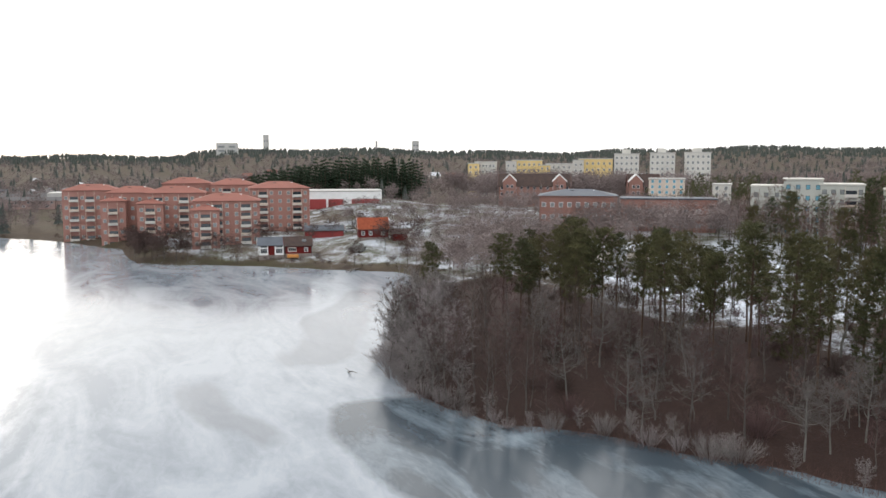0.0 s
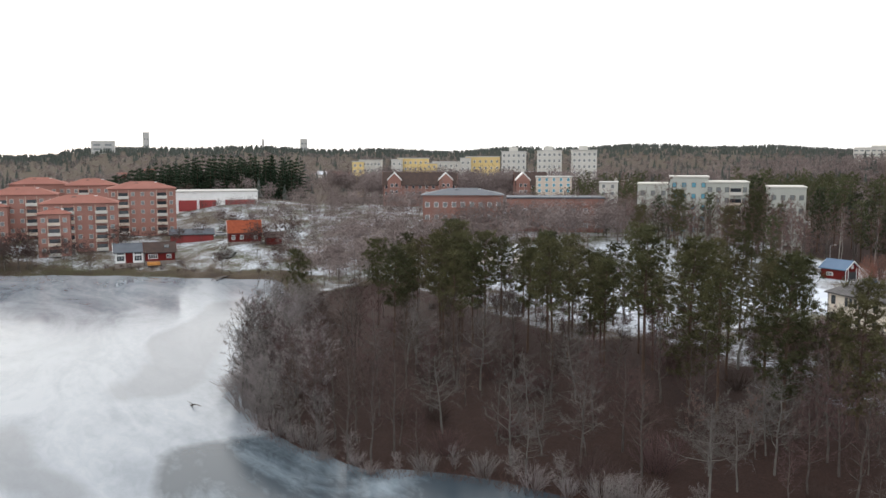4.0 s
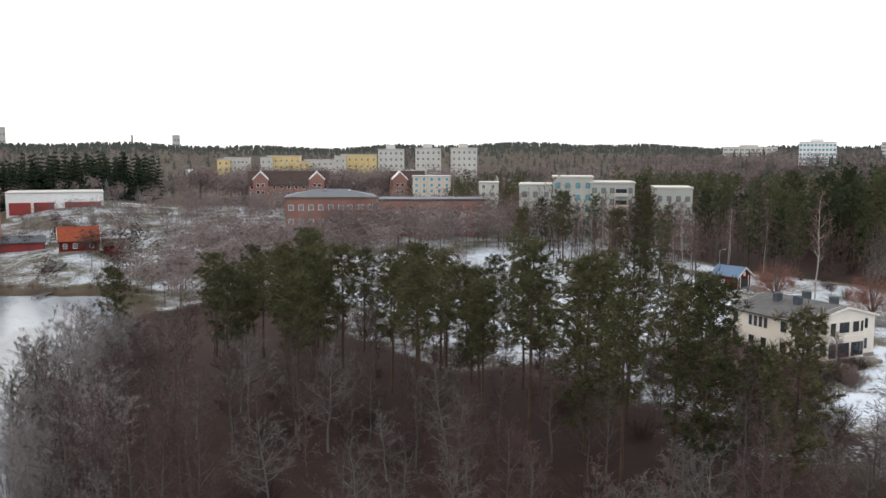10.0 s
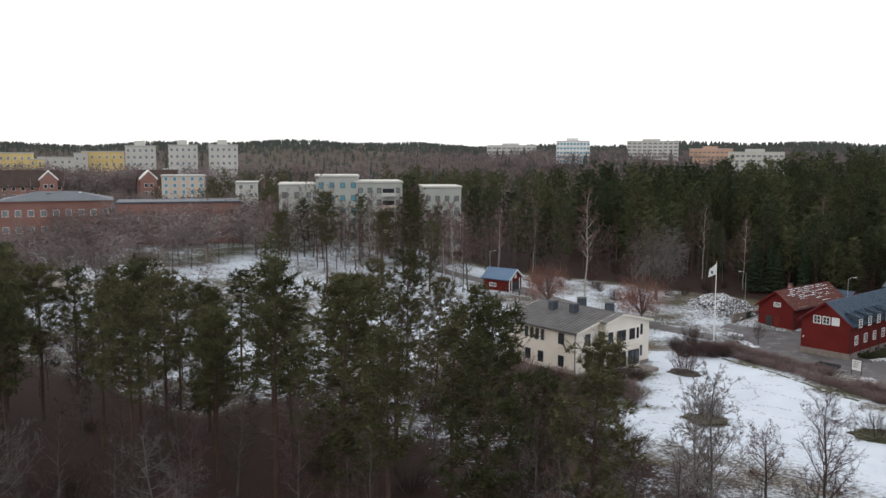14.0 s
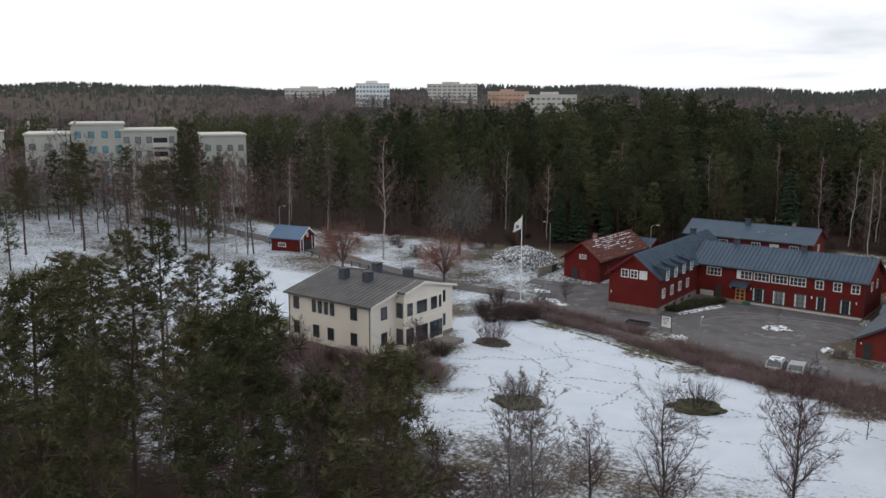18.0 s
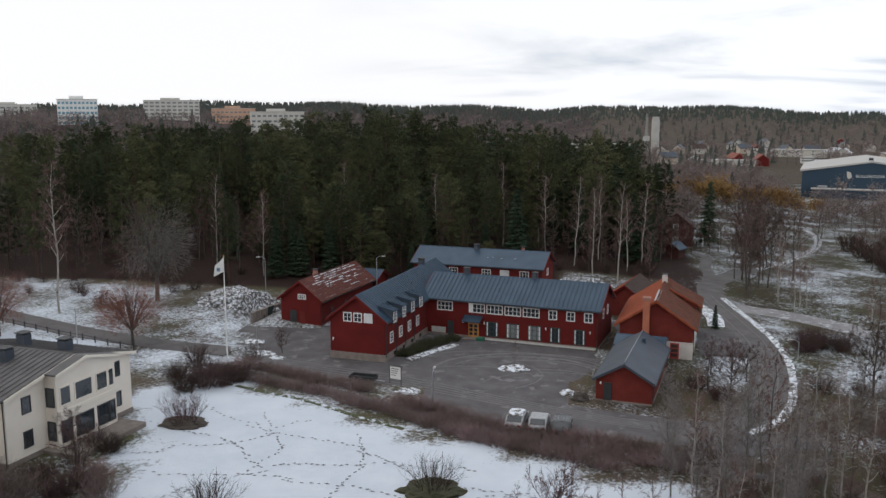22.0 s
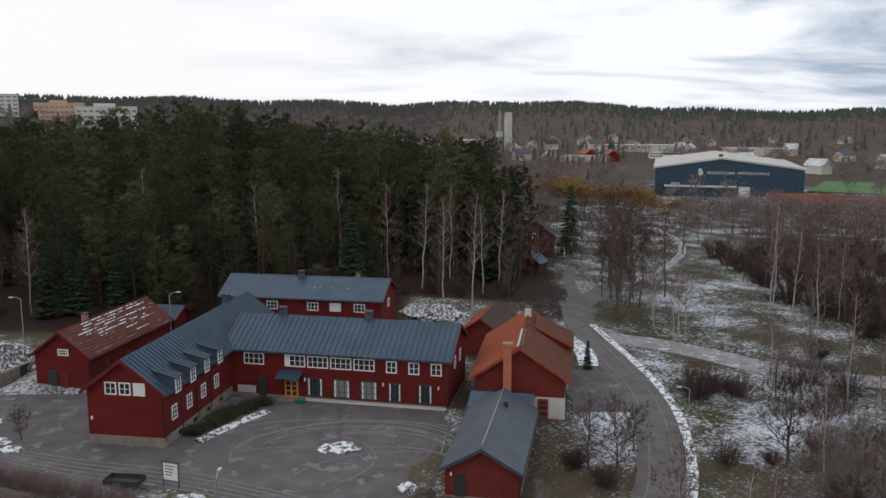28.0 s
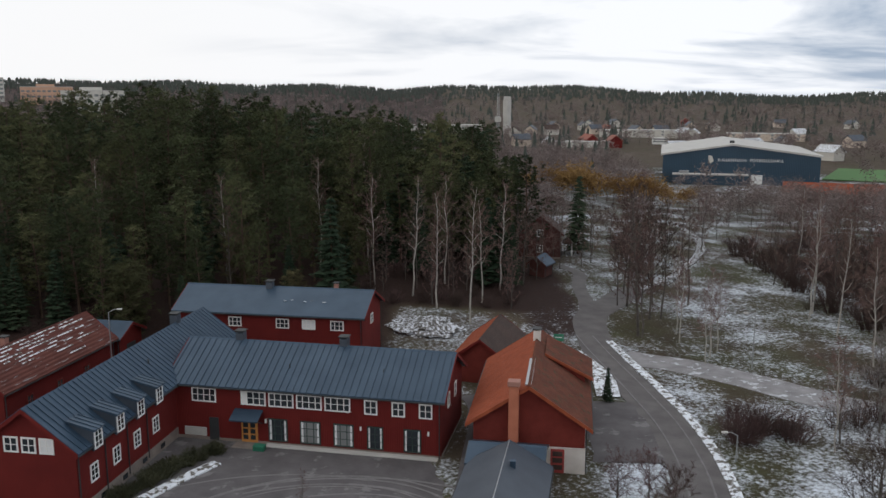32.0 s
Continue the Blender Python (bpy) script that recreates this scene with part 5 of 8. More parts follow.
kind_of("pine_tree-full", [pine_tree(s, 19, 4.6, 440, 42, 0.17, 0.05, 0.3) for s in (85, 86, 87)], BARK_PINE, NEEDLE, "full green pine crowned almost to the ground", group="pines")
kind_of("forest_pine", [pine_tree(s, 19, 4.3, 210, 24, 0.26, 0.078, 0.34) for s in range(91, 97)], BARK_PINE, NEEDLE_WOOD, "tall dark pine in dense forest", group="forest pines")
kind_of("spruce_tree", [spruce_tree(s, 17, 3.7, 19, 8, 11) for s in range(101, 105)], BARK_PINE, NEEDLE_DARK, "dark green conical spruce", group="spruces")


def bushes(name, forms, label, group):
    KINDS[name] = ([(f, None) for f in forms], label, "bush", group)


def shrub(name, x, y, scale=1.0, rng=random, tall=1.0):
    forms, text, category, family = KINDS[name]
    ob = new(name.split("-")[0], forms[rng.randrange(len(forms))][0])
    size = scale * rng.uniform(0.85, 1.15)
    ob.matrix_basis = pose(x, y, gz(x, y), 0, 0, rng.uniform(0, 360)) @ Matrix.Diagonal((size, size, size * tall, 1))
    return tagged(ob, text, category, family)


bushes("hedge_shrub", [bush_form(s, 1.4, 2.3, 85, 9, 0.009).mesh("hedge_shrub", TWIG_HEDGE) for s in range(111, 115)], "brown leafless hedge shrub beside the yard", "hedge shrubs")
bushes("bare_shrub", [bush_form(s, 2.4, 3.2, 60, 11, 0.0105).mesh("bare_shrub", TWIG) for s in range(121, 125)], "leafless multi-stemmed shrub with brown twigs", "shrubs")
bushes("shore_shrub", [bush_form(s, 2.3, 3.4, 55, 11, 0.0105).mesh("shore_shrub", TWIG_WILLOW) for s in (135, 136, 137)], "pale leafless shrub hanging over the ice", "shore shrubs")
bushes("dense_bush", [bush_form(s, 2.2, 3.4, 150, 11, 0.011).mesh("dense_bush", TWIG) for s in (125, 126)], "large dense dark leafless bush beside the lane", "dense bushes")
bushes("thicket_shrub", [bush_form(s, 2.7, 3.8, 110, 11, 0.01).mesh("thicket_shrub", TWIG_HEDGE) for s in (127, 128, 129)], "dense reddish brown leafless thicket shrub", "thicket shrubs")
bushes("evergreen_bush", [bush_form(s, 1.1, 1.7, 60, 12, 0.03).mesh("evergreen_bush", surface("evergreen_leaves", (0.03, 0.035, 0.016), (0.075, 0.075, 0.035), 1.0, 5, 0.8, 0.3)) for s in (131, 132)],
       "low dark evergreen bush in the planted bed", "garden bushes")

HOUSES = [(-12, 8, 14), (-25, 5, 17), (-19, 26, 13), (-41, 14, 11), (8, 6, 11), (4, -14, 9.5), (5, 22, 7), (-54, -38, 12.5), (-98, 2, 6.5), (-38, 27, 5), (24, 84, 9)]
LANES = [[(6, -31), (13, -26.5), (16.8, -19.5), (20, -7), (21, 3.5), (20.6, 14), (19.2, 26), (18.2, 36), (22, 48), (30, 59), (40, 72), (54, 92), (74, 122)], [(19, 38), (21.8, 58), (19, 76)],
         [(-46, -10), (-58, -8.5), (-72, -5), (-88, 1), (-108, 9), (-135, 12), (-175, 24), (-230, 44)], [(24, 26), (36, 16.5), (46, 9.5), (90, 4)]]


def open_ground(x, y, gap=3.4):
    """Whether a tree may stand here: off the lanes, the yard, the lawn, the houses and the lake."""
    if inside(YARD, x, y) or inside(LAWN, x, y) or any(math.hypot(x - a, y - b) < r for a, b, r in HOUSES):
        return False
    for line in LANES:
        for (ax, ay), (bx, by) in zip(line, line[1:]):
            dx, dy = bx - ax, by - ay
            s = max(0.0, min(1.0, ((x - ax) * dx + (y - ay) * dy) / (dx * dx + dy * dy)))
            if math.hypot(x - ax - s * dx, y - ay - s * dy) < gap:
                return False
    return shore_gap(x, y) > 1.2 if y < 20 else True


def scatter(seed, x0, x1, y0, y1, gap, test=None):
    """Jittered places in a rectangle."""
    rng = random.Random(seed)
    y = y0
    while y < y1:
        x = x0 + rng.uniform(0, gap)
        while x < x1:
            px, py = x + rng.uniform(-0.42, 0.42) * gap, y + rng.uniform(-0.42, 0.42) * gap
            if open_ground(px, py) and (test is None or test(px, py)):
                yield px, py, rng
            x += gap
        y += gap * 0.9


# the wooded point by the lake: leafless trees towards the shore, a belt of tall pines behind them
def pine_side(x, y):
    return y > -119 + 0.42 * (x + 87) and x < -20


PINES = [(-22.4, -90.9, 0.9, 1), (-29.5, -94, 1.1, 1), (-42.4, -96.2, 1.08, 1), (-49.4, -97.4, 1.08, 0), (-84, -106, 0.95, 0), (-87, -115, 0.86, 0), (-99, -107, 0.9, 0), (-94, -101, 0.95, 0), (-87, -100, 0.98, 0),
         (-95, -92, 0.95, 0), (-83, -76, 0.95, 0), (-67, -97, 1.0, 0), (-88, -108, 0.95, 0), (-55, -91, 0.95, 0), (-49.4, -69, 0.88, 1), (-53, -72, 0.95, 0), (-57, -79, 1.0, 0), (-61, -104, 1.02, 0), (-75, -109, 1.0, 0), (-79, -112, 0.92, 0),
         (-72, -101, 1.0, 0), (-36, -90, 0.85, 0), (-64, -86, 0.98, 0), (-70, -90, 0.98, 1), (-77, -94, 1.0, 0), (-62, -67, 0.92, 0), (-66, -74, 0.95, 1), (-71, -62, 0.9, 0), (-105, -112, 0.85, 0), (-110, -104, 0.9, 0), (-46, -86, 0.9, 0),
         (-101, -97, 0.9, 0), (-92, -84, 0.9, 0), (-79, -84, 0.95, 0), (-57, -98, 1.0, 0), (-34.5, -99, 0.85, 0), (-70, -115, 0.9, 0), (-93, -112, 0.9, 0), (-82, -119, 0.9, 0)]
for x, y, s, full in PINES:
    plant("pine_tree-full" if full else "pine_tree", x, y, s * (0.96 if x > -52 else 0.87), random.Random(int(x * y)))
plant("oak_tree", -49.6, -80.1, 1.3, random.Random(8))
for x, y, rng in scatter(1, -118, 26, -150, -84, 4.5):
    pick = rng.random()
    if any(math.hypot(x - a, y - b) < 2.8 for a, b, *_ in PINES):
        continue
    if pine_side(x, y):
        if pick < 0.09 and x < -60:
            plant("pine_tree", x, y, rng.uniform(0.68, 0.86), rng)
        elif pick < 0.3:
            plant("bare_tree", x, y, rng.uniform(0.55, 0.8), rng)
        elif pick < 0.42:
            shrub("bare_shrub", x, y, rng.uniform(0.8, 1.4), rng)
    elif x < -14 or pick < 0.5:
        low = 0.5 + 0.36 * rng.random() + (0.1 if x < -52 else 0)
        if pick < 0.2:
            plant("oak_tree", x, y, low, rng)
        elif pick < 0.58:
            plant("bare_tree", x, y, low * 0.95, rng)
        elif pick < 0.68:
            plant("young_tree", x, y, low * 0.9, rng)
        elif pick < 0.86:
            shrub("bare_shrub", x, y, rng.uniform(0.9, 1.7), rng)
for x, y, rng in scatter(2, -125, -24, -88, -66, 7.0):
    pick = rng.random()
    if x < -56 and pick < 0.3:
        plant("bare_tree", x, y, 0.7, rng)
    elif x >= -56 and y < -74 and pick < 0.5:
        plant("bare_tree" if pick < 0.25 else "oak_tree", x, y, rng.uniform(0.45, 0.65), rng)
    elif pick < 0.75:
        shrub("bare_shrub", x, y, rng.uniform(0.6, 1.1), rng)
for x, y, rng in scatter(3, -16, 12, -106, -72, 6.4):
    pick = rng.random()
    if pick < 0.4 and y < -80:
        plant("oak_tree" if pick < 0.2 else "bare_tree", x, y, rng.uniform(0.45, 0.66), rng)
    elif pick < 0.7:
        shrub("bare_shrub", x, y, rng.uniform(0.6, 1.1), rng)
for x, y, s in ((-34, -80, 0.8), (-36.5, -76, 0.6)):
    plant("pine_tree-low", x, y, s, random.Random(int(-x)))
# pale willows and scrub hanging over the ice round the point
rng = random.Random(640)
for (ax, ay), (bx, by) in zip(SHORE[10:20], SHORE[11:21]):
    n = int(math.hypot(bx - ax, by - ay) / 3.0)
    for i in range(n):
        shrub("shore_shrub", ax + (bx - ax) * i / n + rng.uniform(-0.6, 0.6), ay + (by - ay) * i / n + 1.2 + rng.uniform(-0.5, 0.8), rng.uniform(0.8, 1.6), rng)
for x, y, s in ((-57, -143.6, 0.6), (-62, -143.8, 0.72), (-66, -144.2, 0.7), (-71, -143.6, 0.8), (-76, -143.5, 0.82), (-81, -141.5, 0.95), (-87, -139, 1.0), (-94, -136, 1.0), (-101, -133, 0.95), (-108, -130, 0.9), (-70, -138.5, 1.05),
                (-79, -136, 1.15), (-88, -132, 1.15), (-64, -138, 0.95), (-97, -128, 1.05), (-52, -141.4, 0.55)):
    plant("willow_tree", x, y, s, rng)
for (ax, ay), (bx, by) in zip(SHORE[14:23], SHORE[15:24]):
    for u in (0.5,):
        plant("willow_tree", ax + (bx - ax) * u + rng.uniform(-1, 1), ay + (by - ay) * u + rng.uniform(0.8, 2.4), rng.uniform(0.2, 0.34), rng)
# lawn and garden
for x, y, k, s in ((-10.2, -77.5, "lawn_tree", 1.05), (-3.5, -66, "lawn_tree", 0.85), (-15.5, -86.5, "alder_tree", 1.12), (-21, -76, "alder_tree", 0.8), (-17, -70, "orchard_tree", 0.9), (-36, -69, "orchard_tree", 1.0), (6, -64, "birch_tree", 0.75), (-44, -47, "orchard_tree", 0.75),
                   (-57, -51, "orchard_tree", 0.7), (-78.3, -10.3, "round_tree", 1.2), (-59.4, -10.1, "round_tree", 1.25), (-68, 13, "linden_tree", 1.1), (-40, -8, "orchard_tree", 0.5), (-93, 31, "orchard_tree", 0.8),
                   (14, -16, "orchard_tree", 0.7), (13, -8.5, "orchard_tree", 0.6), (16.5, -11, "orchard_tree", 0.65), (-10, -10, "slim_tree", 0.28)):
    plant(k, x, y, s, random.Random(int(x * 3 + y)))
for x, y, s in ((-78, 2.5, 1.45), (-49, 56, 1.2), (-18, 61, 1.25), (-3.6, 48, 1.15), (-0.2, 43.5, 1.2), (4, 38.1, 1.1), (-11, 64, 1.3), (-70, 40, 1.1), (6, 47, 1.0), (-30, 52, 1.2), (9, 55, 1.1), (-58, 33, 1.0), (1, 56, 1.1),
                (-9, 50, 1.0), (12, -40, 0.8), (8, -47, 0.75), (17, -45, 0.8), (33, 30, 0.7), (50, 44, 0.95), (58, 38, 0.9), (52.2, 47.9, 1.15), (50.4, 36.6, 1.1), (48.8, 24.2, 0.95), (30.0, 36.8, 0.8), (31.3, 27.5, 0.75)):
    plant("birch_tree", x, y, s, random.Random(int(x * 7 + y)))
for x, y, s in ((26.7, 50, 1.05), (25, 35.8, 1.15), (34, 64, 1.1), (30, 44, 1.0), (28, 58, 1.0), (36, 52, 1.0)):
    plant("bare_tree", x, y, s, random.Random(int(x * 7 + y)))
for x, y, s in ((-127, -21, 0.88), (-118.7, -12.7, 0.82), (-114.4, -8.7, 0.9), (-131, -30, 0.75)):
    plant("pine_tree", x, y, s, random.Random(int(x * y)))
for x, y, rng in scatter(14, -140, -100, -34, 24, 6.0):
    pick = rng.random()
    if pick < 0.8 and y > -16:
        plant("birch_tree" if pick < 0.3 else "young_tree" if pick < 0.6 else "slim_tree", x, y, rng.uniform(0.85, 1.2), rng)
for k in range(22):
    rng = random.Random(1200 + k)
    x, y = -157 + 1.35 * k + rng.uniform(-2, 2) + 3.5 * (k % 2), -14 + 1.7 * k + rng.uniform(-2, 2) - 3.5 * (k % 2)
    plant(("birch_tree", "young_tree", "young_tree", "slim_tree")[k % 4], x, y, (1.1, 1.45, 1.3, 1.1)[k % 4] * rng.uniform(0.85, 1.1), rng)
for k, (x, y) in enumerate(((-199.7, -12.8), (-179.5, -21.6), (-200.7, -4.1), (-179.8, -13.8), (-206.3, 12.5), (-195.5, 10.6), (-205.6, 24.8), (-190.5, 19.1), (-204.9, 37.9), (-221.2, -40.0), (-224.0, -33.3), (-206.7, -36.4), (-233.0, -40.8), (-188.0, 39.5), (-176.2, 37.7), (-175.8, 49.7))):
    plant("birch_tree" if k % 3 == 0 else "young_tree", x, y, 0.85 + 0.11 * (k % 4), random.Random(1300 + k))
for x, y, rng in scatter(31, -34, 2, -88, -72, 5.0):
    if rng.random() < 0.6:
        plant("alder_tree", x, y, rng.uniform(0.3, 0.52), rng)
# the forest behind the red houses
for x, y, rng in scatter(5, -132, 14, 30, 104, 6.0, lambda x, y: y > 36 - 0.1 * x + (8 if x < -60 else 0) - (10 if -60 < x < -36 else 0) and not (x > -12 and y < 60)):
    pick = rng.random()
    edge = 1.0 if y > 55 else 0.85
    if pick < 0.7:
        plant("forest_pine", x, y, edge * rng.uniform(0.76, 1.08), rng)
    elif pick < 0.91:
        plant("spruce_tree", x, y, edge * rng.uniform(0.6, 1.05), rng)
    elif pick < 0.95:
        plant("slim_tree", x, y, edge * 1.1, rng)
for x, y, rng in scatter(6, -152, -60, 12, 52, 6.4, lambda x, y: y > 16 - 0.1 * x and not (x > -80 and y < 24)):
    pick = rng.random()
    plant("young_tree" if pick < 0.45 else "slim_tree" if pick < 0.8 else "forest_pine", x, y, rng.uniform(0.75, 1.0), rng)
for x, y, rng in scatter(16, -100, -56, 6, 44, 4.6, lambda x, y: not (x > -72 and y < 16)):
    if rng.random() < 0.28:
        shrub("bare_shrub", x, y, rng.uniform(0.6, 1.2), rng)
for x, y, rng in scatter(25, -70, 10, 28, 50, 4.6, lambda x, y: y > 32 - 0.1 * x + (6 if x < -60 else 0) - (8 if -60 < x < -36 else 0) and not (x > -16 and y < 44)):
    pick = rng.random()
    if pick < 0.1 and x < -12:
        plant("spruce_tree", x, y, rng.uniform(0.35, 0.6), rng)
    elif pick < 0.4 and x < -12:
        plant("forest_pine", x, y, rng.uniform(0.5, 0.72), rng)
    elif pick < 0.55 and x < -12:
        plant("pine_tree-low", x, y, rng.uniform(0.55, 0.95), rng, label="young full pine at the forest edge", group="forest pines")
    elif pick < 0.85:
        shrub("bare_shrub", x, y, rng.uniform(0.7, 1.3), rng)
for x, y, rng in scatter(26, -16, 13, 46, 104, 4.4):
    pick = rng.random()
    if y > 58 and pick < 0.4:
        plant("forest_pine", x, y, rng.uniform(0.65, 0.95), rng)
    elif y > 56 and pick < 0.48:
        plant("spruce_tree", x, y, rng.uniform(0.45, 0.8), rng)
    elif pick < 0.52:
        plant("young_tree", x, y, rng.uniform(0.5, 0.85), rng)
    elif pick < 0.85 and y < 70:
        shrub("bare_shrub", x, y, rng.uniform(0.7, 1.2), rng)
for k in range(9):
    x, y = -150 + 3.2 * k, -13 + 2.9 * k
    plant("forest_pine" if k % 3 == 1 else "young_tree", x, y, 0.8 if k % 3 == 1 else 1.15, random.Random(900 + k))
    plant("young_tree", x + 6, y - 7, 1.0, random.Random(930 + k))
# east of the yard: brush and small trees
for x, y, rng in scatter(7, 6, 70, -58, 10, 3.5, lambda x, y: x > 36 or y < -36 or (x > 26 and y < -18)):
    pick = rng.random()
    if pick < 0.36:
        plant("young_tree" if pick < 0.14 else "alder_tree", x, y, rng.uniform(0.4, 0.7), rng)
    elif pick < 0.4:
        plant("birch_tree", x, y, rng.uniform(0.45, 0.75), rng)
    elif pick < 0.88:
        shrub("bare_shrub", x, y, rng.uniform(0.8, 1.6), rng)
for x, y, rng in scatter(8, 30, 92, 3, 100, 6.0, lambda x, y: not (x < 53 and 6 < y < 84)):
    pick = rng.random()
    if pick < 0.6:
        plant("young_tree", x, y, rng.uniform(0.7, 1.1), rng)
    elif pick < 0.72:
        plant("birch_tree", x, y, rng.uniform(0.7, 1.0), rng)
    else:
        shrub("bare_shrub", x, y, rng.uniform(1.0, 1.8), rng)
for x, y, s in ((26.8, 44, 1.15), (29.5, 57, 1.2), (25.4, 50, 1.0), (30.4, 50, 1.05), (33, 63, 1.0)):
    plant("young_tree", x, y, s, random.Random(int(x * 11 + y)))
for x, y, k, s in ((15.2, -29.5, "young_tree", 0.8), (19.8, -35, "birch_tree", 0.62), (7, -40.3, "birch_tree", 0.62), (28.9, -14.7, "orchard_tree", 1.1), (11.7, -15.3, "orchard_tree", 0.6), (15.6, -7.6, "orchard_tree", 0.55),
                   (16.6, 13.3, "spruce_tree", 0.2), (29.4, 33.1, "birch_tree", 0.75), (30.1, 25, "birch_tree", 0.55), (25.3, 35.1, "bare_tree", 0.95), (28.3, 43.5, "bare_tree", 1.05), (22.5, -31, "alder_tree", 0.6), (17, -41, "alder_tree", 0.6),
                   (26, -38, "birch_tree", 0.6), (12, -47, "birch_tree", 0.62), (30, -24, "alder_tree", 0.62), (37, -16, "birch_tree", 0.6), (43, -8, "birch_tree", 0.6), (24, -48, "alder_tree", 0.65)):
    plant(k, x, y, s, random.Random(int(x * 31 + y)))
for x, y, rng in scatter(27, 25, 64, -42, 0, 3.1, lambda x, y: y < -10 + 0.28 * (x - 29) and not (x < 29 and y > -19)):
    if rng.random() < 0.62:
        shrub("thicket_shrub", x, y, rng.uniform(0.7, 1.15), rng)
for x, y, rng in scatter(28, 4, 25, -50, -35.5, 3.4):
    if rng.random() < 0.5:
        shrub("thicket_shrub", x, y, rng.uniform(0.5, 0.85), rng)
for x, y, rng in scatter(29, -64, -37, -66, -50, 2.5):
    if rng.random() < 0.8:
        shrub("thicket_shrub" if rng.random() < 0.5 else "dense_bush", x, y, rng.uniform(0.5, 1.0), rng)
for x, y, s in ((26.6, 3.2, 1.2), (28.8, 5.2, 1.1), (31, 4.6, 1.0), (12.6, -18, 0.9), (10.5, -14.5, 0.7), (46, 18, 1.0), (33, -12, 0.8), (28, -14, 0.7)):
    shrub("dense_bush", x, y, s, random.Random(int(x * 11 + y)))
for x, y, s in ((6, -52, 0.6), (9, -45, 0.7), (3, -50, 0.5), (11, -41, 0.7), (14, -46, 0.75), (1, -46, 0.42), (7.5, -39.5, 0.5), (13, -37.5, 0.6)):
    plant("alder_tree" if s > 0.55 else "young_tree", x, y, s * 0.9, random.Random(int(x * 5 - y)))
for x, y, s in ((33, 72, 0.55), (26, 88, 0.9), (14, 88, 1.0)):
    plant("spruce_tree", x, y, s, random.Random(int(x * y)))
for x, y, s in ((13, 60, 0.9), (15.5, 64, 0.8), (17, 69, 0.9), (12.5, 67, 1.0), (15, 73, 1.0), (20.5, 73.5, 0.7), (19.5, 75, 0.6), (24.5, 75.5, 0.55), (27, 80, 0.7), (17.5, 71, 0.5), (29, 70, 0.6)):
    plant("young_tree", x, y, s, random.Random(int(x * 13 + y)))
for x, y, s in ((18, 89, 0.9), (29, 90, 1.0), (22, 94, 1.0), (34, 84, 0.9), (32, 78, 0.7), (-134, 18, 1.2), (-131, 21, 1.1), (-138, 15, 1.2), (-128, 15, 1.1), (-125, 19, 1.0), (-140, 9, 1.1), (-127, 24, 1.1), (-122, 22, 1.0)):
    plant("young_tree", x, y, s, random.Random(int(x * 17 + y)))
for x, y, s in ((-136, 19, 0.85), (-129, 17, 0.8), (-133, 14, 0.75)):
    plant("forest_pine", x, y, s, random.Random(int(x * 17 + y)))
for x, y, s in ((8, -50, 0.75), (11, -53, 0.8), (14, -42, 0.8), (5, -43, 0.6), (17, -38, 0.8), (10, -36.8, 0.62), (18, -47, 0.85)):
    plant("birch_tree" if x > 15 else "alder_tree", x, y, s * 0.9, random.Random(int(x * 19 - y)))
# bushes round the villa and on the slope below it
for x, y, s in ((-60, -50.4, 0.8), (-56, -52, 0.9), (-52, -53.4, 1.0), (-48, -53.8, 1.1), (-45, -51, 1.0), (-43.8, -47.5, 1.1), (-43, -43.5, 0.9), (-45.5, -55, 1.2), (-50.5, -57, 1.2), (-55.5, -57, 1.1), (-41, -50, 0.9), (-60.5, -55.5, 1.1),
                (-44, -60, 1.2), (-39, -66, 1.0), (-34, -68, 1.0), (-48, -63, 1.2), (-30, -71, 0.9), (-42, -70, 1.1), (-53, -62, 1.2), (-38, -72, 1.0)):
    shrub("dense_bush" if int(x * 7) % 2 else "bare_shrub", x, y, s, random.Random(int(x * 23 - y)))
for x, y, s in ((-57, -54, 0.42), (-49, -59, 0.45), (-41, -63, 0.5), (-46, -67, 0.5), (-35, -71, 0.45)):
    plant("young_tree", x, y, s, random.Random(int(x * 29 - y)))
# hedges along the yard and garden
rng = random.Random(77)
for line, gap, size in (([(-42, -15.6), (-33, -19.4), (-24, -22.3)], 0.95, 1.05), ([(-21, -25.2), (-10, -31), (0, -33.6), (9, -36)], 0.95, 1.2), ([(-43, -19.5), (-33, -22.8), (-22, -27.5), (-12, -33.6), (2, -39)], 1.15, 1.0), ([(-16, -30.5), (-8, -34), (2, -36.4), (10, -39)], 1.5, 1.1),
                        ([(-44, -20), (-41, -17)], 1.2, 1.2)):
    for (ax, ay), (bx, by) in zip(line, line[1:]):
        n = max(1, int(math.hypot(bx - ax, by - ay) / gap))
        for i in range(n):
            s = (i + rng.uniform(-0.2, 0.2)) / n
            shrub("hedge_shrub", ax + (bx - ax) * s + rng.uniform(-0.3, 0.3), ay + (by - ay) * s + rng.uniform(-0.3, 0.3), size, rng)
for x, y, s in ((-29.8, -52.5, 1.25), (-40, -35.5, 1.35), (-44.5, -20.5, 1.3), (-47, -17.5, 1.2), (-14, -45, 1.3), (29, 6, 1.5), (31, 3.5, 1.3), (27.5, 8, 1.1), (-50, -52, 1.0), (-45, -43, 1.0), (24, -14, 1.0), (-42, -12.5, 1.1)):
    shrub("bare_shrub", x, y, s, rng)
for x, y in ((-44.4, -26.2), (-43.2, -24.4), (-41.4, -23.3), (-40.4, -21.4), (-47.4, -22.1)):
    shrub("dense_bush", x, y, 1.05, rng)
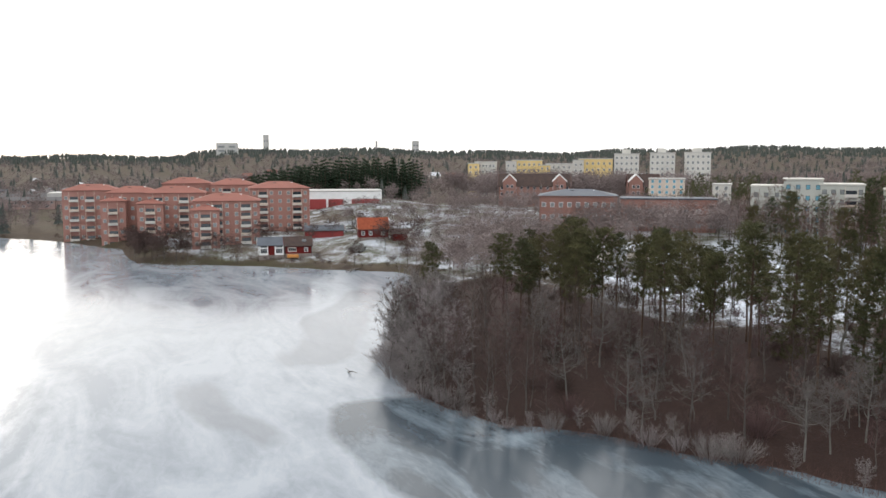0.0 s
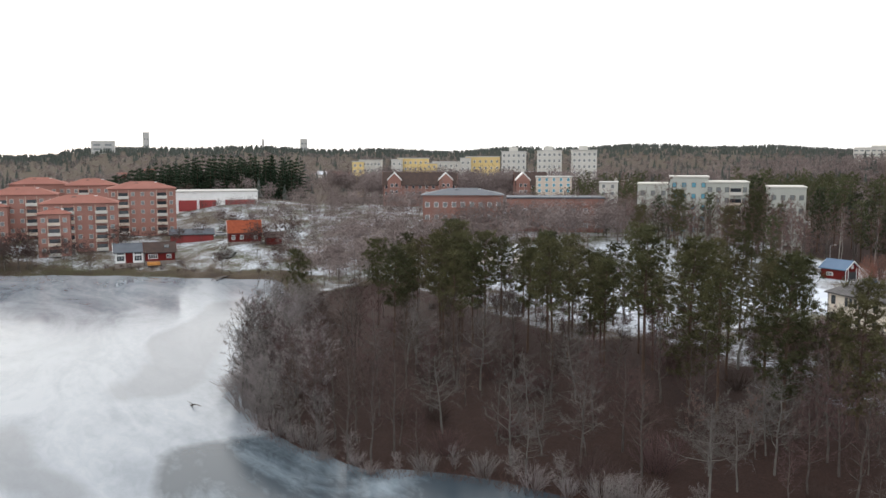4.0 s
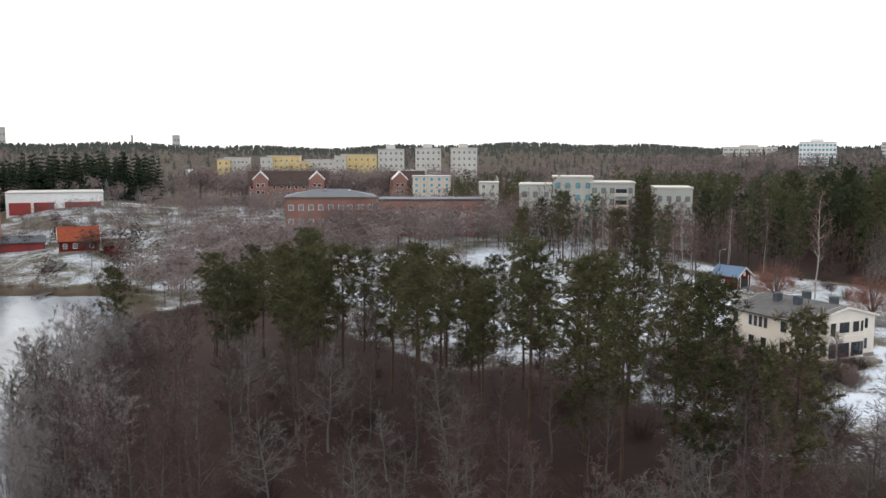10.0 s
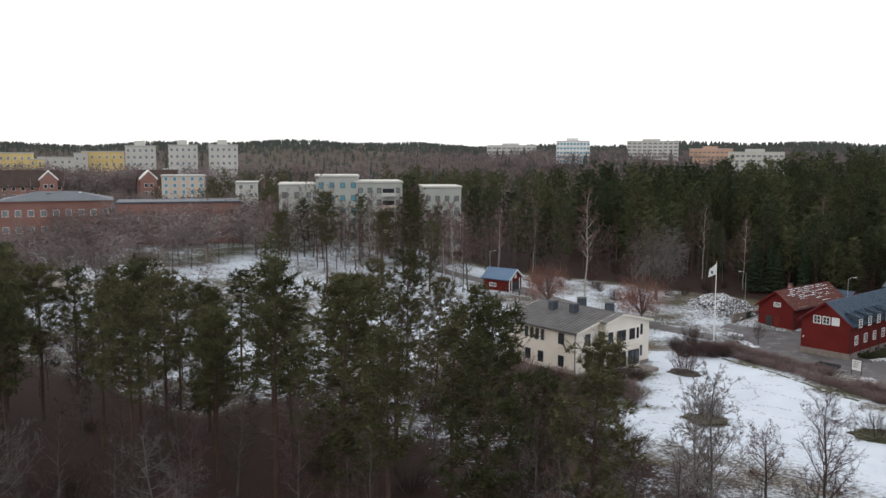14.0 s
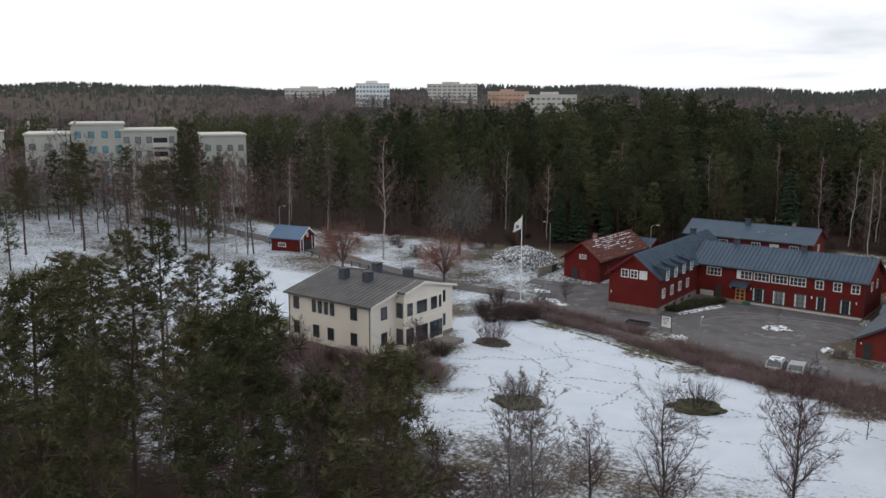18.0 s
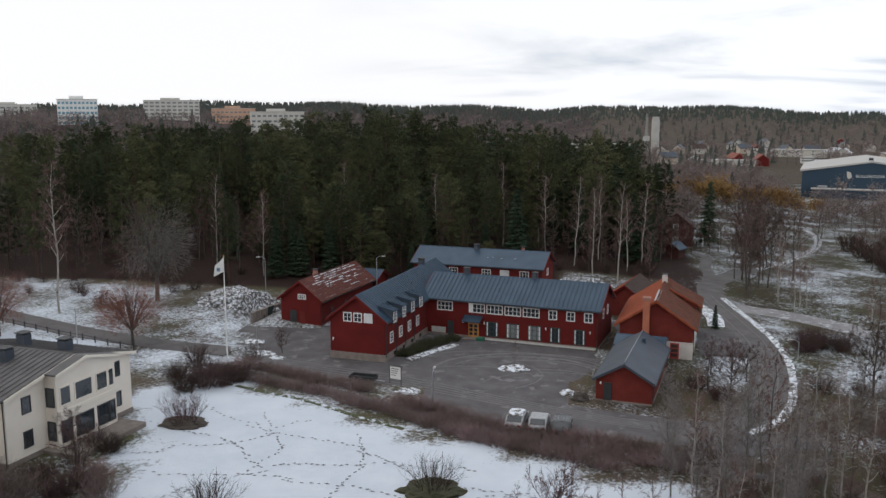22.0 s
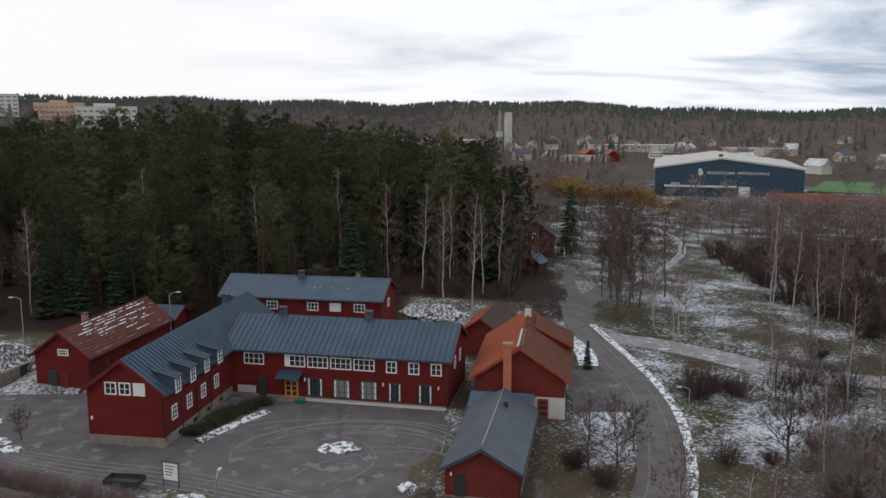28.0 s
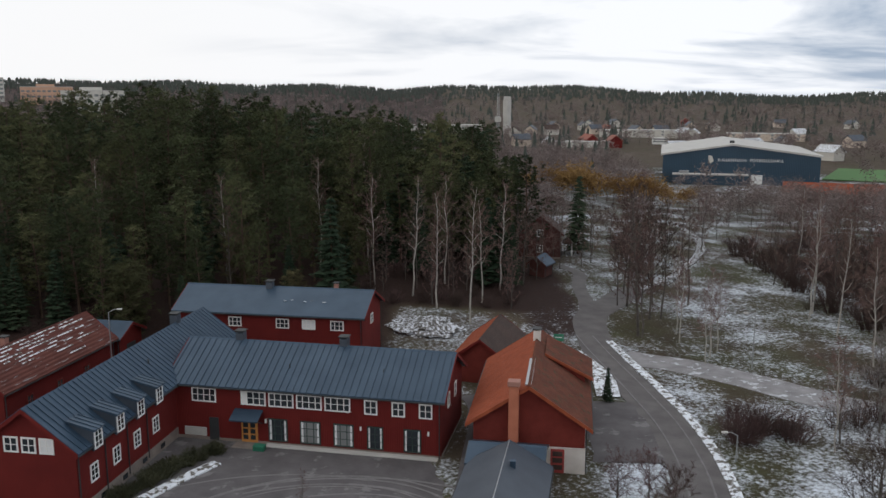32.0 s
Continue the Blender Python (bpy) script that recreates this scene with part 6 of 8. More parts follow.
for i in range(15):
    shrub("evergreen_bush", -24.6 + 0.37 * i + rng.uniform(-0.3, 0.3), -6.8 + 0.62 * i * 0.95 + rng.uniform(-0.5, 0.5), rng.uniform(0.55, 1.4), rng)
# the park west of the villa and the gardens by the far shore
for x, y, rng in scatter(11, -150, -106, -88, 34, 12.0, lambda x, y: not (-150 < x < -112 and -60 < y < 0 and (x * 7 + y * 3) % 3 < 1.6)):
    pick = rng.random()
    if pick < 0.5:
        plant("young_tree", x, y, rng.uniform(0.7, 1.15), rng)
    elif pick < 0.72:
        plant("birch_tree", x, y, rng.uniform(0.7, 1.0), rng)
    elif pick < 0.85:
        plant("forest_pine", x, y, rng.uniform(0.6, 0.85), rng)

# ---------------------------------------------------------------- woods too far to pick apart tree by tree


def grove(name, label, forms, bark, leaf, places):
    """Bakes many trees into one mesh: (x, y, scale, form, turn) each."""
    packs = []
    for trunk, crown in forms:
        v = np.array([tuple(p) for p in trunk.v + crown.v])
        quads = np.array(trunk.f) if trunk.f else np.zeros((0, 4), int)
        more = np.array([f for f in crown.f if len(f) == 4]).reshape(-1, 4) + len(trunk.v)
        tris = np.array([f for f in crown.f if len(f) == 3]).reshape(-1, 3) + len(trunk.v)
        packs.append((v, quads, more, tris))
    verts, loops, sizes, mats, total = [], [], [], [], 0
    for x, y, size, form, turn in places:
        v, q, m4, m3 = packs[form]
        c, s = math.cos(turn) * size, math.sin(turn) * size
        w = np.stack([v[:, 0] * c - v[:, 1] * s + x, v[:, 0] * s + v[:, 1] * c + y, v[:, 2] * size + gz(x, y)], 1)
        verts.append(w)
        for faces, mat in ((q, 0), (m4, 1), (m3, 1)):
            if len(faces):
                loops.append((faces + total).ravel())
                sizes.append(np.full(len(faces), faces.shape[1]))
                mats.append(np.full(len(faces), mat))
        total += len(v)
    verts, loops, sizes, mats = np.concatenate(verts), np.concatenate(loops), np.concatenate(sizes), np.concatenate(mats)
    me = bpy.data.meshes.new(name)
    me.vertices.add(len(verts))
    me.vertices.foreach_set("co", verts.ravel())
    me.loops.add(len(loops))
    me.loops.foreach_set("vertex_index", loops)
    me.polygons.add(len(sizes))
    starts = np.concatenate([[0], np.cumsum(sizes)[:-1]])
    me.polygons.foreach_set("loop_start", starts)
    me.materials.append(bark)
    me.materials.append(leaf)
    me.polygons.foreach_set("material_index", mats)
    me.update(calc_edges=True)
    me.validate()
    return tagged(new(name, me), label, "trees", kind="stuff")


def far_cone(seed, h, w, tiers, sides):
    rng = random.Random(seed)
    trunk, crown = Wood(), Wood()
    trunk.stick(Vector((0, 0, -1)), Vector((0, 0, h * 0.3)), h * 0.014, h * 0.01, 3)
    for k in range(tiers):
        z0, r = h * (0.1 + 0.8 * k / tiers), w * (1 - k / tiers) ** 0.8
        top = Vector((rng.uniform(-0.2, 0.2), rng.uniform(-0.2, 0.2), min(h, z0 + h * 1.35 / tiers)))
        ring = [Vector((math.cos(a * math.tau / sides + k) * r * rng.uniform(0.6, 1.15), math.sin(a * math.tau / sides + k) * r * rng.uniform(0.6, 1.15), z0 - rng.uniform(0, 0.08) * h)) for a in range(sides)]
        for a in range(sides):
            n = len(crown.v)
            crown.v += [ring[a], ring[(a + 1) % sides], top]
            crown.f.append((n, n + 1, n + 2))
    return trunk, crown


def far_round(seed, h, w, n, size):
    """A leafless crown seen from afar: many small slivers in an uneven dome."""
    rng = random.Random(seed)
    trunk, crown = Wood(), Wood()
    trunk.stick(Vector((0, 0, -1)), Vector((rng.uniform(-0.5, 0.5), 0, h * 0.6)), h * 0.01, 0.04, 3)
    lobes = [(Vector((rng.uniform(-0.45, 0.45) * w, rng.uniform(-0.45, 0.45) * w, h * rng.uniform(0.38, 0.72))), rng.uniform(0.45, 0.7)) for _ in range(5)]
    for k in range(n):
        c, r = lobes[k % 5]
        off = Vector((rng.gauss(0, 0.5) * w * r, rng.gauss(0, 0.5) * w * r, rng.gauss(0, 0.36) * h * 0.42 * r))
        way = Vector((rng.gauss(0, 0.9), rng.gauss(0, 0.9), rng.gauss(0.5, 0.5))).normalized() * size * rng.uniform(0.6, 1.4)
        crown.blade(c + off - way * 0.5, way, size * 0.085)
    return trunk, crown


BLOCKS = [(-285, -160, 70), (-230, -105, 16), (-312, -97, 24), (-200, -38, 27), (-300, 2, 26), (-144, 16, 22), (-243, 18, 10), (112, 262, 48), (120, 186, 20), (180, 286, 40), (53, 606, 20)]


def places(seed, count, r0, r1, a0, a1, forms, s0, s1, clear=True):
    """Random spots in a sector round the walk; angles are in degrees from +y, clockwise."""
    rng = random.Random(seed)
    out = []
    while len(out) < count:
        r, a = math.sqrt(rng.uniform(r0 * r0, r1 * r1)), radians(rng.uniform(a0, a1))
        x, y = 5 + r * math.sin(a), -120 + r * math.cos(a)
        if clear and (any(math.hypot(x - bx, y - by) < br for bx, by, br in BLOCKS) or shore_gap(x, y) < 2 or -135 < x < 160 and y < 108):
            continue
        if clear and noise.noise(Vector((x * 0.012, y * 0.012, seed))) < -0.12:
            continue
        out.append((x, y, rng.uniform(s0, s1), rng.randrange(forms), rng.uniform(0, math.tau)))
    return out


MID_BARE = [far_round(s, 12.5, 4.6, 330, 1.3) for s in range(201, 206)]
MID_SPRUCE = [spruce_tree(s, 17, 3.6, 12, 6, 4) for s in range(211, 214)]
MID_PINE = [pine_tree(s, 17, 4.8, 90, 14, 0.4, 0.14, 0.4) for s in range(214, 217)]
FAR_BARE = [far_round(s, 11, 5.5, 50, 2.6) for s in range(221, 224)]
FAR_CONE = [far_cone(s, 13, 3.3, 4, 5) for s in range(231, 235)]
RIDGE_CONE = [far_cone(s, 10, 3.6, 2, 5) for s in range(241, 244)]

rng = random.Random(301)
spots = [(x, y, r.uniform(0.95, 1.25), r.randrange(3), r.uniform(0, 6)) for x, y, r in scatter(302, -150, 14, 112, 215, 7.2)]
grove("forest_spruces", "dense dark conifer forest on a low hill", MID_SPRUCE, BARK_PINE, NEEDLE_DARK, spots[::2])
grove("forest_pines", "dense pine forest on a low hill", MID_PINE, BARK_PINE, NEEDLE_WOOD, spots[1::2])
spots = [(rng.uniform(-395, -352), rng.uniform(-132, -44), rng.uniform(1.0, 1.35), rng.randrange(3), rng.uniform(0, 6)) for _ in range(250)]
hill = [(x, y, r.uniform(0.7, 1.0), r.randrange(3), r.uniform(0, 6)) for x, y, r in scatter(309, -262, -150, 44, 165, 9.0, lambda x, y: noise.noise(Vector((x * 0.03, y * 0.03, 2))) > (-0.25 if x > -185 else 0.12))]
hill += [(x, y, r.uniform(0.6, 0.85), r.randrange(3), r.uniform(0, 6)) for x, y, r in scatter(310, -226, -172, 0, 44, 10.0, lambda x, y: not any(math.hypot(x - bx, y - by) < br * 0.8 for bx, by, br in BLOCKS))]
grove("hillside_pines", "dark pines on the slope behind the apartment houses", MID_PINE, BARK_PINE, NEEDLE_WOOD, hill)
grove("spruce_stand", "dark stand of tall spruces behind a warehouse", MID_SPRUCE, BARK_PINE, NEEDLE_DARK, spots)
spots = [(x, y, r.uniform(0.6, 1.0), r.randrange(5), r.uniform(0, 6)) for x, y, r in scatter(303, 14, 175, 108, 232, 6.6, lambda x, y: not (68 < x < 175 and y > 172) and not (32 < x < 68 and 112 < y < 172))]
spots += [(rng.uniform(30, 80), rng.uniform(228, 330), rng.uniform(0.6, 1.0), rng.randrange(5), rng.uniform(0, 6)) for _ in range(90)]
# these crowns take the paler twig colour that has distance haze mixed in
grove("meadow_trees", "brown leafless trees and scrub before the sports hall", MID_BARE, BARK, HAZED_TWIG, spots)
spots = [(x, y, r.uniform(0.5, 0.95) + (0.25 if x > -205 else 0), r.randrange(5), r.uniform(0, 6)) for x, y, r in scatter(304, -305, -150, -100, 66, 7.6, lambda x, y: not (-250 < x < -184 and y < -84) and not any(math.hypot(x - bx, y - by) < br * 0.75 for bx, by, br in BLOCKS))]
grove("town_trees", "leafless brown trees between the town buildings", MID_BARE, BARK, HAZED_TWIG, spots)
spots = [(x, y, r.uniform(0.45, 0.9), r.randrange(5), r.uniform(0, 6)) for x, y, r in scatter(305, -345, -180, -206, -100, 7.5, lambda x, y: (shore_gap(x, y) < 12 and (x * 7 + y * 5) % 9 < 6) or (x * 3 + y) % 7 < 1.2)]
spots = [p for p in spots if not (-240 < p[0] < -205 and -150 < p[1] < -96) and not (-345 < p[0] < -252 and -212 < p[1] < -116)]
spots += [(-236 + r.uniform(-5, 5), -183 + 2.4 * i + r.uniform(-2, 2), r.uniform(0.4, 0.75), i % 5, i) for i, r in enumerate([random.Random(k) for k in range(12)])]
spots += [(-249 + r.uniform(-5, 5), -204 + 5.2 * i + r.uniform(-2, 2), r.uniform(0.45, 0.85), i % 5, i) for i, r in enumerate([random.Random(50 + k) for k in range(22)])]
spots = [p for p in spots if not (-236 < p[0] < -210 and -150 < p[1] < -126) and shore_gap(p[0], p[1]) > 0.8]
spots += [(-192 - 26 * r.random() - 1.1 * i, -100 - 1.9 * i + 6 * r.random(), r.uniform(0.75, 1.15), i % 5, i) for i, r in enumerate([random.Random(150 + k) for k in range(6)])]
for (ax, ay), (bx, by) in zip(SHORE[2:9], SHORE[3:10]):
    n = int(math.hypot(bx - ax, by - ay) / 2.4)
    spots += [(ax + (bx - ax) * i / n - 2.5, ay + (by - ay) * i / n + 2.2, 0.14 + 0.16 * abs(math.sin(i * 2.3 + ax)), i % 5, i) for i in range(n) if (i * 5 + int(-ax)) % 7 < 5]
spots += [(-229 - 1.7 * i + r.uniform(-1.5, 1.5), -169 - 2.0 * i + r.uniform(-1, 3), r.uniform(0.85, 1.2), i % 5, i) for i, r in enumerate([random.Random(170 + k) for k in range(8)])]
spots += [(-250 - 4.5 * i + r.uniform(-2, 2), -179 - 0.6 * i + r.uniform(-2, 2), r.uniform(0.5, 0.8), i % 5, i) for i, r in enumerate([random.Random(190 + k) for k in range(10)])]
grove("shore_trees", "leafless trees and scrub along the far shore", MID_BARE, BARK, TWIG, spots)
spots = [(x, y, r.uniform(1.2, 1.65), r.randrange(5), r.uniform(0, 6)) for x, y, r in scatter(306, -392, -300, -20, 92, 6.4, lambda x, y: y < 0.85 * (x + 400) + 14 and not (x < -296 and -28 < y < 12 and x > -330))]
grove("town_park_trees", "tall leafless brown trees before the apartment blocks", MID_BARE, BARK, HAZED_TWIG, spots)
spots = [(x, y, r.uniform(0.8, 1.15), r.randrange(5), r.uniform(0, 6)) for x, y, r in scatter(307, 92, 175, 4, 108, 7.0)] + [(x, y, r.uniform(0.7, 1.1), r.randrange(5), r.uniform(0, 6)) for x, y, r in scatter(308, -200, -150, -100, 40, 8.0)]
grove("park_trees", "leafless brown trees at the edge of the open land", MID_BARE, BARK, HAZED_TWIG, spots)
spots = [(x, y, r.uniform(1.3, 2.2), r.randrange(2), r.uniform(0, 6)) for x, y, r in scatter(30, 54, 92, 24, 102, 4.6) if r.random() < 0.6]
grove("meadow_scrub", "dense brown leafless scrub beyond the green meadow", [(Wood(), bush_form(s, 2.4, 3.2, 60, 9, 0.014)) for s in (133, 134)], BARK, TWIG, spots)
SUBURB_BARE = [far_round(s, 12, 4.8, 110, 2.2) for s in range(206, 211)]
grove("suburb_trees", "leafless trees among distant houses", SUBURB_BARE, BARK, HAZED_TWIG, places(5, 1250, 330, 640, -114, 34, 5, 0.7, 1.15))
grove("suburb_conifers", "conifers among distant houses", FAR_CONE, BARK_PINE, HAZED_CONIFER, places(6, 280, 330, 640, -114, 10, 3, 0.6, 1.05))
grove("far_trees", "distant brown leafless woods", FAR_BARE, BARK, HAZED_TWIG, places(7, 4000, 600, 1500, -116, 36, 3, 0.8, 1.3, False) + places(31, 900, 420, 1000, -114, -82, 3, 0.7, 1.1) + [(rng.uniform(-660, -270), rng.uniform(330, 640), rng.uniform(0.8, 1.25), rng.randrange(3), rng.uniform(0, 6)) for _ in range(800)])
grove("hazed_far_conifers", "distant dark conifer woods", FAR_CONE, BARK_PINE, HAZED_CONIFER, places(8, 1400, 620, 1600, -116, 36, 4, 0.6, 1.1, False) + [(rng.uniform(-660, -270), rng.uniform(330, 640), rng.uniform(0.6, 1.0), rng.randrange(4), rng.uniform(0, 6)) for _ in range(160)])
grove("ridge_forest", "dark conifer forest along the horizon ridge", RIDGE_CONE, BARK_PINE, HAZED_CONIFER, places(9, 9500, 1500, 2300, -118, 40, 3, 0.7, 1.25, False))
GOLD = [far_round(s, 8, 3.8, 700, 1.2) for s in (251, 252)]
grove("willow_row", "golden leafless willows beside the meadow", GOLD, BARK, TWIG_GOLD, [(27, 171, 1.3, 1, 2), (32, 169, 1.6, 0, 4), (38, 168, 1.8, 0, 1), (43, 169, 1.6, 1, 2), (49, 167, 1.4, 0, 4), (54, 167, 1.45, 1, 5), (59, 166, 1.4, 0, 3), (64, 165, 1.1, 1, 1), (69, 166, 1.0, 0, 2)])

# ---------------------------------------------------------------- town buildings
FLAT_WIN = {}


def far_window(owner, m, w, h, trim=None, pane=None):
    key = (w, h, (trim or WHITE).name, (pane or GLASS).name)
    if key not in FLAT_WIN:
        bm = cuboid(-w / 2, -0.08, 0, w / 2, 0.06, h)
        n = len(bm.faces)
        solid(bm, -w / 2 + 0.1, -0.11, 0.1, w / 2 - 0.1, 0.0, h - 0.1)
        bm.faces.ensure_lookup_table()
        for f in bm.faces[n:]:
            f.material_index = 1
        FLAT_WIN[key] = mesh_of(bm, trim or WHITE, "window")
        FLAT_WIN[key].materials.append(pane or GLASS)
    return part("window", FLAT_WIN[key], None, owner, at=m)


def block(name, x, y, length, depth, rot, top, label, body, roof, storeys=5, bays=6, hip=0.0, base=None, balconies=(), sides=("S",), win=(1.2, 1.4), trim=None, pane=GLASS_PALE, group="", penthouse=False):
    """A town building: its front on local y = 0 from x = 0 to length, looking out along -y."""
    z = gz(x, y) if base is None else base
    h = top - z
    b = thing(name, pose(x, y, z, 0, 0, rot), label, "building", group)
    part("wall", cuboid(0, 0, -3, length, depth, h), body, b)
    if hip:
        bm = bmesh.new()
        o, i = 0.6, min(depth, length) * 0.45
        low = [bm.verts.new(c) for c in ((-o, -o, h), (length + o, -o, h), (length + o, depth + o, h), (-o, depth + o, h))]
        high = [bm.verts.new(c) for c in ((i, depth / 2, h + hip), (length - i, depth / 2, h + hip))]
        bm.faces.new(low[::-1])
        for f in ((low[0], low[1], high[1], high[0]), (low[1], low[2], high[1]), (low[2], low[3], high[0], high[1]), (low[3], low[0], high[0])):
            bm.faces.new(f)
        rf = part("roof", bm, roof, b)
        part("roof_vent", cuboid(length * 0.4, depth * 0.35, h + hip * 0.3, length * 0.4 + 1.2, depth * 0.35 + 1.0, h + hip * 0.8, 0.05), DARK, rf, "small dark roof vent")
        part("roof_vent", cuboid(length * 0.7, depth * 0.4, h + hip * 0.4, length * 0.7 + 0.8, depth * 0.4 + 0.8, h + hip * 0.9, 0.05), WHITE, rf, "small pale roof vent")
    else:
        part("roof", cuboid(-0.25, -0.25, h, length + 0.25, depth + 0.25, h + 0.45, 0.05), roof, b)
        if penthouse:
            part("penthouse", cuboid(length * 0.3, depth * 0.25, h + 0.4, length * 0.65, depth * 0.7, h + 2.6, 0.05), body, b)
    rise = h / (storeys + 0.25)
    for side in sides:
        span = length if side in "SN" else depth
        n = bays if side in "SN" else max(2, int(bays * depth / length))
        for i in range(n):
            u = span * (i + 0.5) / n
            for s in range(storeys):
                if side == "S" and i in balconies:
                    continue
                far_window(b, wall_at(side, u, 0.35 + rise * s + 0.9, length, depth), win[0], min(win[1], rise * 0.62), trim, pane)
    for i in balconies:
        u = length * (i + 0.5) / bays
        for s in range(storeys):
            bal = part("balcony", cuboid(u - 1.7, -1.3, 0.3 + rise * s, u + 1.7, 0.02, 0.45 + rise * s, 0.02), CONCRETE, b)
            part("balcony_front", cuboid(u - 1.7, -1.34, 0.45 + rise * s, u + 1.7, -1.24, 1.35 + rise * s, 0.02), BEIGE if s % 2 else OFFWHITE, bal, "pale balcony parapet")
            part("balcony_glass", cuboid(u - 1.5, -0.06, 0.5 + rise * s, u + 1.5, 0.01, rise * s + 2.4, 0.02), GLASS, bal)
        part("balcony_post", cuboid(u - 1.78, -1.3, 0, u - 1.66, -1.18, h - 0.4), BEIGE, b)
        part("balcony_post", cuboid(u + 1.66, -1.3, 0, u + 1.78, -1.18, h - 0.4), BEIGE, b)
    return b


brick_text = "red brick apartment house with red tiled roof and balconies"
for x, y, w, d, top, bal in ((-249, -163, 22, 15, 16.4, (2, 5)), (-274, -141, 22, 16, 19.8, (1, 5)), (-280, -178, 21, 14, 18.2, (1, 4)), (-304, -153, 18, 14, 20.4, (2,)), (-315, -171, 19, 14, 20.8, (2,)), (-300, -192, 19, 14, 17.8, (1,)),
                               (-320, -209, 21, 14, 18.2, (1, 3))):
    block("brick_apartment_house", x, y, w, d, 84, top, brick_text, BRICK, BRICK_ROOF, 5, 7, 2.4, balconies=bal, sides=("S", "W"), group="brick apartment houses", trim=OFFWHITE)
for x, y, top in ((-244, -164, 13.6), (-275, -181, 14.6), (-295, -194, 14.8)):
    block("brick_stair_house", x, y, 9, 9, 84, top, "lower red brick annex with tiled roof", BRICK, BRICK_ROOF, 4, 3, 1.6, balconies=(1,), sides=("S", "W"), group="brick annexes", trim=OFFWHITE)

hall2 = block("red_white_warehouse", -314, -112, 32, 22, 78, 16.8, "long warehouse with white frame and red panels", WHITE, CONCRETE, 1, 1, sides=())
for x0, x1 in ((1, 8), (9, 15.5), (19, 31)):
    part("panel", cuboid(x0, -0.2, 1.0, x1, -0.02, 5.4, 0.03), RUST, hall2, "brick red wall panel")

dome = block("brick_school", -203, -56, 25, 18, 62, 18.6, "dull red brick school with grey roof", BRICK_DULL, STEEL_DARK, 3, 9, 2.0, sides=("S", "E"), win=(1.4, 1.6))
part("dome", pole_of([((12, 8, 9.5), 3.2), ((12, 8, 12.4), 3.0), ((12, 8, 13.4), 2.2), ((12, 8, 14.0), 0.9)], 12), surface("green_copper", (0.16, 0.3, 0.25), (0.3, 0.45, 0.38), 2.0, 3.0, 0.6, 0.1), dome, "small pale green copper dome")
block("brick_school_wing", -190.5, -33, 30, 14, 58, 17.6, "low dull brick wing with flat grey roof", BRICK_DULL, STEEL_DARK, 2, 8, sides=("S",), win=(1.3, 1.4))
for x, y, n, dorm in ((-315, -22, 33, (5, 28)), (-288, 31, 14, (3,))):
    b = gabled("brick_gable_house", pose(x, y, gz(x, y) - 1, 0, 0, 65), n, 12, 19.5 - gz(x, y), 24.8 - gz(x, y), "long red house with steep roof and white gables", "building", BRICK_DULL, TILE_BROWN, group="gabled brick houses")
    for u in dorm:
        part("gable_dormer", prism([(u - 3, 14 - gz(x, y)), (u + 3, 14 - gz(x, y)), (u + 3, 21.5 - gz(x, y)), (u, 24.6 - gz(x, y)), (u - 3, 21.5 - gz(x, y))], 5, "Y"), BRICK_DULL, b, "tall gable dormer", pose(0, -0.8, 0))
        part("gable_edge", prism([(u - 3.3, 21.3 - gz(x, y)), (u, 24.5 - gz(x, y)), (u + 3.3, 21.3 - gz(x, y)), (u + 3.3, 21.9 - gz(x, y)), (u, 25.1 - gz(x, y)), (u - 3.3, 21.9 - gz(x, y))], 5.4, "Y"), WHITE, b, "white gable edge", pose(0, -1.0, 0))
        for s in range(2):
            far_window(b, pose(u - 1, -0.8, 15.6 + 2.9 * s - gz(x, y)), 1.3, 1.5)
            far_window(b, pose(u + 1, -0.8, 15.6 + 2.9 * s - gz(x, y)), 1.3, 1.5)
    for i in range(int(n / 3)):
        for s in range(2):
            far_window(b, pose(1.5 + 3 * i, 0, 15.0 + 2.7 * s - gz(x, y)), 1.3, 1.4)
for x, y, top in ((-356, 64, 33.6), (-346, 80, 34.1), (-335.5, 95, 34.3)):
    block("white_tower_block", x, y, 13, 13, 57, top, "off-white eight-storey tower block", OFFWHITE, CONCRETE, 8, 5, sides=("S", "W"), group="white tower blocks", base=8, win=(1.3, 1.5), trim=WHITE, penthouse=True)
for x, y, w, top, k in ((-408, 3, 12, 29.2, 0), (-400, 23, 17, 30.2, 1), (-391, 40, 18, 28.2, 0), (-383, 57, 19, 31, 1)):
    block("yellow_apartment_block", x, y, w, 12, 62, top, "yellow and white apartment block", YELLOW if k else OFFWHITE, CONCRETE, 6, 6, sides=("S", "W"), group="yellow apartment blocks", base=9, trim=WHITE)
    block("cream_apartment_block", x + 2.5, y - 5, 6, 10, 62, top - 0.8, "pale stair tower of an apartment block", OFFWHITE if k else YELLOW, CONCRETE, 6, 2, sides=("S",), group="yellow apartment blocks", base=9, trim=WHITE)
block("white_apartment_house", -246, 14, 14, 12, 57, 22.6, "beige apartment house with blue balconies", BEIGE, CONCRETE, 6, 5, sides=("S",), base=9, trim=WHITE, pane=TEAL_GLASS)
block("white_apartment_house", -199, 9, 6, 10, 50, 21.6, "narrow white apartment house between trees", OFFWHITE, CONCRETE, 5, 2, sides=("S",), base=9, trim=WHITE)
TERRACE = surface("pale_green_grey_plaster", (0.34, 0.35, 0.315), (0.46, 0.465, 0.42), 6.0, 2.0, 0.9, 0.05)
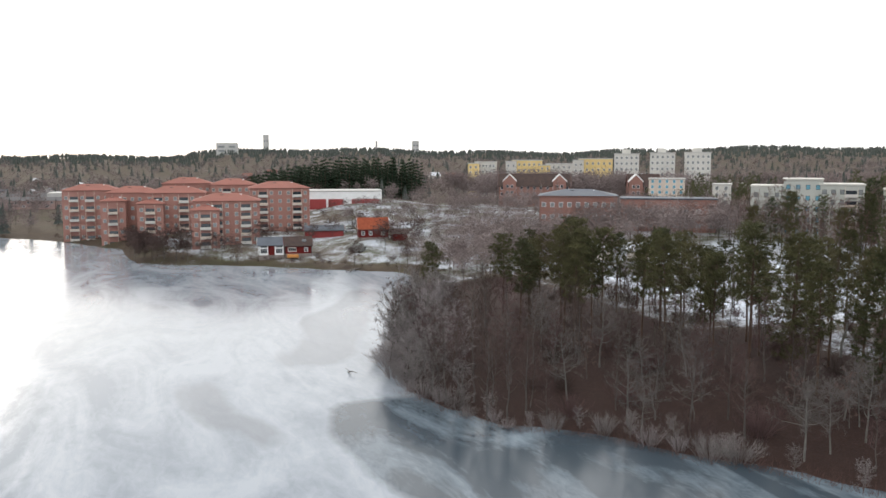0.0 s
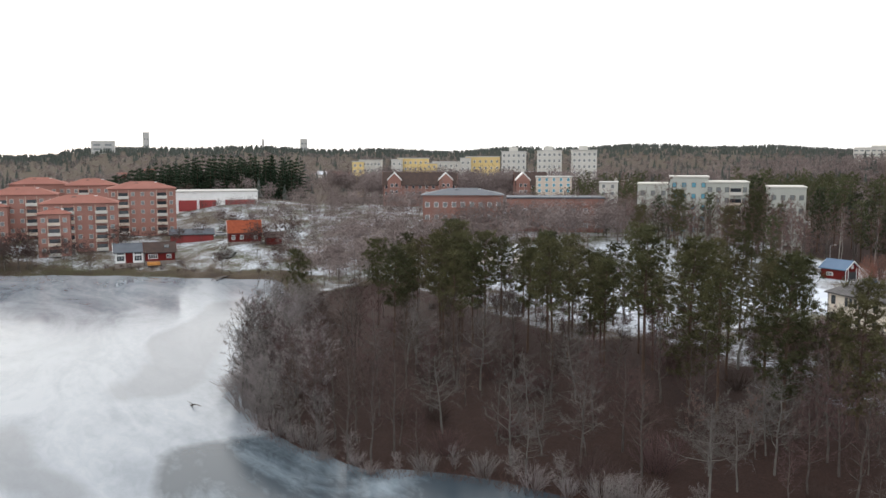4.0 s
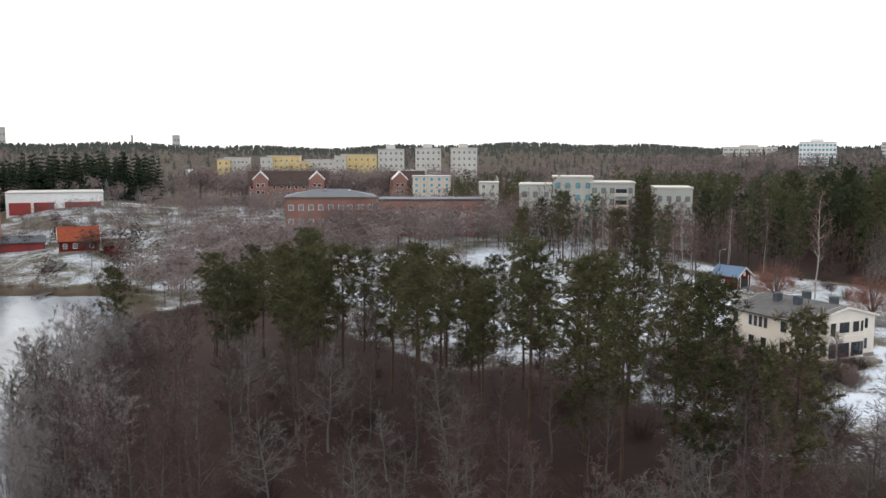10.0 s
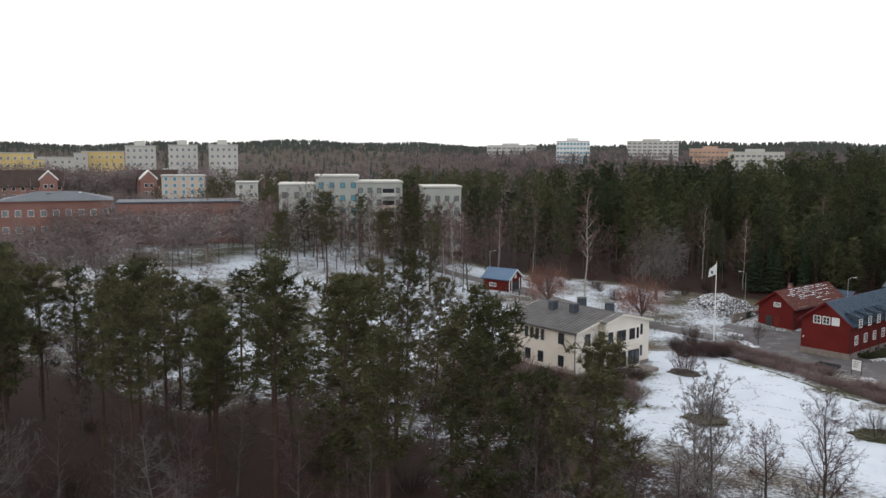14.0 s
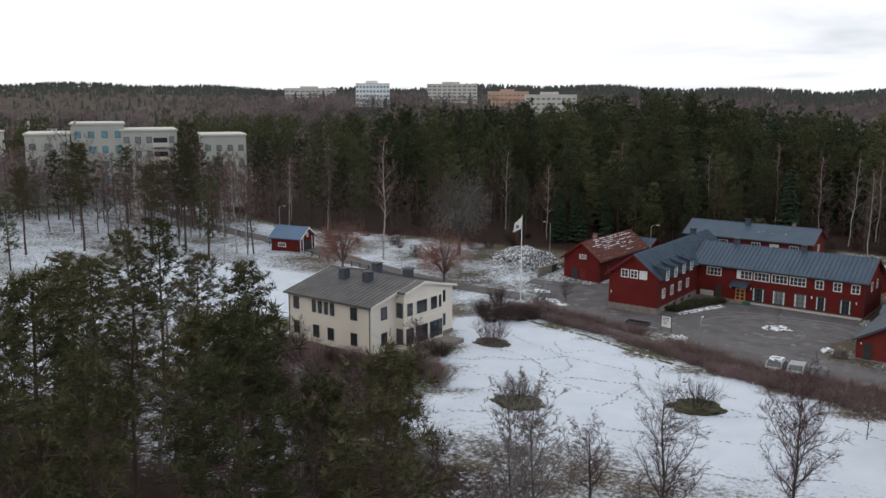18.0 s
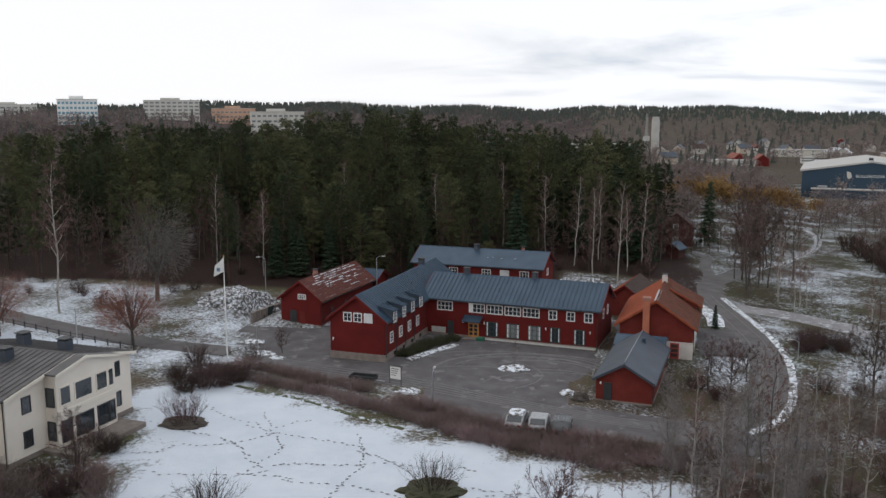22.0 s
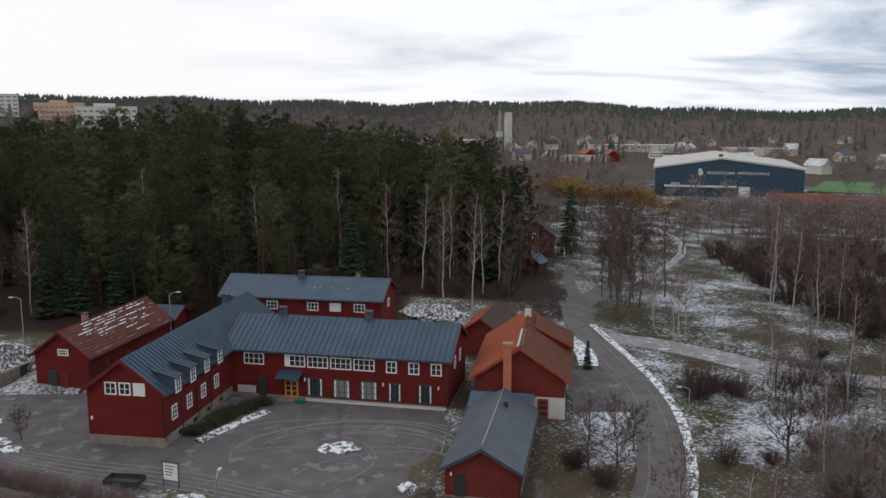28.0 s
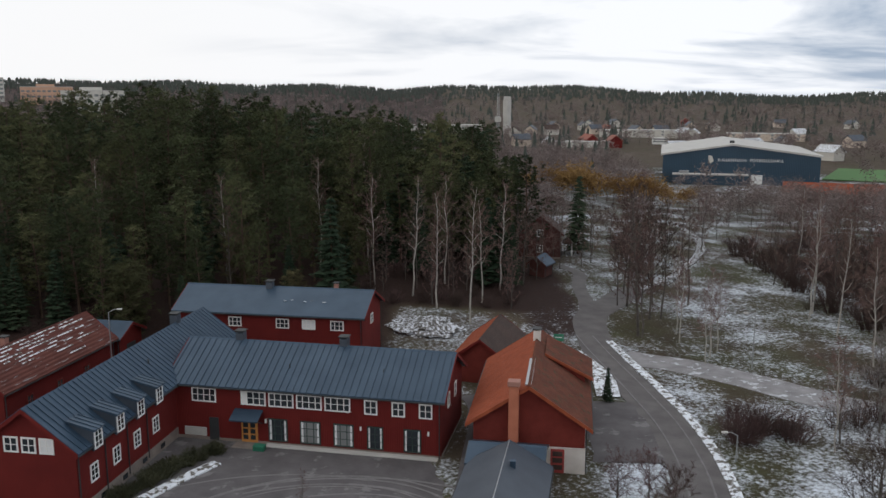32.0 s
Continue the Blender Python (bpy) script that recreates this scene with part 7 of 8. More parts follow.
terrace_text = "white stepped apartment house with flat roofs"
block("terrace_house", -164, -3.5, 9, 14, 48, 22.2, terrace_text, TERRACE, OFFWHITE, 4, 3, sides=("S", "W"), group="white stepped houses", trim=DARK)
block("terrace_house", -158.5, 4, 11, 14, 48, 24.3, terrace_text, TERRACE, OFFWHITE, 5, 4, sides=("S", "W"), group="white stepped houses", trim=DARK, pane=TEAL_GLASS)
block("terrace_house", -151, 11, 12, 15, 48, 22.8, terrace_text, TERRACE, OFFWHITE, 5, 5, balconies=(3,), sides=("S", "E"), group="white stepped houses", trim=DARK)
block("terrace_house", -141, 26, 10, 14, 46, 21.4, terrace_text, TERRACE, OFFWHITE, 4, 4, sides=("S",), group="white stepped houses", trim=DARK)
for name, x, y, w, d, rot, top, body, n, text in (("white_office", -593, 652, 57, 20, 35, 41.8, OFFWHITE, 3, "long low white office on the hill"), ("white_stepped_office", -262, 540, 42, 16, 24, 33.5, OFFWHITE, 4, "white stepped office above the forest"), ("blue_office", -361, 436, 26, 16, 31, 41.6, WHITE, 4, "blue glass office with white bands"),
                                                  ("white_office", -412, 649, 51, 18, 26, 45, OFFWHITE, 4, "long off-white office on the hill"), ("orange_office", -377, 722, 44, 18, 22, 38, surface("salmon_plaster", (0.5, 0.3, 0.2), (0.6, 0.38, 0.27), 8, 2, 0.9, 0.05), 3, "salmon coloured office on the hill")):
    block(name, x, y, w, d, rot, top, text, body, CONCRETE, n + 1, 10, sides=("S",), base=gz(x, y) - 1, win=(w / 14, 1.8), trim=body, pane=TEAL_GLASS if name == "blue_office" else GLASS_PALE, penthouse=True)
for name, x, y, w, top, text in (("far_tower", -2218, 133, 15, 98, "very distant slender tower block"), ("far_tower", -1836, 421, 15, 76, "very distant tower block"), ("far_mast", -1860, 339, 5, 75, "very distant thin mast"), ("far_office", -1753, -26, 42, 66, "very distant wide office block")):
    block(name, x, y, w, w * 0.8, 80, top, text, CONCRETE, CONCRETE, 4, 2, sides=("S",), base=30, win=(w * 0.3, 4), trim=CONCRETE)

# cottages by the far shore
cot = gabled("red_white_cottage", pose(-222.5, -145, gz(-226, -138) + 0.2, 0, 0, 84), 8.0, 7.5, 3.6, 5.6, "cottage with white front and grey roof by the lake", "cottage", WHITE, STEEL_DARK, plinth=0.4)
for x, w in ((1.6, 2.2), (6.4, 2.2)):
    window(cot, wall_at("S", x, 0.9, 8, 7.5), w, 1.7, 3, 1)
    window(cot, wall_at("S", x, 2.75, 8, 7.5), w, 0.7, 3, 1)
part("red_panel", cuboid(3.0, -0.06, 0.4, 5.0, 0.02, 3.5), RED, cot, "red boarded panel between the windows")
cot2 = gabled("red_cottage", pose(-221.2, -136.8, gz(-226, -133) + 0.2, 0, 0, 84), 8.4, 7.0, 3.0, 5.4, "red cottage with dark red roof by the lake", "cottage", RED, TILE_BROWN, plinth=0.4)
window(cot2, wall_at("S", 2.2, 1.0, 8.4, 7), 2.6, 1.4, 4, 1)
window(cot2, wall_at("S", 6.6, 1.0, 8.4, 7), 1.3, 1.3, 2, 2)
part("roof_light", prism([(1.2, 4.0), (2.2, 4.75), (2.2, 4.85), (1.2, 4.1)], 1.4), GLASS, cot2, "sky-reflecting roof window", pose(5.4, 0, 0))
part("deck", cuboid(0.5, -3.0, -0.6, 4.0, -0.1, 0.25, 0.03), OAK, cot2, "small wooden deck")
oran = gabled("orange_cottage", pose(-228, -111, gz(-230, -106), 0, 0, 80), 10, 7, 3.3, 6.6, "red wooden house with bright orange roof", "house", RED, TILE_ORANGE, plinth=0.3, trim=WHITE)
for x in (1.5, 4.0, 8.2):
    window(oran, wall_at("S", x, 1.0, 10, 7), 1.1, 1.4, 2, 2)
gabled("red_lean_shed", pose(-225, -100, gz(-226, -98), 0, 0, 80), 5, 5, 2.4, 3.6, "small red shed beside the orange-roofed house", "shed", RED, TILE_BROWN)
gabled("long_red_garage", pose(-256, -124, gz(-254, -120), 0, 0, 80), 14, 6, 2.8, 4.2, "low red garage row behind bare trees", "garage", RUST, STEEL_DARK)
gabled("cream_cabin", pose(-146, -58, gz(-146, -56), 0, 0, 40), 5.5, 4.5, 2.5, 4.2, "small cream cabin with snowy roof", "cabin", CREAM, SNOWY)
gabled("cream_cabin", pose(-150, -66, gz(-150, -64), 0, 0, 100), 6.5, 4.5, 2.5, 4.2, "small cabin with snow on its roof", "cabin", CREAM, SNOWY)

# sports hall beyond the meadow
hx, hy, hr = 85.0, 252.0, -15.0
hz = -2.0
hall = thing("sports_hall", pose(hx, hy, hz, 0, 0, hr), "dark blue sports hall with pale low-pitched roof", "sports hall")
hw, hd, he, hp = 55.0, 60.0, 10.2, 14.0
part("wall", prism([(0, -3), (hw, -3), (hw, he), (hw * 0.45, hp), (0, he)], hd, "Y"), NAVY, hall)
for x0, z0, x1, z1 in ((-0.8, he - 0.1, hw * 0.45, hp), (hw * 0.45, hp, hw + 0.8, he - 0.1)):
    part("roof_slope", prism([(x0, z0 + 0.03), (x1, z1 + 0.03), (x1, z1 + 0.7), (x0, z0 + 0.7)], hd + 1.2, "Y"), CONCRETE, hall, "pale grey low-pitched roof", pose(0, -0.6, 0))
part("entrance_block", cuboid(4, -5, -1, 30, 0.0, 3.4, 0.05), NAVY, hall, "low dark blue entrance block")
part("entrance_roof", cuboid(3.6, -5.4, 3.4, 30.4, 0.0, 3.8, 0.05), CONCRETE, hall, "pale flat canopy roof")
part("vent_box", cuboid(6, -3.5, 3.8, 9.5, -1.5, 4.8, 0.05), GALVANISED, hall, "grey ventilation box")
part("gate", cuboid(31.5, -0.25, -0.5, 35.5, 0.05, 3.4, 0.03), WHITE, hall, "large white roller gate")
part("roof_vent", cuboid(hw * 0.45 - 0.8, 6, hp + 0.3, hw * 0.45 + 0.8, 7.5, hp + 1.6, 0.05), DARK, hall, "dark roof vent")
font = bpy.data.curves.new("hall_sign", "FONT")
font.body, font.size, font.extrude, font.space_character = "SOLLENTUNA  FOTBOLLSHALL", 1.5, 0.04, 1.12
sign_tmp = new("hall_sign", font)
letters = bpy.data.meshes.new_from_object(sign_tmp.evaluated_get(bpy.context.evaluated_depsgraph_get()))
bpy.data.objects.remove(sign_tmp)
letters.materials.clear()
letters.materials.append(WHITE)
part("sign", letters, None, hall, "white capital letters on the gable", pose(19.5, -0.1, 8.2, 90, 0, 0))
part("emblem", prism([(16.4, 8.0), (17.2, 7.4), (18.2, 8.4), (17.5, 10.2), (16.2, 10.4)], 0.12, "Y"), OFFWHITE, hall, "pale leaf-shaped emblem", pose(0, -0.14, 0))
pitch = new("football_pitch", mesh_of(prism([(0, 0), (100, -60), (130, -10), (30, 50)], 0.3, "Z"), TURF, "football_pitch"))
pitch.matrix_basis = pose(150, 262, max(gz(200, 260), gz(160, 275)) + 0.05)
tagged(pitch, "green artificial football pitch beside the hall", "pitch", kind="structure")
orow = gabled("orange_roof_row", pose(106, 191, -1.9, 0, 0, -24), 36, 9, 3.0, 5.6, "long low house with orange tile roof", "house", RED_OLD, TILE_ORANGE)
farred = gabled("dark_red_house", pose(22.0, 82, gz(22, 82), 0, 0, 84), 9, 7.5, 4.6, 7.6, "old dark red house with brown roof", "house", RED_BROWN, TILE_BROWN, trim=RED_BROWN, plinth=0.4)
for z in (1.2, 4.0):
    window(farred, wall_at("W", 3.8, z, 9, 7.5), 1.2, 1.3, 2, 2)
for x in (2.2, 6.6):
    window(farred, wall_at("S", x, 1.2, 9, 7.5), 1.1, 1.3, 2, 2)
porch = part("porch", prism([(-2.0, 2.2), (-1.0, 3.2), (0.0, 2.2)], 3.0), TILE_BROWN, farred, "small roofed porch with white posts", pose(3.6, -0.4, 0))
for x in (3.8, 6.2):
    part("porch_post", cuboid(x, -2.2, -0.4, x + 0.14, -2.06, 2.3), WHITE, farred)
gabled("blue_roof_hut", pose(17.0, 66, gz(17, 66), 0, 0, 60), 3.2, 2.6, 2.2, 3.2, "tiny hut with blue-grey roof by the wood", "hut", RED_BROWN, STEEL_BLUE)

# silos and mast of the far works
silo = thing("concrete_silo", pose(56, 606, gz(56, 606)), "tall pale concrete silo", "silo")
part("shaft", pole_of([((0, 0, -2), 3.2), ((0, 0, 27 - gz(56, 606)), 3.2)], 16), CONCRETE, silo)
part("head_house", cuboid(-2.5, -2.5, 27 - gz(56, 606), 2.5, 2.5, 29.5 - gz(56, 606), 0.1), CONCRETE, silo)
mast = thing("lattice_mast", pose(49, 606, gz(49, 606)), "slim steel mast beside a silo", "mast")
for dx, dy in ((-1.2, -1.2), (1.2, -1.2), (0, 1.2)):
    part("leg", pole_of([((dx, dy, -1), 0.22), ((dx * 0.5, dy * 0.5, 32 - gz(49, 606)), 0.12)], 5), GALVANISED, mast)
for k in range(8):
    z = 2 + k * (28 - gz(49, 606)) / 8
    part("brace", pole_of([((-1.1, -1.1, z), 0.1), ((1.0, -1.0, z + 2.5), 0.1)], 4), GALVANISED, mast)
part("cabin", cuboid(-2.4, -2.4, 10, 2.4, 2.4, 14, 0.1), CONCRETE, mast, "pale equipment cabin")

# the terraced row houses by the far meadow
row_text = "small dull pink row house with grey roof"
ROW_WALL = surface("dull_pink_brick", (0.26, 0.17, 0.15), (0.36, 0.25, 0.22), 4.0, 2.0, 0.9, 0.1)
first = None
for x, y0, n in ((-531, -262, 7), (-590, -268, 8), (-640, -272, 8)):
    for i in range(n):
        m = pose(x - 0.6 * i, y0 + 6.6 * i, gz(x, y0 + 6.6 * i), 0, 0, 85 + (i % 2) * 4)
        if first:
            copy_thing(first, m)
            continue
        first = thing("row_house", m, row_text, "house", "row houses")
        part("wall", cuboid(0, 0, -2, 6.2, 8, 5.2), ROW_WALL, first)
        part("roof", prism([(-0.4, 5.2), (4, 7.6), (8.4, 5.2)], 6.4), STEEL_WORN, first)
        far_window(first, pose(1.8, 0, 1.2), 1.6, 1.5)
        far_window(first, pose(4.4, 0, 3.4), 1.6, 1.3)
# small houses of the suburbs
SUB = []
for k, (body, roof) in enumerate(((OFFWHITE, TILE_BROWN), (RED, BRICK_ROOF), (BEIGE, STEEL_DARK), (OFFWHITE, SNOWY), (OFFWHITE, STEEL_DARK))):
    SUB.append((mesh_of(prism([(0, -2), (8, -2), (8, 4.2), (4, 7.2), (0, 4.2)], 11), body, "wall"), mesh_of(prism([(-0.5, 4.1), (4, 7.4), (8.5, 4.1), (8.5, 4.4), (4, 7.8), (-0.5, 4.4)], 12), roof, "roof"),
                mesh_of(cuboid(-0.06, -0.1, 0, 1.2, 0.1, 1.4), GLASS, "window")))
rng = random.Random(404)
spots = [(x, y) for x, y, *_ in places(21, 40, 440, 1000, -110, -84, 1, 1, 1)] + [(x, y) for x, y, *_ in places(22, 16, 430, 900, -78, -48, 1, 1, 1)] + [(x, y) for x, y, *_ in places(23, 46, 500, 950, 4, 34, 1, 1, 1)]
suburb_first = {}
for x, y in spots:
    k = rng.randrange(len(SUB))
    m = pose(x, y, gz(x, y), 0, 0, rng.choice((0, 20, 75, 90, 110)) + rng.uniform(-8, 8))
    if k in suburb_first:
        copy_thing(suburb_first[k], m)
        continue
    ob = thing("suburban_house", m, "small distant house with pitched roof", "house", "suburban houses")
    part("wall", SUB[k][0], None, ob)
    part("roof", SUB[k][1], None, ob, at=Matrix.Translation((-0.5, 0, 0)))
    part("window", SUB[k][2], None, ob, at=pose(4, 0, 1.4))
    suburb_first[k] = ob
for x, y, w, d, rot, top, body in ((-547, -235, 90, 30, 88, 15, CONCRETE), (-560, -150, 50, 30, 80, 13, WHITE), (142, 491, 10, 10, -10, 6, WHITE), (70, 470, 40, 14, -5, 6, OFFWHITE), (120, 560, 60, 12, -12, 8, OFFWHITE), (200, 520, 50, 12, -18, 8, BEIGE), (-30, 620, 70, 20, 8, 10, CONCRETE)):
    block("far_store", x, y, w, d, rot, gz(x, y) + top * 0.6, "long low pale store building", body, CONCRETE, 2, 6, sides=("S",), group="far stores", win=(2.0, 1.5))

# ---------------------------------------------------------------- small things round the yard
pole = thing("flagpole", pose(-45.7, -12.0, gz(-45.7, -12)), "tall white flagpole with a limp white flag", "flagpole")
part("mast", pole_of([((0, 0, -0.3), 0.09), ((0, 0, 6), 0.075), ((0, 0, 12.6), 0.04)], 10), WHITE, pole)
part("finial", pole_of([((0, 0, 12.58), 0.03), ((0, 0, 12.66), 0.1), ((0, 0, 12.78), 0.02)], 8), OAK, pole, "small gilded ball finial")
bm = bmesh.new()
cells = []
for i in range(9):
    row = []
    for j in range(6):
        u, v = i / 8, j / 5
        x = -0.06 - 1.35 * u * (0.75 + 0.25 * v)
        y = 0.16 * math.sin(5 * u + 2 * v) * u
        z = 12.4 - 0.95 * u - 1.7 * v * (1 - 0.15 * u)
        row.append(bm.verts.new((x, y, z)))
    cells.append(row)
for i in range(8):
    for j in range(5):
        bm.faces.new((cells[i][j], cells[i + 1][j], cells[i + 1][j + 1], cells[i][j + 1]))
bmesh.ops.solidify(bm, geom=bm.faces[:], thickness=0.012)
flag = part("flag", bm, WHITE, pole, "white cloth flag hanging in folds")
part("flag_emblem", cuboid(-0.85, -0.17, 10.75, -0.45, -0.14, 11.2), surface("flag_blue", (0.08, 0.14, 0.24), (0.12, 0.2, 0.32), 1, 5, 0.8, 0.1), flag, "small blue emblem on the flag")

board = thing("notice_board", pose(-22.9, -18.2, 0.05, 0, 0, -20), "white notice board on two dark posts", "sign")
for x in (-0.75, 0.75):
    part("post", pole_of([((x, 0, -0.2), 0.05), ((x, 0, 2.15), 0.05)], 6), DARK, board)
part("panel", cuboid(-0.7, -0.03, 0.6, 0.7, 0.03, 2.05, 0.01), WHITE, board)
for k in range(4):
    part("text_bar", cuboid(-0.5, -0.045, 1.75 - 0.25 * k, 0.45 - 0.12 * k, -0.031, 1.83 - 0.25 * k), STEEL_DARK, board)
part("hood", cuboid(-0.85, -0.12, 2.08, 0.85, 0.12, 2.16, 0.02), DARK, board)


def street_lamp(x, y, h, arm=1.1, turn=0.0):
    ob = thing("street_lamp", pose(x, y, gz(x, y), 0, 0, turn), "slim grey street lamp on a tall pole", "street lamp", "street lamps")
    part("post", pole_of([((0, 0, -0.3), 0.08), ((0, 0, h), 0.05)], 8), GALVANISED, ob)
    part("arm", pole_of([((0, 0, h - 0.05), 0.035), ((arm * 0.6, 0, h + 0.25), 0.03), ((arm, 0, h + 0.25), 0.03)], 6), GALVANISED, ob)
    part("lamp_head", cuboid(arm - 0.1, -0.14, h + 0.18, arm + 0.45, 0.14, h + 0.32, 0.04), CONCRETE, ob)
    return ob


for x, y, h, t in ((-33.4, 16.5, 8.6, 10), (-52, 18, 6.0, 200), (-17.5, -24.5, 3.6, 90), (24.6, -0.6, 2.3, 180), (-110, 14, 6, 30), (-66, -12, 5, 60), (-43.5, -7.5, 3.4, 90), (-182, 8, 8, 20), (35, 24, 6, 180)):
    street_lamp(x, y, h, 0.9, t)


def car(x, y, turn, paint, label, snow=False):
    ob = thing("car", pose(x, y, gz(x, y) + 0.06, 0, 0, turn), label, "car", "parked cars")
    side = [(-2.15, 0.35), (2.15, 0.35), (2.2, 0.75), (1.35, 0.92), (0.75, 1.42), (-1.15, 1.46), (-1.95, 0.98), (-2.2, 0.85)]
    bm = prism(side, 1.7, "Y")
    bmesh.ops.translate(bm, verts=bm.verts, vec=(0, -0.85, 0))
    bmesh.ops.bevel(bm, geom=bm.edges[:], offset=0.09, segments=2, affect="EDGES")
    part("body", bm, paint, ob)
    for y0, y1 in ((-0.865, -0.84), (0.84, 0.865)):
        g = prism([(-1.55, 0.97), (1.15, 0.97), (0.65, 1.34), (-1.1, 1.37)], y1 - y0, "Y")
        part("side_window", g, GLASS, ob, at=pose(0, y0, 0))
    part("windscreen", prism([(0.8, 1.38), (1.3, 0.97), (1.34, 0.99), (0.84, 1.41)], 1.4, "Y"), GLASS, ob, at=pose(0, -0.7, 0))
    part("rear_window", prism([(-1.22, 1.4), (-1.85, 1.02), (-1.89, 1.05), (-1.26, 1.43)], 1.4, "Y"), GLASS, ob, at=pose(0, -0.7, 0))
    for cx in (-1.35, 1.35):
        for cy in (-0.86, 0.66):
            wheel = part("wheel", pole_of([((cx, cy, 0.32), 0.33), ((cx, cy + 0.2, 0.32), 0.33)], 14), DARK, ob, "black rubber tyre")
            part("rim", pole_of([((cx, cy - 0.015, 0.32), 0.19), ((cx, cy + 0.215, 0.32), 0.19)], 10), GALVANISED, wheel)
    for cy in (-0.6, 0.6):
        part("headlight", cuboid(2.12, cy - 0.18, 0.62, 2.22, cy + 0.18, 0.76, 0.02), WHITE, ob)
        part("tail_light", cuboid(-2.22, cy - 0.16, 0.7, -2.13, cy + 0.16, 0.86, 0.02), RUST, ob)
    if snow:
        part("snow_cover", cuboid(-1.2, -0.74, 1.45, 0.75, 0.74, 1.53, 0.03), SNOWY, ob, "thin layer of snow on the roof")
    return ob


PAINT_W = surface("white_car_paint", (0.55, 0.56, 0.57), (0.68, 0.69, 0.7), 2, 6, 0.25, 0.02)
PAINT_D = surface("dark_car_paint", (0.02, 0.022, 0.026), (0.045, 0.048, 0.055), 2, 6, 0.25, 0.02)
PAINT_G = surface("silver_car_paint", (0.3, 0.31, 0.32), (0.4, 0.41, 0.42), 2, 6, 0.3, 0.02, 0.4)
car(-8.3, -29.2, 84, PAINT_G, "silver hatchback with snow on its roof by the hedge", True)
car(-6.1, -29.6, 86, PAINT_G, "silver estate car parked by the hedge")
car(-3.9, -30.1, 86, PAINT_D, "dark car parked by the hedge")
for x, y, t, p, text in ((-170, 18, 30, PAINT_D, "dark car parked on the far street"), (-176, 24, 120, PAINT_G, "silver car parked on the far street"), (-184, 20, 40, PAINT_W, "white car parked before the school"), (-265, -112, 80, PAINT_D, "dark car parked by the garages"),
                         (-262, -106, 80, PAINT_W, "white car parked by the garages"), (-268, -100, 80, PAINT_G, "silver car parked by the garages"), (-272, -96, 80, PAINT_D, "dark car parked near the warehouse")):
    car(x, y, t, p, text)
trailer = thing("flatbed_trailer", pose(-26.6, -18.4, 0.05, 0, 0, -8), "small dark open trailer beside the hedge", "trailer")
part("bed", cuboid(-1.5, -0.75, 0.5, 1.5, 0.75, 0.6, 0.02), DARK, trailer)
for y in (-0.75, 0.7):
    part("side_board", cuboid(-1.5, y, 0.6, 1.5, y + 0.05, 0.95, 0.01), DARK, trailer)
for x in (-1.5, 1.45):
    part("end_board", cuboid(x, -0.7, 0.6, x + 0.05, 0.7, 0.95, 0.01), DARK, trailer)
for y in (-0.9, 0.78):
    part("wheel", pole_of([((0, y, 0.3), 0.3), ((0, y + 0.12, 0.3), 0.3)], 12), DARK, trailer)
part("drawbar", pole_of([((1.5, 0, 0.5), 0.04), ((2.6, 0, 0.45), 0.04)], 6), GALVANISED, trailer)


def heap(name, x, y, w, h, material, label, seed, category="snow"):
    """A low uneven mound."""
    bm = bmesh.new()
    bmesh.ops.create_icosphere(bm, subdivisions=4, radius=1)
    for v in bm.verts:
        n = noise.noise(v.co * 2.3 + Vector((seed, 0, 0))) + 0.5 * noise.noise(v.co * 6 + Vector((seed, 3, 0)))
        v.co *= 1 + 0.35 * n
        px, py = v.co.x * w / 2, v.co.y * w / 2 * 0.75
        v.co = Vector((px, py, gz(x + px, y + py) - gz(x, y) + max(-0.15, v.co.z * h)))
    ob = new(name, mesh_of(bm, material, name))
    ob.location = (x, y, gz(x, y))
    return tagged(ob, label, category)


heap("snow_mound", -10.0, -10.2, 3.4, 0.45, SNOWY, "small dirty snow heap in the yard", 1)
heap("snow_mound", -3.6, -18.8, 1.8, 0.5, SNOWY, "small snow heap beside the shed", 2)
heap("snow_mound", -42.5, -8.8, 3.2, 0.35, SNOWY, "low snow heap at the yard's edge", 3)
heap("snow_mound", -39.8, -10.4, 2.2, 0.3, SNOWY, "low snow heap at the yard's edge", 4)
heap("snow_mound", -45.5, -3.5, 3.0, 0.35, SNOWY, "low snow heap at the yard's edge", 5)
heap("snow_mound", -20.8, -20.8, 2.8, 0.3, SNOWY, "low snow heap under the notice board", 6)
heap("cellar_mound", -54.5, 12.0, 12.0, 1.4, STONY_SNOW, "stony mound of an earth cellar under patchy snow", 7, "mound")
heap("rocky_bank", -1.5, 36, 9.0, 1.0, STONY_SNOW, "rocky bank under patchy snow", 8, "rocks")
heap("rocky_bank", 7.0, 33, 7.0, 0.7, STONY_SNOW, "rocky bank under patchy snow", 9, "rocks")
heap("planting_bed", -40, -35.5, 4.6, 0.35, surface("dark_bed_soil", (0.035, 0.03, 0.025), (0.08, 0.065, 0.05), 1, 5, 0.95, 0.6), "round dark planting bed in the lawn", 10, "bed")
heap("planting_bed", -29.8, -52.5, 4.8, 0.7, surface("yellowed_grass_tuft", (0.04, 0.038, 0.018), (0.088, 0.078, 0.038), 0.6, 8, 0.95, 0.8), "round tuft of yellowed grass in the lawn", 11, "bed")
heap("planting_bed", -14, -45, 5.2, 0.6, surface("olive_grass_tuft", (0.03, 0.033, 0.016), (0.07, 0.066, 0.034), 0.6, 8, 0.95, 0.8), "round tuft of dull grass in the lawn", 12, "bed")
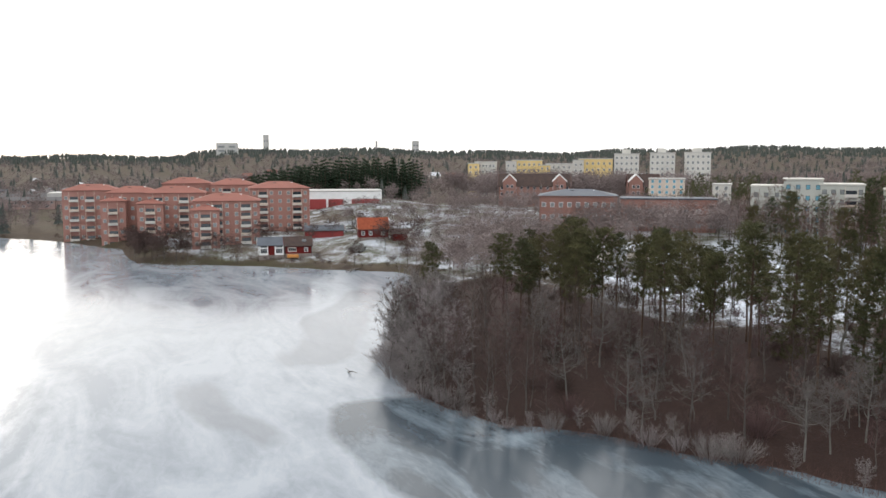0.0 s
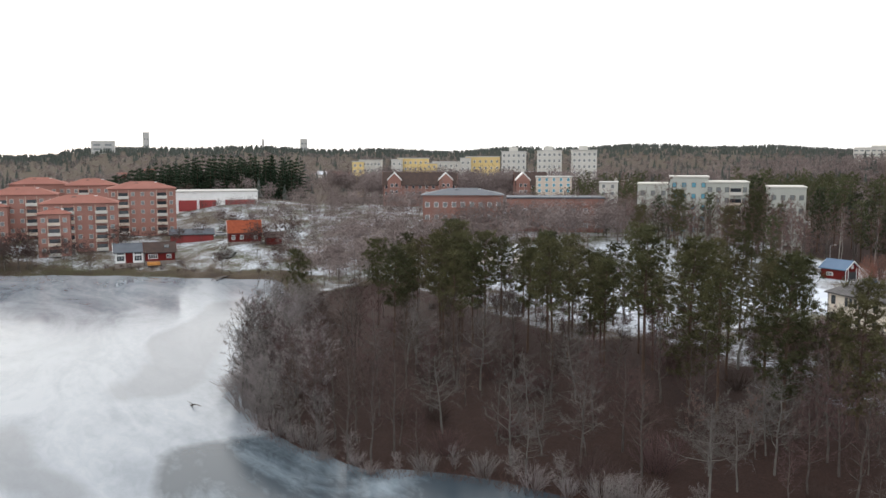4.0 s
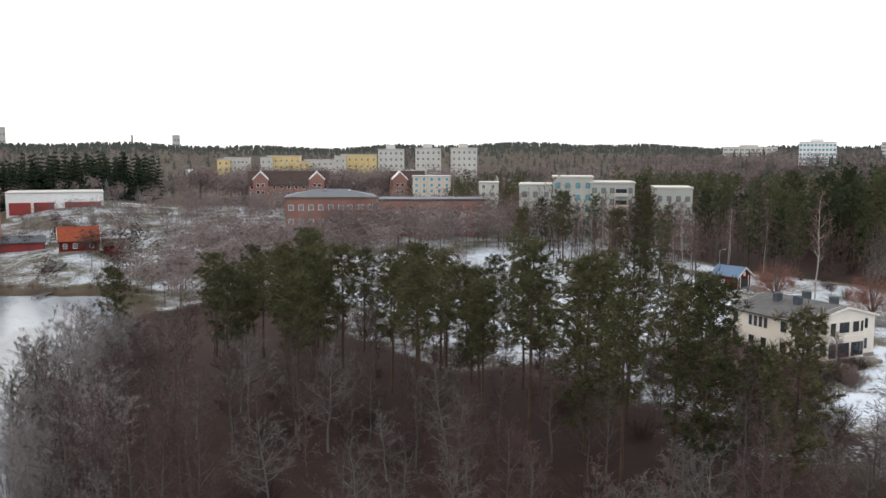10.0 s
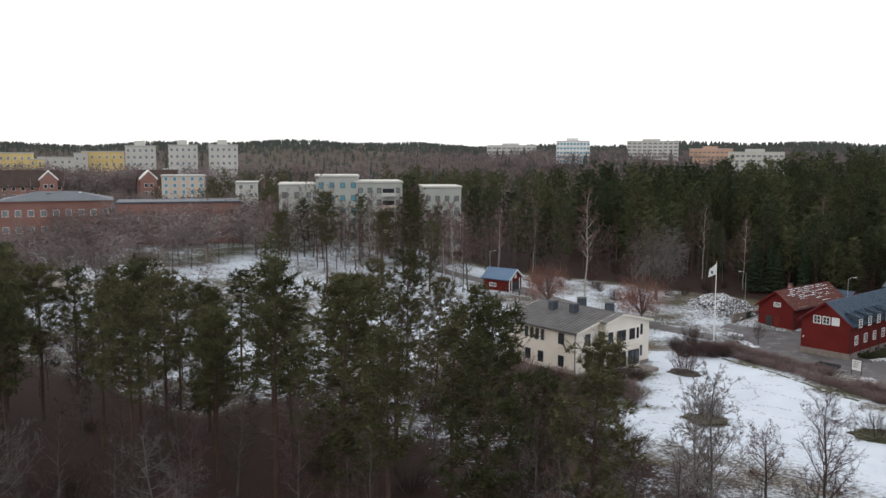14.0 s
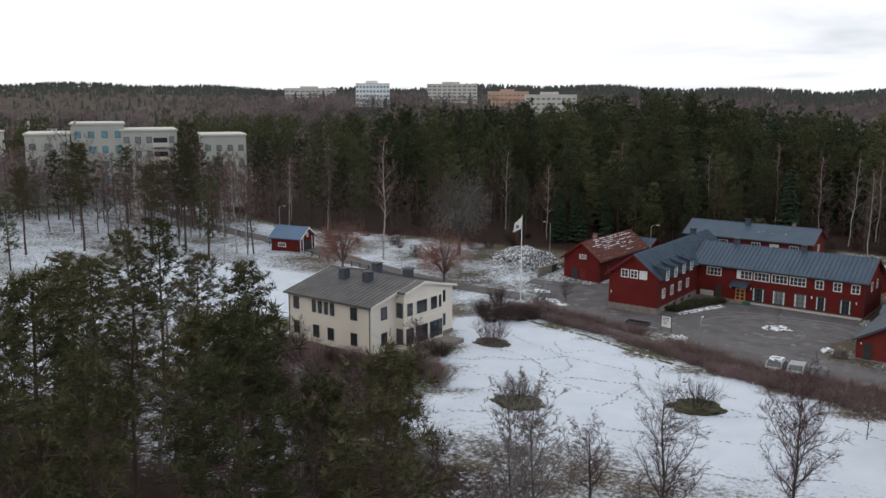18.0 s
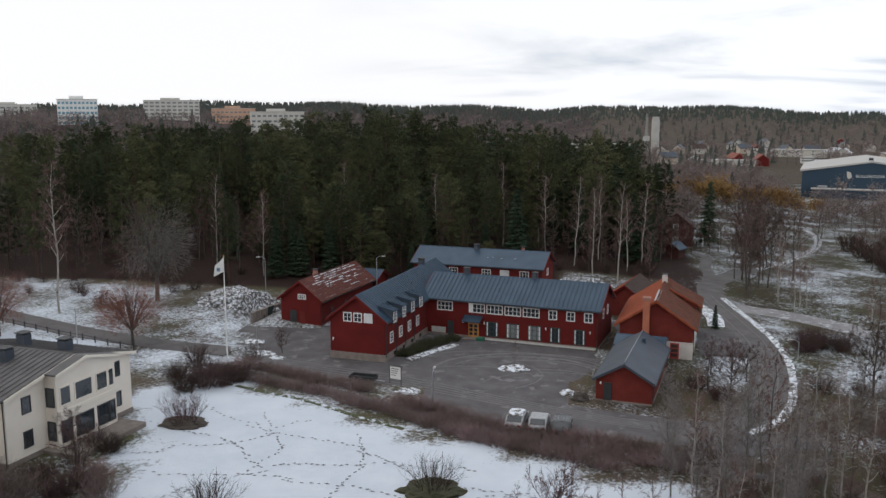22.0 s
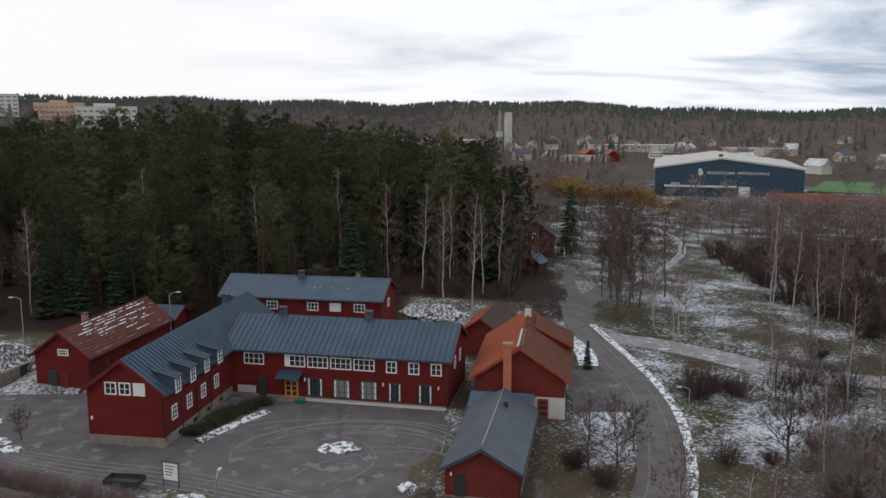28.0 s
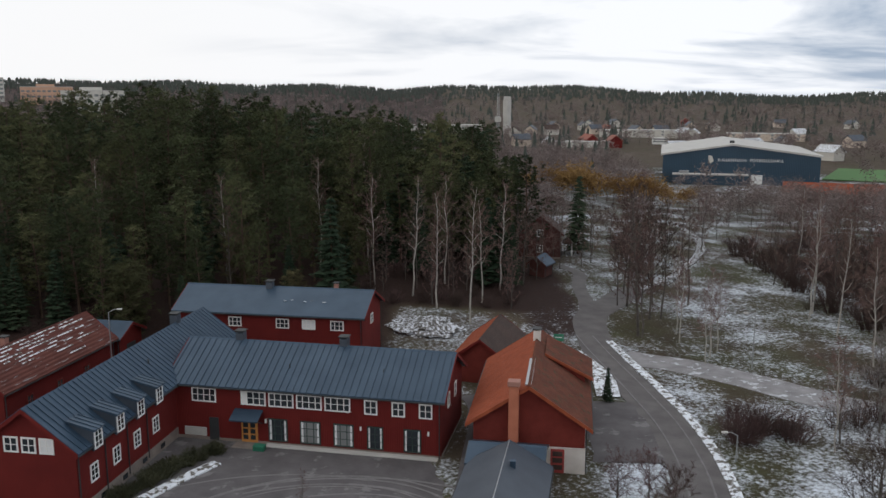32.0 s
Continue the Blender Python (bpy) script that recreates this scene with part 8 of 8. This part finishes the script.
heap("covered_mound", -218, -114, 7, 1.4, surface("dark_mound", (0.05, 0.055, 0.05), (0.14, 0.14, 0.13), 0.6, 6, 0.9, 0.5), "dark covered mound in a snowy garden", 13, "mound")
heap("firewood_heap", -2.2, -20.6, 1.8, 0.9, BARK, "heap of cut firewood beside the shed", 14, "firewood")

wall = thing("cellar_wall", pose(-49.5, 6.0, 0, 0, 0, 76), "dark stone retaining wall with a cellar door", "wall")
rng = random.Random(515)
STONES = [mesh_of(cuboid(0, -0.2, 0, w, 0.25, 0.48, 0.06), STONE, "stone") for w in (0.75, 0.95, 1.15)]
for k in range(4):
    u = rng.uniform(-0.3, 0.0)
    while u < 9.5:
        i = rng.randrange(3)
        part("stone", STONES[i], None, wall, at=pose(u, rng.uniform(-0.05, 0.05), k * 0.5 - 0.1))
        u += (0.77, 0.97, 1.17)[i]
part("cellar_door", cuboid(3.6, -0.3, 0.0, 5.0, -0.18, 1.9, 0.02), GREEN_TRIM, wall, "dark green plank cellar door")

sign = thing("green_sign", pose(14.2, 30.5, gz(14.2, 30.5), 0, 0, -10), "green road sign on two posts", "sign")
for x in (-0.45, 0.45):
    part("post", pole_of([((x, 0, -0.2), 0.04), ((x, 0, 1.7), 0.04)], 6), GALVANISED, sign)
part("panel", cuboid(-0.6, -0.04, 0.9, 0.6, 0.0, 1.75, 0.01), surface("sign_green", (0.02, 0.14, 0.08), (0.03, 0.2, 0.11), 1, 5, 0.5, 0.02), sign)
part("text_bar", cuboid(-0.45, -0.055, 1.3, 0.4, -0.041, 1.4), WHITE, sign)

crate = thing("green_box", pose(-15.6, 2.0, 0.05, 0, 0, -12), "low green box with a lid by the entrance", "box")
part("body", cuboid(-0.5, -0.3, 0, 0.5, 0.3, 0.4, 0.03), surface("box_green", (0.01, 0.1, 0.06), (0.02, 0.15, 0.09), 1, 5, 0.5, 0.02), crate)
part("lid", cuboid(-0.54, -0.34, 0.4, 0.54, 0.34, 0.48, 0.03), surface("lid_green", (0.015, 0.13, 0.08), (0.025, 0.18, 0.11), 1, 5, 0.5, 0.02), crate)

for x, y, t, text in ((-214.5, -133, 20, "small wooden jetty on the frozen lake"), (-197, -119, -40, "small wooden jetty on the frozen lake")):
    j = thing("jetty", pose(x, y, LAKE + 0.35, 0, 0, t), text, "jetty", "jetties")
    for k in range(14):
        part("plank", cuboid(k * 0.5, -0.8, 0.1, k * 0.5 + 0.44, 0.8, 0.18), BARK, j)
    for k in (0.3, 3.3, 6.6):
        for s in (-0.7, 0.7):
            part("pile", pole_of([((k, s, -1.6), 0.09), ((k, s, 0.1), 0.09)], 6), BARK, j)
log = thing("fallen_branch", pose(-76, -151, LAKE), "dark fallen branch frozen into the ice", "branch")
part("limb", pole_of([((0, 0, -0.05), 0.12), ((1.6, 0.3, 0.5), 0.08), ((2.6, 0.9, 0.4), 0.03)], 6), BARK, log)
part("fork", pole_of([((1.0, 0.2, 0.3), 0.07), ((1.5, -0.7, 1.0), 0.02)], 5), BARK, log)

# fence posts of the garden west of the villa
fence = thing("garden_fence", pose(0, 0, 0), "low dark post and rail fence beside the park road", "fence")
for i in range(22):
    x, y = -58 - i * 2.2, -12.5 + i * 0.75
    part("post", cuboid(x - 0.06, y - 0.06, gz(x, y) - 0.3, x + 0.06, y + 0.06, gz(x, y) + 0.9), DARK, fence)
    x2, y2 = x - 2.2, y + 0.75
    part("rail", pole_of([((x, y, gz(x, y) + 0.7), 0.04), ((x2, y2, gz(x2, y2) + 0.7), 0.04)], 5), DARK, fence)

# dead reeds and brushwood at the near shore
w = Wood()
rng = random.Random(616)
line = SHORE[13:25]
for _ in range(2600):
    i = rng.randrange(len(line) - 1)
    s = rng.random()
    x, y = line[i][0] + (line[i + 1][0] - line[i][0]) * s + rng.uniform(-1.2, 1.6), line[i][1] + (line[i + 1][1] - line[i][1]) * s + rng.uniform(-0.6, 2.6)
    z = max(gz(x, y), LAKE)
    w.blade(Vector((x, y, z - 0.1)), Vector((rng.gauss(0, 0.5), rng.gauss(0, 0.5), rng.uniform(0.4, 1.3))), 0.02)
tagged(new("shore_brush", w.mesh("shore_brush", TWIG_RED)), "dead grass and brushwood along the frozen shore", "brush", kind="stuff")

# footprints over the snowy lawn
rng = random.Random(515)
prints = Wood()
for line in ([(-33, -31), (-30, -38), (-29, -44), (-33, -49), (-37, -55)], [(-40, -30), (-33, -34), (-22, -38), (-12, -44), (-2, -48)], [(-29, -31.5), (-31, -36), (-38, -41), (-43, -44)], [(-38, -46), (-26, -45), (-15, -47), (-4, -44), (6, -46)],
             [(-36, -57), (-24, -55), (-12, -52), (0, -51)], [(-24, -34), (-20, -42), (-24, -50), (-20, -58)], [(-31, -57), (-22, -61), (-10, -60), (0, -57)], [(-44, -36), (-36, -38), (-28, -43), (-18, -40), (-10, -41)], [(-36, -62), (-26, -66), (-14, -67)]):
    for (ax, ay), (bx, by) in zip(line, line[1:]):
        n = int(math.hypot(bx - ax, by - ay) / 0.55)
        for i in range(n):
            s = i / n
            px = ax + (bx - ax) * s + rng.gauss(0, 0.12) + 0.9 * math.sin(3.1 * s + ax)
            py = ay + (by - ay) * s + rng.gauss(0, 0.12) + 0.5 * math.sin(5.3 * s + ay)
            c = Vector((px, py, gz(px, py) + 0.03))
            way, wide = Vector((bx - ax, by - ay, 0)).normalized() * rng.uniform(0.16, 0.27), rng.uniform(0.09, 0.15)
            side = Vector((-way.y, way.x, 0)).normalized() * wide
            k = len(prints.v)
            prints.v += [c - way, c + side, c + way, c - side, c + Vector((0, 0, 0.012))]
            prints.f += [(k, k + 3, k + 4), (k + 3, k + 2, k + 4), (k + 2, k + 1, k + 4), (k + 1, k, k + 4)]
tagged(new("footprints", prints.mesh("footprints", surface("trodden_snow", (0.12, 0.125, 0.125), (0.3, 0.31, 0.33), 0.6, 6, 0.9, 0.4))), "trails of trodden footprints across the snowy lawn", "footprints", kind="stuff")
